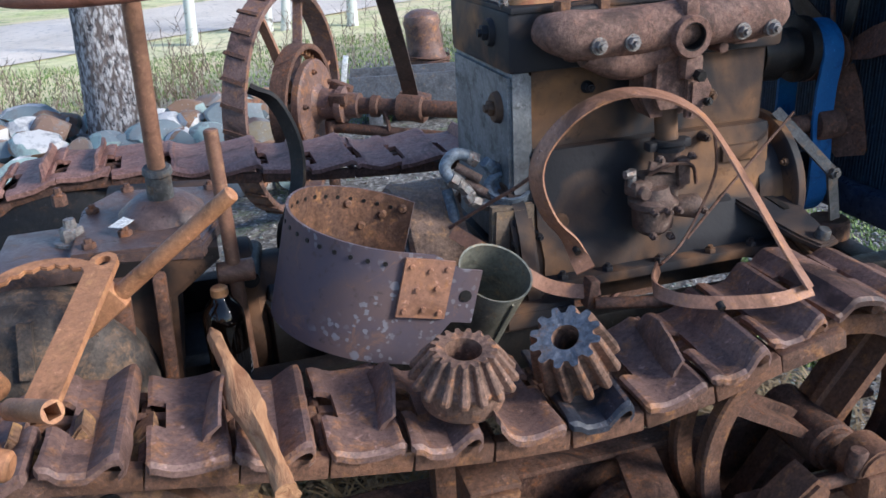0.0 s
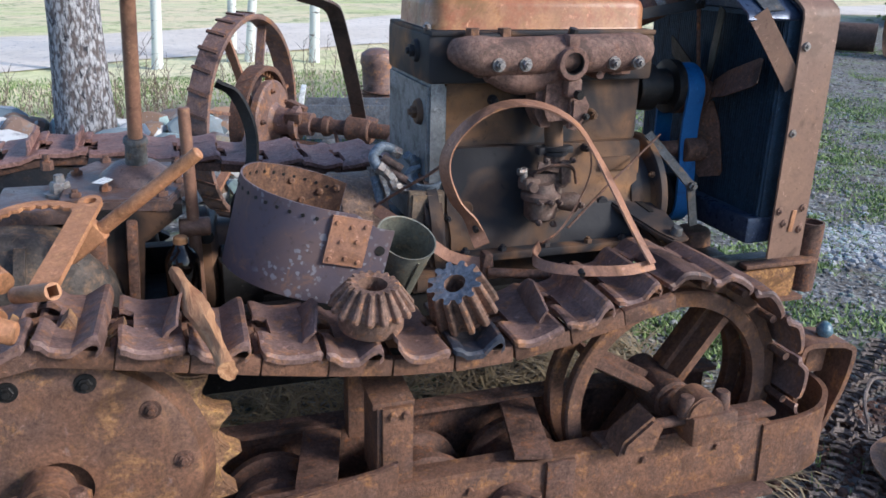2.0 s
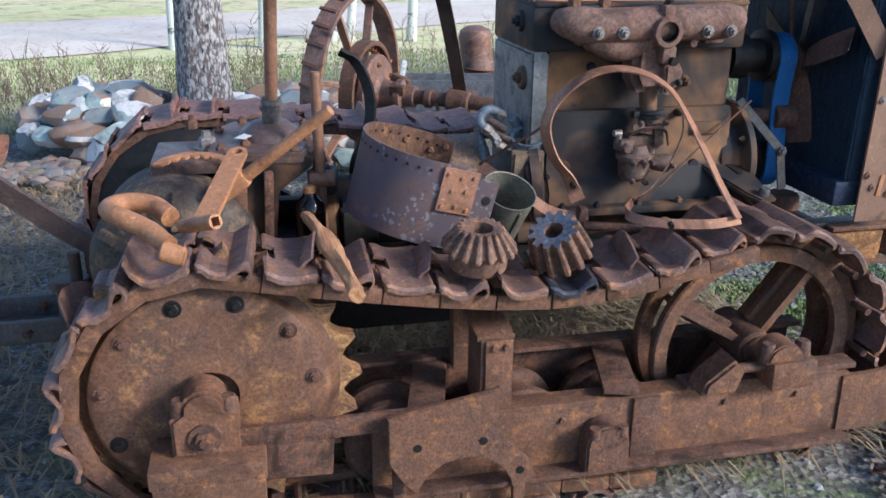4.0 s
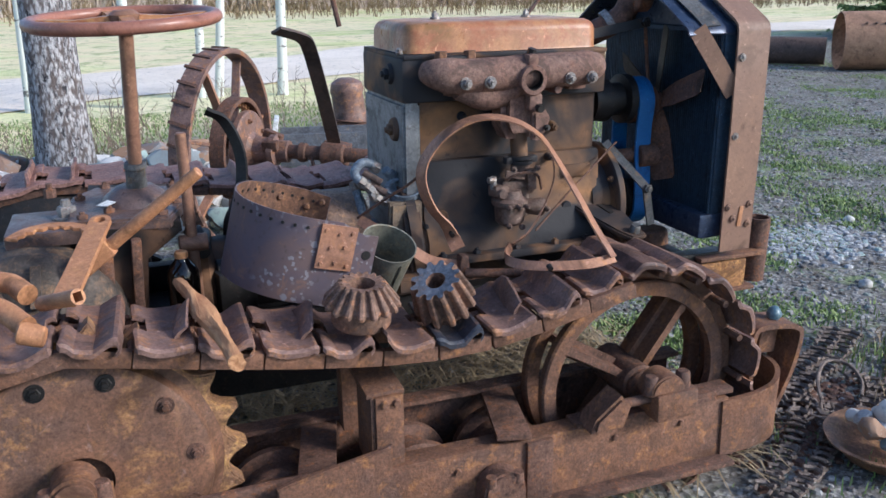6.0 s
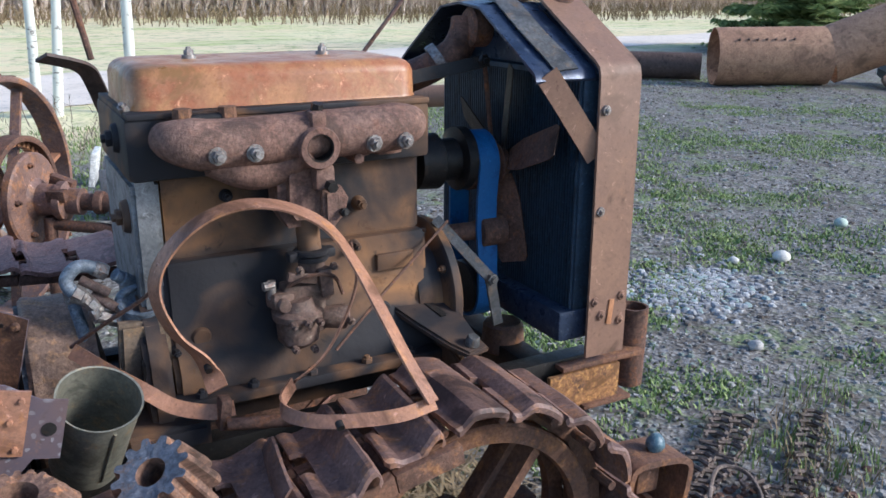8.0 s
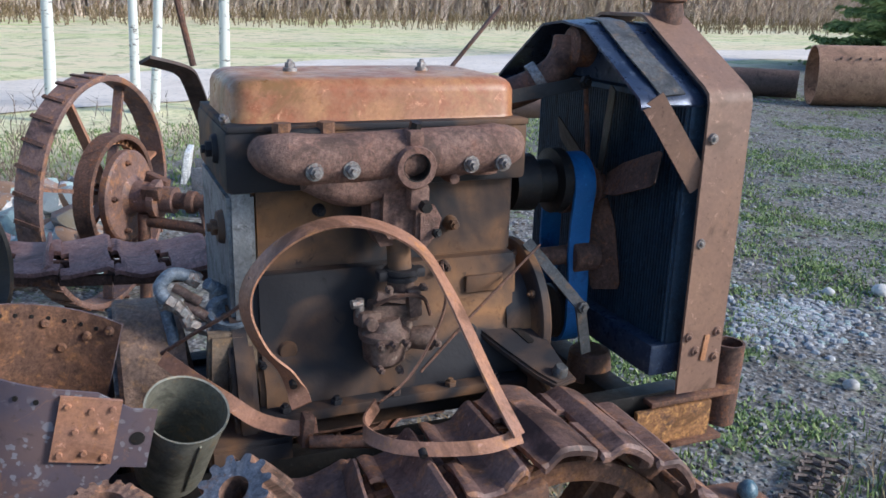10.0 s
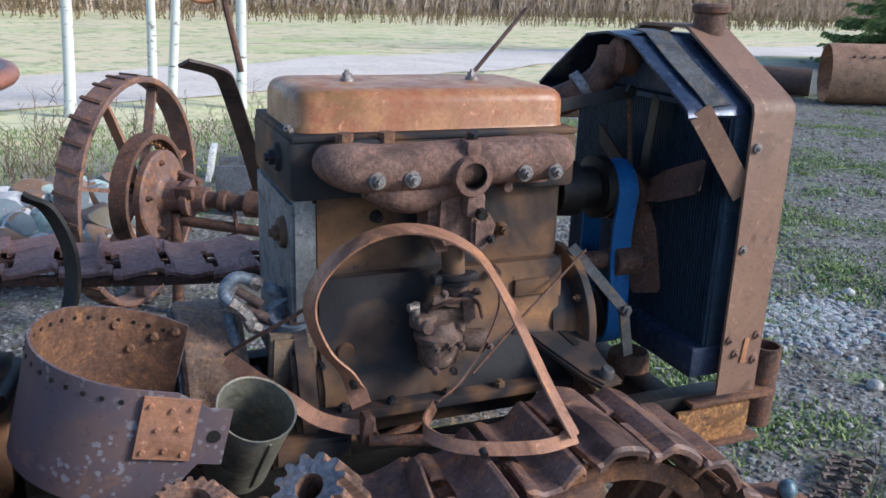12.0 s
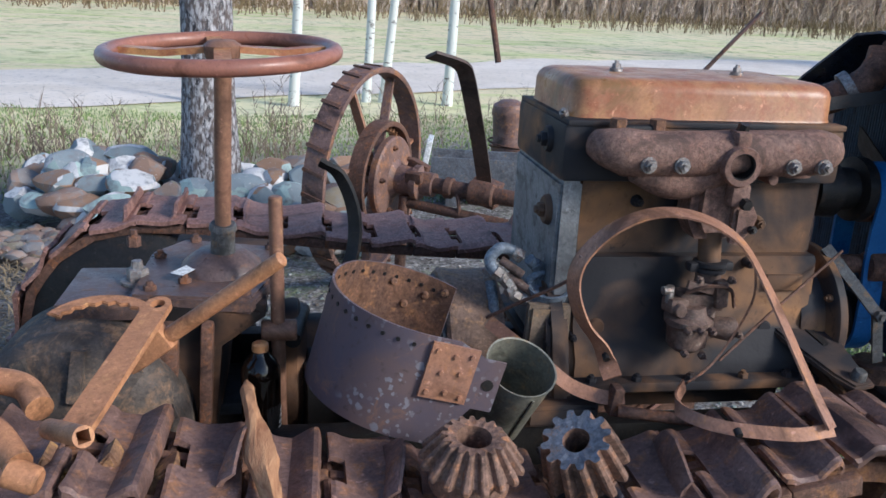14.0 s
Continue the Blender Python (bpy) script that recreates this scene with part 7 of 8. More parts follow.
def make_chains():
    """Old roller chains lying in rows on the gravel."""
    t = thing("old_chain", (2.1, 1.5, 0.0), "heap of old rusty roller chain lying on the gravel", "chain")
    rnd = random.Random(8)
    lines = [[(2.46, 1.69), (2.28, 1.58), (2.13, 1.49), (1.90, 1.38), (1.74, 1.29)],
             [(2.10, 1.40), (2.15, 1.33), (2.09, 1.25), (1.98, 1.18), (1.88, 1.12)],
             [(2.68, 1.60), (2.48, 1.47), (2.32, 1.34), (2.14, 1.25), (2.0, 1.17)],
             [(1.98, 1.44), (1.86, 1.33), (1.72, 1.20), (1.55, 1.06), (1.36, 0.94)],
             [(1.92, 1.24), (1.80, 1.16), (1.70, 1.06), (1.52, 0.94), (1.32, 0.86)],
             [(1.66, 1.30), (1.74, 1.22), (1.84, 1.20), (1.86, 1.28), (1.76, 1.34)],
             [(2.38, 1.72), (2.24, 1.62), (2.08, 1.53), (1.88, 1.44)]]
    for i, L in enumerate(lines):
        P = smooth_path([(x, y, 0) for x, y in L], 40)
        w = 0.030 if i in (0, 2, 6) else 0.022
        step = 0.046 if i in (0, 2, 6) else 0.034
        bm = bmesh.new()
        acc = 0
        for a, b in zip(P, P[1:]):
            acc += (b - a).length
            if acc < step:
                continue
            acc = 0
            d = (b - a).normalized()
            n = Vector((-d.y, d.x, 0))
            c = a + Vector((0, 0, height(a.x, a.y) + 0.020 + rnd.uniform(0, 0.014)))
            tip = rnd.uniform(-0.006, 0.012)
            # an open link: two flared side bars, a cross bar and a hook bar
            for s in (-1, 1):
                tube(bm, [c + n * s * w - d * step * 0.5 + Vector((0, 0, -tip)), c + n * s * w * 0.78 + d * step * 0.5 + Vector((0, 0, tip))], 0.0056, 5)
            tube(bm, [c - n * w * 1.25 - d * step * 0.15 + Vector((0, 0, 0.006 - tip)), c - d * step * 0.60 + Vector((0, 0, 0.004 - tip)), c + n * w * 1.25 - d * step * 0.15 + Vector((0, 0, 0.006 - tip))], 0.0072, 5)
            if rnd.random() < 0.6:
                tube(bm, [c - n * w * 0.8 + d * step * 0.4 + Vector((0, 0, tip)), c + n * w * 0.8 + d * step * 0.4 + Vector((0, 0, tip))], 0.0050, 5)
        part("chain_strand", bm, CHAIN, t, smooth=0)
    bm = bmesh.new()
    tube(bm, smooth_path([(1.86, 1.24, 0.03), (1.93, 1.34, 0.06), (2.04, 1.42, 0.075), (2.10, 1.38, 0.07), (2.08, 1.30, 0.05), (2.02, 1.24, 0.035)], 6), 0.006, 6)
    part("bent_rod", bm, CHAIN, t)


make_chains()
# drum edge at the right border
bm = bmesh.new()
m = Matrix.Translation((1.98, 0.86, 0.0)) @ pose(0, 0, 0, 0, 82, 20)
lathe(bm, [(0.14, -0.02), (0.155, -0.02), (0.155, 0.05), (0.14, 0.05)], Matrix.Translation((2.06, 0.83, 0.13)) @ pose(0, 0, 0, 70, 0, 60), 40, closed=True)
single("rusty_hoop", bm, RUST_ORANGE, "rusty iron hoop standing by the bowl of stones", "hoop")


def scatter(name, n, area, mat, label, cat, make, seed):
    bm = bmesh.new()
    rnd = random.Random(seed)
    for _ in range(n):
        make(bm, rnd, *area(rnd))
    return single(name, bm, mat, label, cat, kind="stuff", smooth=0)


def pebble(bm, rnd, x, y, s):
    z = height(x, y)
    a = rnd.uniform(0, 6.28)
    n = 6
    top = [bm.verts.new((x + s * rnd.uniform(0.45, 0.7) * math.cos(a + k * 6.283 / n), y + s * rnd.uniform(0.45, 0.7) * math.sin(a + k * 6.283 / n), z + s * rnd.uniform(0.45, 0.6))) for k in range(n)]
    low = [bm.verts.new((x + s * rnd.uniform(0.8, 1.1) * math.cos(a + k * 6.283 / n), y + s * rnd.uniform(0.8, 1.1) * math.sin(a + k * 6.283 / n), z + s * 0.05)) for k in range(n)]
    bm.faces.new(top)
    for k in range(n):
        bm.faces.new((low[k], low[(k + 1) % n], top[(k + 1) % n], top[k]))


def blade(bm, rnd, x, y, h, w=0.004, lean=0.5):
    z = height(x, y)
    a, l = rnd.uniform(0, 6.28), h * rnd.uniform(0.1, lean)
    dx, dy = math.cos(a), math.sin(a)
    px, py = -dy * w, dx * w
    v = [bm.verts.new((x - px, y - py, z)), bm.verts.new((x + px, y + py, z)), bm.verts.new((x + dx * l * 0.45 + px * 0.7, y + dy * l * 0.45 + py * 0.7, z + h * 0.6)), bm.verts.new((x + dx * l * 0.45 - px * 0.7, y + dy * l * 0.45 - py * 0.7, z + h * 0.6)), bm.verts.new((x + dx * l, y + dy * l, z + h))]
    bm.faces.new(v[:4])
    bm.faces.new((v[3], v[2], v[4]))


def straw(bm, rnd, x, y, L, w=0.003):
    z = height(x, y) + rnd.uniform(0.005, 0.05)
    a = rnd.uniform(0, 6.28)
    dx, dy = math.cos(a) * L, math.sin(a) * L
    px, py = -math.sin(a) * w, math.cos(a) * w
    e = rnd.uniform(-0.03, 0.05)
    q = [bm.verts.new(p) for p in ((x - px, y - py, z), (x + px, y + py, z), (x + dx * 0.5 + px, y + dy * 0.5 + py, z + 0.03), (x + dx * 0.5 - px, y + dy * 0.5 - py, z + 0.03), (x + dx, y + dy, max(height(x + dx, y + dy) + 0.002, z + e)))]
    bm.faces.new(q[:4])
    bm.faces.new((q[3], q[2], q[4]))


def right_yard(rnd):
    u = rnd.random() ** 1.3
    x = rnd.uniform(1.5, 1.9) + u * 9.5
    return x, rnd.uniform(0.6, 2.4 + 0.85 * x)


_clump = []


def patchy(rnd):
    """Blades in small clumps, the clumps in drifts."""
    while not _clump:
        x, y = right_yard(rnd)
        if x < 2.9 and y < 1.75:
            continue
        if noise.noise(Vector((x * 0.9 + 3, y * 1.2, 0.5))) + 0.8 * noise.noise(Vector((x * 2.6, y * 2.6, 1.5))) > 0.14:
            s = rnd.uniform(0.02, 0.065) * (1 + 0.08 * x)
            _clump.extend((x + rnd.gauss(0, s * 1.3), y + rnd.gauss(0, s)) for _ in range(rnd.randint(14, 46)))
    return _clump.pop()


def yard_pebble(r):
    x, y = right_yard(r)
    return x, y, r.uniform(0.004, 0.009) * r.choice((1, 1, 1.2, 2.0)) * (1 + 0.06 * x)


scatter("gravel", 20000, yard_pebble, PEBBLE, "loose grey gravel over the yard", "gravel", pebble, 21)


def patch_pebble(r):
    a, b = r.gauss(0, 0.155), r.gauss(0, 0.17)
    return 3.27 + 0.88 * a + 0.68 * b, 2.76 - 0.47 * a + 0.73 * b, r.uniform(0.010, 0.026)


scatter("gravel", 1000, patch_pebble, GRAVEL_PALE, "patch of coarser washed pebbles", "gravel", pebble, 22)
scatter("gravel", 3500, lambda r: (r.uniform(-2.2, 2.2), r.uniform(0.2, 5.0), r.uniform(0.004, 0.016)), PEBBLE, "loose gravel under and behind the tractor", "gravel", pebble, 23)
scatter("grass", 60000, lambda r: (*patchy(r), r.uniform(0.008, 0.024), 0.0045, 1.4), GRASS, "patches of short green grass in the yard", "grass", blade, 24)


def tufts(rnd, spots, spread):
    x, y = rnd.choice(spots)
    return x + rnd.gauss(0, spread), y + rnd.gauss(0, spread)


scatter("grass", 420, lambda r: (*tufts(r, [(1.62, 1.2), (1.72, 0.9), (2.25, 1.35), (2.4, 1.5), (2.5, 1.28), (1.95, 1.85), (1.45, 0.85), (2.0, 0.75)], 0.07), r.uniform(0.015, 0.055), 0.0028), GRASS, "taller grass tufts by the old chains", "grass", blade, 25)
scatter("scrap", 700, lambda r: (r.gauss(1.85, 0.2), r.gauss(1.24, 0.12), r.uniform(0.008, 0.022)), RUST_DARK, "dark rusty scale and dirt under the chains", "scrap", pebble, 31)
scatter("dry_grass", 260, lambda r: (*tufts(r, [(2.2, 1.2), (2.35, 1.3), (2.5, 1.42), (2.1, 1.1), (2.6, 1.6)], 0.09), r.uniform(0.03, 0.09), 0.0022, 1.2), STRAW, "pale dead stalks among the chains", "grass", blade, 29)
scatter("grass", 420, lambda r: (*tufts(r, [(2.42, 1.36), (2.5, 1.5), (2.62, 1.42), (2.75, 1.7), (2.28, 1.5), (2.9, 1.75)], 0.07), r.uniform(0.015, 0.05), 0.003), GRASS, "fresh green grass growing through the chains", "grass", blade, 30)
scatter("dry_grass", 4200, lambda r: (r.uniform(-0.1, 1.5), r.uniform(1.1, 2.2), r.uniform(0.08, 0.26)), STRAW, "matted dry grass stalks under the tractor", "grass", straw, 26)
scatter("dry_grass", 5200, lambda r: (r.uniform(-2.2, -0.45), r.uniform(0.9, 4.2), r.uniform(0.05, 0.16)), STRAW, "dry grass and leaf litter behind the tractor", "grass", straw, 27)
scatter("grass", 26000, lambda r: (r.uniform(-4.5, 5.5), r.uniform(5.3, 9.2), r.uniform(0.012, 0.04), 0.006), GRASS, "green grass verge between stones and road", "grass", blade, 28)
for x, y, s in ((3.98, 2.86, 0.045), (3.72, 2.95, 0.030), (4.9, 3.2, 0.04), (2.95, 2.1, 0.03)):
    bm = bmesh.new()
    rock(bm, (x, y, height(x, y) + s * 0.5), (s * 1.1, s, s * 0.8), x * 3, 2, 0.15)
    single("stone", bm, STONE_WHITE, "single pale rounded stone on the gravel", "stone")

# ---------------- rock border round the tree ----------------
rnd = random.Random(33)
spots = []
for row, (y0, z0, n, smin, smax) in enumerate(((4.20, 0.04, 15, 0.08, 0.13), (4.32, 0.13, 16, 0.08, 0.13), (4.45, 0.22, 16, 0.075, 0.125), (4.60, 0.28, 16, 0.07, 0.12), (4.76, 0.30, 14, 0.07, 0.12), (4.92, 0.24, 12, 0.08, 0.12), (5.10, 0.12, 10, 0.09, 0.13))):
    for k in range(n):
        u = (k + 0.5 * (row % 2) + rnd.uniform(-0.25, 0.25)) / n
        x = -1.52 + 2.02 * u
        s = rnd.uniform(smin, smax)
        edge = min(1.0, 0.55 + 3.2 * min(u, 1.04 - u))
        y = y0 + 0.02 + 0.42 * (1 - u) ** 3 + 0.04 * math.sin(u * 11 + row) + rnd.uniform(-0.05, 0.05)
        if math.hypot(x + 0.46, y - 4.80) > 0.17 + s * 0.7 and (row or u > 0.2):
            spots.append((x, y, s, z0 * edge + 0.02 * rnd.random()))
for k, (x, y, s, z) in enumerate(spots):
    bm = bmesh.new()
    cut_rock(bm, (x, y, height(x, y) + z + s * 0.35), (s * rnd.uniform(0.95, 1.35), s * rnd.uniform(0.8, 1.1), s * rnd.uniform(0.66, 0.95)), k + 7)
    pale = k % 7 != 0
    single("border_stone", bm, STONE if pale else RIVER, "blue-grey and white field stone in a rough border" if pale else "brown field stone in a rough border", "stone", "stones of the border", smooth=18)
bm = bmesh.new()
for k in range(330):
    x, y = rnd.gauss(-1.34, 0.30), rnd.gauss(4.22, 0.13)
    s = rnd.uniform(0.022, 0.052)
    rock(bm, (x, y, height(x, y) + s * 0.4 + 0.05 * rnd.random() ** 2), (s * 1.25, s, s * 0.75), k * 0.9, 1, 0.2)
single("river_stones", bm, RIVER, "heap of small brown river stones", "stone", kind="stuff")


# ---------------- trees ----------------
def make_conifer():
    base = Vector((-0.46, 4.80, 0))
    t = thing("conifer_tree", base, "tall conifer trunk with pale flaking bark rising from stones", "tree")
    bm = bmesh.new()
    rows = []
    for i in range(60):
        z = i * 0.11 - 0.05
        r = 0.145 - 0.006 * z + 0.07 * math.exp(-z * 3)
        ring = []
        for k in range(28):
            a = 2 * math.pi * k / 28
            g = 1 + 0.06 * noise.noise(Vector((math.cos(a) * 2.5, math.sin(a) * 2.5, z * 1.6))) + 0.05 * noise.noise(Vector((math.cos(a) * 9, math.sin(a) * 9, z * 5)))
            ring.append(bm.verts.new((base.x + 0.004 * z + r * g * math.cos(a), base.y + r * g * math.sin(a), z)))
        rows.append(ring)
    for a, b in zip(rows, rows[1:]):
        for k in range(28):
            bm.faces.new((a[k], a[(k + 1) % 28], b[(k + 1) % 28], b[k]))
    bm.faces.new(rows[-1])
    part("trunk", bm, BARK, t)
    bm = bmesh.new()
    tube(bm, smooth_path([(base.x, base.y, 3.3), (-0.25, 4.3, 3.15), (0.1, 3.6, 2.98), (0.62, 2.6, 2.75), (0.95, 2.0, 2.6)], 6), 0.04, 8)
    part("limb", bm, BARK, t)


make_conifer()


def aspen(x, y, r, lean, label="slender pale aspen trunk by the road"):
    t = thing("aspen_tree", (x, y, 0), label, "tree", "aspens by the road")
    bm = bmesh.new()
    P = [(x + lean * z + 0.02 * math.sin(z * 1.1 + x), y, z - 0.1) for z in [0.3 * k for k in range(20)]]
    tube(bm, P, r, 14, [r * (1.15 if k == 0 else 1 - 0.025 * k) for k in range(20)])
    part("trunk", bm, ASPEN, t)


for x, y, r, l in ((-1.05, 9.9, 0.055, 0.01), (-0.04, 9.8, 0.062, 0.035), (0.80, 10.1, 0.055, 0.04), (0.99, 10.1, 0.055, 0.10), (1.78, 10.1, 0.065, 0.05)):
    aspen(x, y, r, l)


def make_spruce(x, y, h, R):
    t = thing("spruce_tree", (x, y, 0), "dense green spruce with branches down to the ground", "tree")
    bm = bmesh.new()
    cyl(bm, (x, y, -0.05), (x, y, h), 0.14, 0.02, 10)
    part("trunk", bm, BARK, t)
    rnd = random.Random(3)
    bm = bmesh.new()
    for k in range(330):
        z = h * (rnd.random() ** 1.4) * 0.97 + 0.15
        a = rnd.uniform(0, 6.283)
        L = R * (1 - z / (h * 1.05)) * rnd.uniform(0.75, 1.08)
        d = Vector((math.cos(a), math.sin(a), 0))
        n = max(5, int(L * 16))
        for j in range(n):
            u = (j + rnd.random()) / n
            p = Vector((x, y, z)) + d * L * u + Vector((0, 0, -0.28 * L * u + 0.22 * L * u * u))
            for s in (-1, 1):
                sd = Vector((-d.y * s, d.x * s, 0))
                ll = (0.30 * (1 - u) + 0.13) * rnd.uniform(0.7, 1.2)
                tip = p + sd * ll + d * ll * 0.5 + Vector((0, 0, rnd.uniform(-0.12, 0.03)))
                w = d * 0.035 + Vector((0, 0, 0.02))
                bm.faces.new([bm.verts.new(q) for q in (p - w, p + w, tip + w * 0.3, tip - w * 0.3)])
                bm.faces.new([bm.verts.new(q) for q in (p + Vector((0, 0, 0.04)), p - Vector((0, 0, 0.05)), tip - Vector((0, 0, 0.03)))])
    part("crown", bm, NEEDLE, t, smooth=0)


make_spruce(18.2, 14.6, 7.5, 2.5)


# shrubs of bare twigs
def twigs(name, n, area, hmin, hmax, mat, label, seed, w):
    rnd = random.Random(seed)
    bm = bmesh.new()
    for _ in range(n):
        x, y = area(rnd)
        h = rnd.uniform(hmin, hmax)
        z = height(x, y) - 0.02
        top = Vector((x + rnd.gauss(0, h * 0.22), y + rnd.gauss(0, h * 0.22), z + h))
        b0 = Vector((x, y, z))
        mid = b0.lerp(top, 0.5) + Vector((rnd.gauss(0, h * 0.05), rnd.gauss(0, h * 0.05), 0))
        for p, q in ((b0, mid), (mid, top), *[(b0.lerp(top, f), b0.lerp(top, f) + Vector((rnd.gauss(0, h * 0.16), rnd.gauss(0, h * 0.16), h * rnd.uniform(0.1, 0.3)))) for f in (0.3, 0.45, 0.55, 0.65, 0.75, 0.85)]):
            s = Vector((1, 0.3, 0)).normalized() * w
            s2 = Vector((-0.3, 1, 0)).normalized() * w
            vs = [bm.verts.new(p - s), bm.verts.new(p + s), bm.verts.new(q)]
            bm.faces.new(vs)
            bm.faces.new([bm.verts.new(p - s2), bm.verts.new(p + s2), bm.verts.new(q)])
    return single(name, bm, mat, label, "shrub", kind="stuff", smooth=0)


twigs("bare_shrub", 260, lambda r: (r.uniform(-3.4, 0.2), r.uniform(5.5, 7.2)), 0.15, 0.48, TWIG, "bare brown twigs of low shrubs by the tree", 41, 0.004)
twigs("bare_shrub", 90, lambda r: (r.uniform(-0.4, 2.6), r.uniform(6.6, 9.3)), 0.15, 0.5, TWIG, "thin bare twigs in the verge", 42, 0.004)


def far_band(rnd):
    x = rnd.uniform(-45, 75)
    return x, 41 + 0.12 * x + rnd.random() ** 1.5 * 14


twigs("brush", 11000, far_band, 1.2, 4.6, BRUSH, "dense bare brush and deadfall along the far edge of the meadow", 43, 0.05)
twigs("dry_grass", 2600, lambda r: (r.uniform(-40, 60), 34 + 0.12 * 10 + r.uniform(-3, 6)), 0.3, 0.8, STRAW, "tall straw-coloured grass before the brush", 44, 0.03)
# far wood behind the brush
bm = bmesh.new()
for i in range(90):
    a0 = radians(-70 + i * 2.4)
    x, y = 140 * math.sin(a0) + 10, 30 + 100 * math.cos(a0) * (1 if abs(a0) < 1.5 else 1)
    h = 11 + 4 * noise.noise(Vector((i * 0.37, 0, 0))) + 2.5 * noise.noise(Vector((i * 1.9, 4, 0)))
    cyl(bm, (x, y, -0.5), (x, y, h), 4.2, 1.4, 7)
soft(bm, 1.6, 0.35)
single("backdrop", bm, worn("far_wood", (0.22, 0.185, 0.15), (0.27, 0.225, 0.185), (0.16, 0.15, 0.11), 0.3, 0.6, 0.3, 0.95), "dark far wood behind the meadow", "woods", kind="structure")

# ---------------- old implement behind the tractor ----------------
WC = Vector((0.357, 3.824, 0.530))
AX = Vector((0.849, -0.528, -0.03)).normalized()
impl = thing("horse_drawn_mower", (WC.x, WC.y, 0), "rusty horse-drawn mower with one cleated iron wheel", "farm implement")
UP = Vector((0, 0, 1))
SIDE = UP.cross(AX).normalized()


def on_axis(s, r=0.0, a=0.0):
    return WC + AX * s + (SIDE * math.cos(a) + UP * math.sin(a)) * r


MA, _ = axis_matrix(WC - AX * 0.055, WC + AX)
bm = bmesh.new()
lathe(bm, [(0.488, 0), (0.500, 0.004), (0.500, 0.106), (0.488, 0.11), (0.476, 0.106), (0.480, 0.055), (0.476, 0.004)], MA, 72, closed=True)
bw = part("bull_wheel", bm, RUST_SHOE, impl, "cleated rusty iron wheel with spokes")
for k in range(30):
    a = 2 * math.pi * k / 30
    bm = bmesh.new()
    p, q = on_axis(-0.05, 0.503, a), on_axis(0.05, 0.503, a + 0.05)
    d = (SIDE * math.cos(a) + UP * math.sin(a))
    strip(bm, [p, q], d, 0.016, 0.009)
    part("cleat", bm, RUST_DARK, bw)
for k in range(7):
    a = 2 * math.pi * k / 7 + 0.20
    bm = bmesh.new()
    strip(bm, [on_axis(0.03, 0.05, a), on_axis(0.02, 0.27, a), on_axis(0.0, 0.480, a)], AX, 0.016, 0.042)
    part("wheel_spoke", bm, RUST_SHOE if k % 2 else BAND_RUST, bw)
bm = bmesh.new()
lathe(bm, [(0.250, 0.085), (0.262, 0.089), (0.262, 0.165), (0.250, 0.169), (0.238, 0.165), (0.238, 0.089)], MA, 48, closed=True)
ig = part("gear_ring", bm, RUST_DARK, impl, "toothed rust-brown gear ring")
bm = bmesh.new()
for k in range(40):
    a = 2 * math.pi * k / 40
    d = SIDE * math.cos(a) + UP * math.sin(a)
    strip(bm, [on_axis(0.045, 0.230, a), on_axis(0.085, 0.230, a)], d, 0.018, 0.028)
part("inner_teeth", bm, RUST_BRIGHT, ig, "orange worn inner gear teeth")
for k in range(3):
    a = 2 * math.pi * k / 3 + 0.6
    bm = bmesh.new()
    strip(bm, [on_axis(0.06, 0.06, a), on_axis(0.07, 0.15, a), on_axis(0.07, 0.242, a)], AX, 0.014, 0.035)
    part("ring_spoke", bm, RUST_DARK, ig)
bm = bmesh.new()
lathe(bm, [(0.0, 0.03), (0.06, 0.03), (0.06, 0.150), (0.186, 0.155), (0.196, 0.162), (0.196, 0.190), (0.188, 0.198), (0.090, 0.205), (0.070, 0.225), (0.066, 0.30), (0.082, 0.305), (0.082, 0.335), (0.056, 0.345), (0.056, 0.40), (0.0, 0.405)], MA, 40)
case_ = part("gear_case", bm, RUST_SHOE, impl, "round brown gear case")
bm = bmesh.new()
box(bm, on_axis(0.25, 0.075, 1.1), (0.10, 0.05, 0.05), (0, 20, -32), 0.010)
box(bm, on_axis(0.27, 0.070, 2.6), (0.08, 0.04, 0.05), (10, 0, -32), 0.008)
part("hub_lug", bm, RUST_DARK, case_)
bm = bmesh.new()
cyl(bm, on_axis(0.30), on_axis(1.55), 0.036, 0.036, 18)
cyl(bm, on_axis(0.20, 0.10, -1.9), on_axis(1.5, 0.14, -1.9), 0.024, None, 12)
cyl(bm, on_axis(0.52), on_axis(0.64), 0.058, 0.054, 18, 0.008)
cyl(bm, on_axis(0.40), on_axis(0.44), 0.050, 0.048, 18, 0.006)
part("axle", bm, RUST_DARK, impl)
bm = bmesh.new()
tube(bm, smooth_path([on_axis(0.40, 0.05, 0.4), on_axis(0.44, 0.02, 0.4) + Vector((0, -0.05, -0.02)), on_axis(0.46) + Vector((0, -0.06, -0.11)), on_axis(0.43) + Vector((0, -0.03, -0.15))], 5), 0.009, 8)
part("hook", bm, RUST_DARK, impl)
for k in range(5):
    a = k * 1.257 + 0.5
    bm = bmesh.new()
    hexnut(bm, on_axis(0.145, 0.150, a), AX, 0.013, 0.016)
    part("case_bolt", bm, RUST_DARK, case_)
bm = bmesh.new()
ARM = smooth_path([(0.885, 3.60, 0.45), (0.865, 3.565, 0.56), (0.81, 3.46, 0.74), (0.745, 3.34, 0.93), (0.700, 3.27, 1.055), (0.672, 3.235, 1.095), (0.620, 3.195, 1.118), (0.535, 3.146, 1.142)], 6)
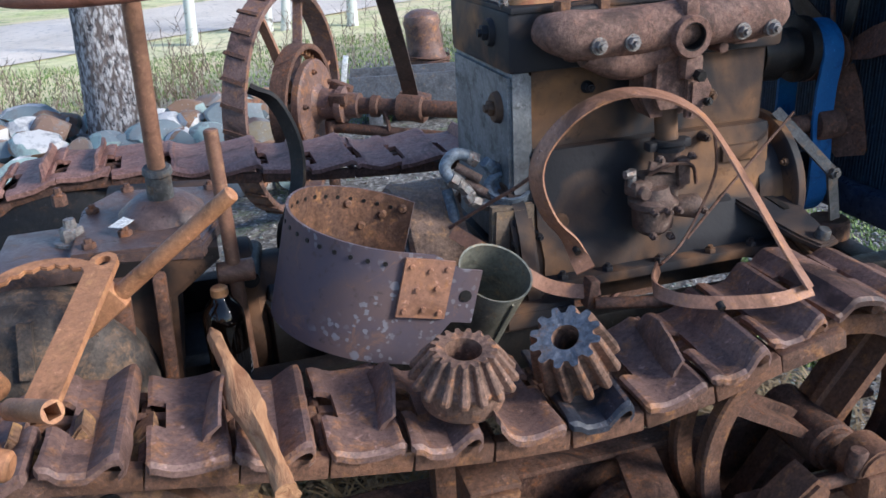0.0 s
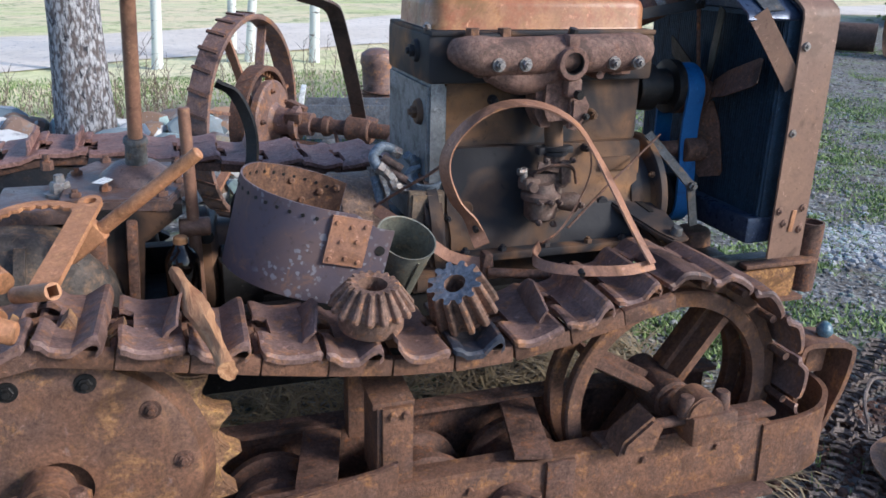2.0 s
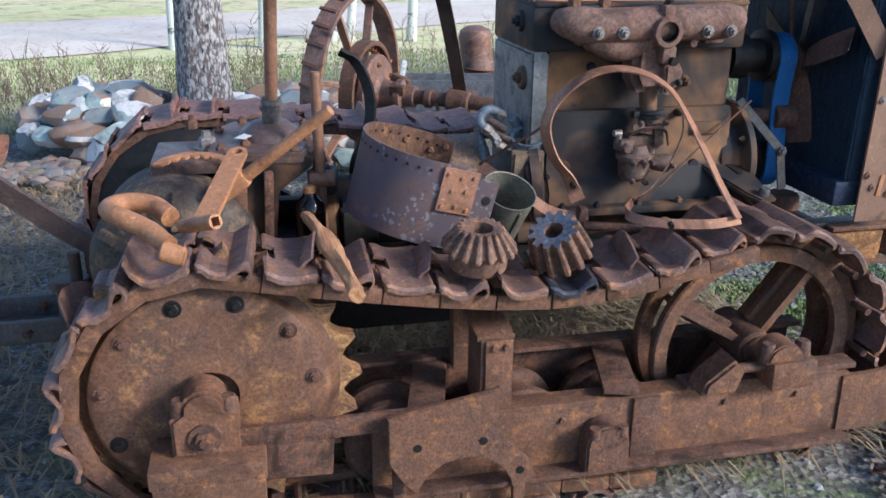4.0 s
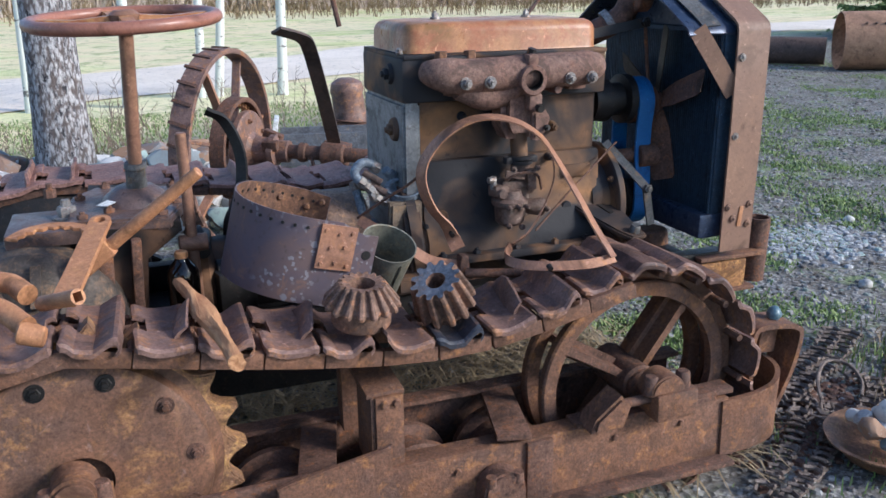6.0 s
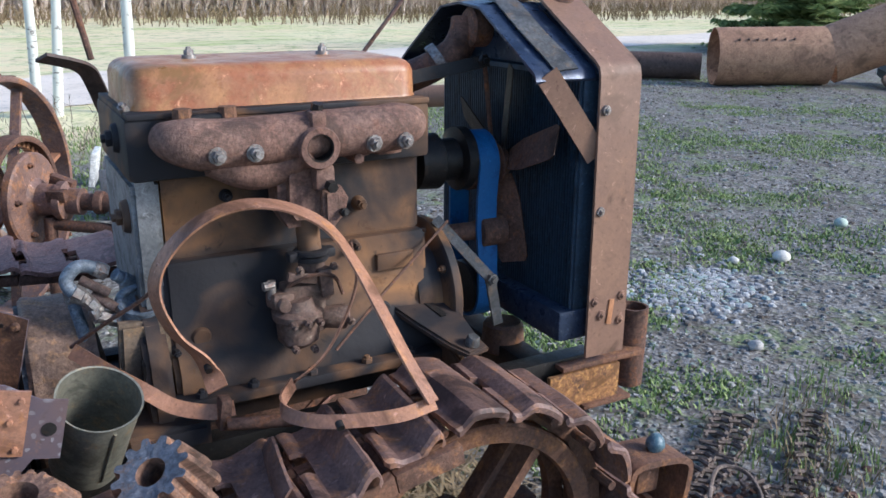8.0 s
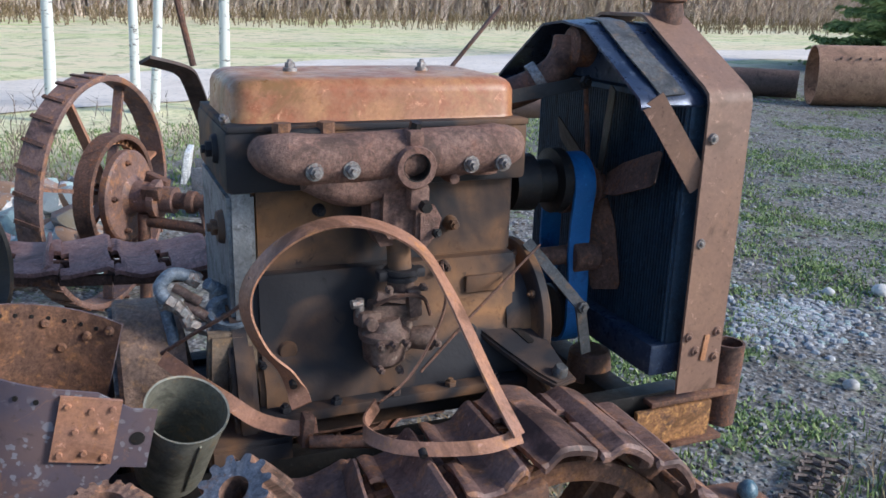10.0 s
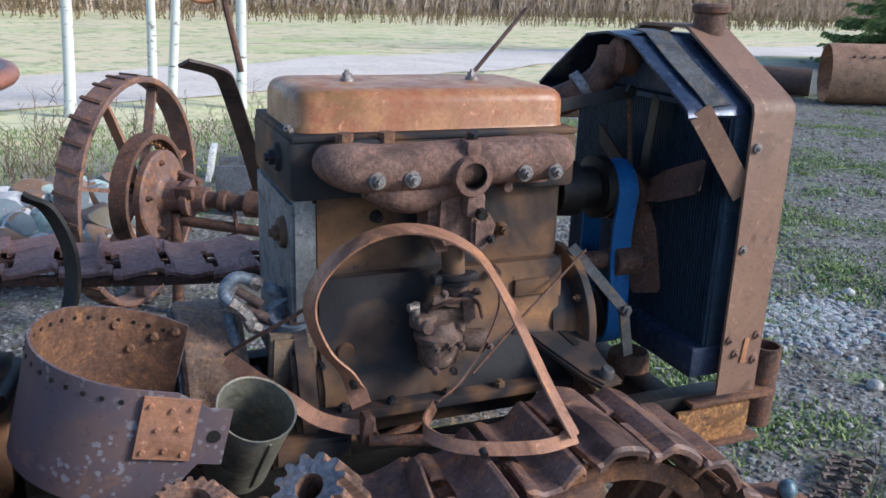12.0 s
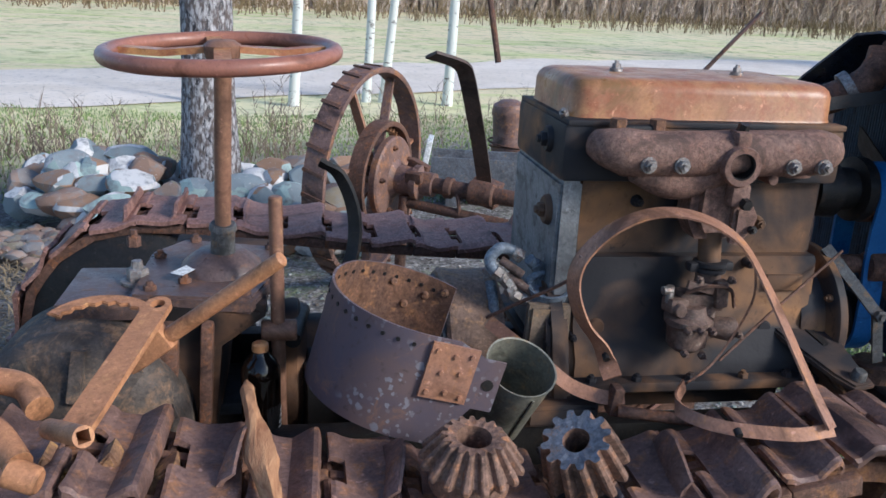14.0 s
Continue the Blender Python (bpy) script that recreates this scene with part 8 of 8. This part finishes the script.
strip(bm, ARM, (0.84, -0.45, 0.22), 0.012, 0.066)
part("lift_arm", bm, ARM_DARK, impl, "bent dark flat iron arm standing up")
bm = bmesh.new()
cyl(bm, (0.50, 3.66, 0.0), (0.52, 3.68, 0.46), 0.026, None, 10)
part("stand", bm, RUST_DARK, impl)
bm = bmesh.new()
cyl(bm, (1.45, 3.12, 0.0), (1.46, 3.13, 0.48), 0.03, None, 10)
part("stand", bm, RUST_DARK, impl)
bm = bmesh.new()
box(bm, (0.885, 3.60, 0.50), (0.13, 0.09, 0.12), (0, 12, -32), 0.010)
part("arm_pivot", bm, RUST_DARK, impl)

# wooden trough, bundle, stick, pipe ends
t = thing("wooden_trough", (1.55, 5.2, 0), "long grey weathered trough with a white end", "trough")
for off in (0.0, 0.30):
    bm = bmesh.new()
    c = Vector((1.62, 5.12, 0.215)) + Vector((0.2, 0.98, 0)) * off
    box(bm, c, (1.5, 0.030, 0.23), (0, 0, -11.5), 0.004)
    part("side_board", bm, GREY_BOARD, t)
bm = bmesh.new()
box(bm, Vector((1.62, 5.12, 0.11)) + Vector((0.2, 0.98, 0)) * 0.15, (1.48, 0.27, 0.02), (0, 0, -11.5), 0.003)
part("bottom_board", bm, GREY_BOARD, t)
for u in (-0.6, 0.55):
    bm = bmesh.new()
    box(bm, Vector((1.62, 5.12, 0.05)) + Vector((0.2, 0.98, 0)) * 0.15 + Vector((0.98, -0.2, 0)) * u, (0.09, 0.34, 0.10), (0, 0, -11.5), 0.005)
    part("bearer", bm, GREY_BOARD, t)
bm = bmesh.new()
box(bm, (0.880, 5.40, 0.33), (0.035, 0.28, 0.20), (0, 10, -11.5), 0.004)
part("end_board", bm, WHITE_BIT, t, "white painted end board")
t = thing("rusty_pump", (1.62, 6.0, 0), "squat rusty cast pump body wound with wire", "pump")
bm = bmesh.new()
PM = Matrix.Translation((1.62, 6.0, 0)) @ pose(0, 0, 0, 0, -5, 0)
lathe(bm, [(0.0, 0), (0.17, 0), (0.19, 0.04), (0.15, 0.10), (0.140, 0.20), (0.150, 0.27), (0.132, 0.33), (0.128, 0.50), (0.136, 0.53), (0.120, 0.585), (0.07, 0.61), (0.0, 0.615)], PM, 24)
soft(bm, 0.016, 6)
part("body", bm, RUST_SHOE, t)
for k in range(6):
    bm = bmesh.new()
    tube(bm, [PM @ Vector(((0.155 + 0.012 * (k % 2)) * math.cos(a), (0.155 + 0.012 * (k % 2)) * math.sin(a), 0.14 + 0.032 * k + 0.03 * math.sin(a + k))) for a in [i * 0.33 for i in range(20)]], 0.008, 5)
    part("wire_turn", bm, RUST_DARK, t)
bm = bmesh.new()
cyl(bm, (1.24, 4.18, 0.0), (2.22, 3.80, 1.345), 0.014, 0.010, 10)
single("iron_rod", bm, RUST_SHOE, "long thin rusty rod leaning up behind the engine", "rod")
t = thing("small_pipe", (3.0, 5.0, 0), "rusty flanged pipe lying behind the engine", "pipe")
bm = bmesh.new()
cyl(bm, (3.05, 6.1, 0.55), (3.9, 5.4, 0.62), 0.085, None, 20)
cyl(bm, (3.0, 6.14, 0.545), (3.06, 6.09, 0.55), 0.13, None, 20, 0.01)
cyl(bm, (3.15, 6.0, -0.02), (3.15, 6.0, 0.5), 0.04, None, 10)
cyl(bm, (3.8, 5.48, -0.02), (3.8, 5.48, 0.58), 0.04, None, 10)
part("tube", bm, RUST_SHELL, t)

# rusty things hanging from the limb
bm = bmesh.new()
tube(bm, [(0.605, 2.32, 1.19), (0.575, 2.34, 1.36), (0.52, 2.38, 1.75), (0.56, 2.60, 2.76)], 0.009, 8)
single("hanging_rod", bm, RUST_DARK, "thin dark rod hanging from the conifer's limb", "rod")
bm = bmesh.new()
ring = [(0.52 + 0.058 * math.cos(a), 2.36, 1.428 + 0.058 * math.sin(a)) for a in [k * 2 * math.pi / 32 for k in range(33)]]
tube(bm, ring, 0.009, 8)
tube(bm, [(0.52, 2.36, 1.486), (0.54, 2.55, 2.77)], 0.003, 5)
single("hanging_ring", bm, RUST_BRIGHT, "orange rusty iron ring on a wire", "ring")
bm = bmesh.new()
lathe(bm, [(0.012, 0), (0.085, 0.004), (0.085, 0.008), (0.012, 0.012)], pose(0.79, 2.36, 1.485, 90, 0, 10), 32, closed=True)
tube(bm, [(0.79, 2.36, 1.565), (0.80, 2.30, 2.67)], 0.003, 5)
single("hanging_disc", bm, RUST_BRIGHT, "round orange rusty disc on a wire", "disc")

# culverts
def culvert(name, pts, r, mat, label):
    t = thing(name, (pts[0][0], pts[0][1], 0), label, "pipe")
    for a, b in zip(pts, pts[1:]):
        bm = bmesh.new()
        pipe(bm, a, b, r, 0.02, 40)
        part("pipe_section", bm, mat, t)
    a, b = Vector(pts[0]), Vector(pts[1])
    if r > 0.3:
        d = (b - a).normalized()
        for k in range(7):
            bm = bmesh.new()
            s = 0.28 + k * 0.13
            q = d.cross(Vector((0, 0, 1))).normalized()
            for h in (0,):
                p = a + d * s + q * r * 0.80 + Vector((0, 0, r * 0.61))
                cyl(bm, p, p + q * 0.02 + Vector((0, 0, 0.015)), 0.02, 0.014, 6)
            part("rivet", bm, PIPE_DARK, t)


culvert("culvert_pipe", [(10.15, 9.52, 0.43), (11.55, 8.62, 0.46), (12.7, 7.75, 1.05)], 0.43, PIPE_RUST, "big rusty steel culvert bent upward, lying on gravel")
culvert("steel_pipe", [(10.55, 10.15, 0.22), (8.2, 12.6, 0.22)], 0.215, PIPE_DARK, "long dark rusty pipe lying on the ground")
bm = bmesh.new()
for k in range(14):
    a = random.Random(k).uniform(0, 6.28)
    s = 0.10 + 0.06 * (k % 3)
    rock(bm, (12.6 + 0.5 * math.cos(k * 2.4) * (k / 9), 7.75 + 0.5 * math.sin(k * 2.4) * (k / 9), 0.08 + 0.06 * (k % 4)), (s * 1.4, s, s), k * 1.1, 2)
single("rock_heap", bm, STONE, "heap of stones under the culvert's raised end", "stone", kind="stuff")
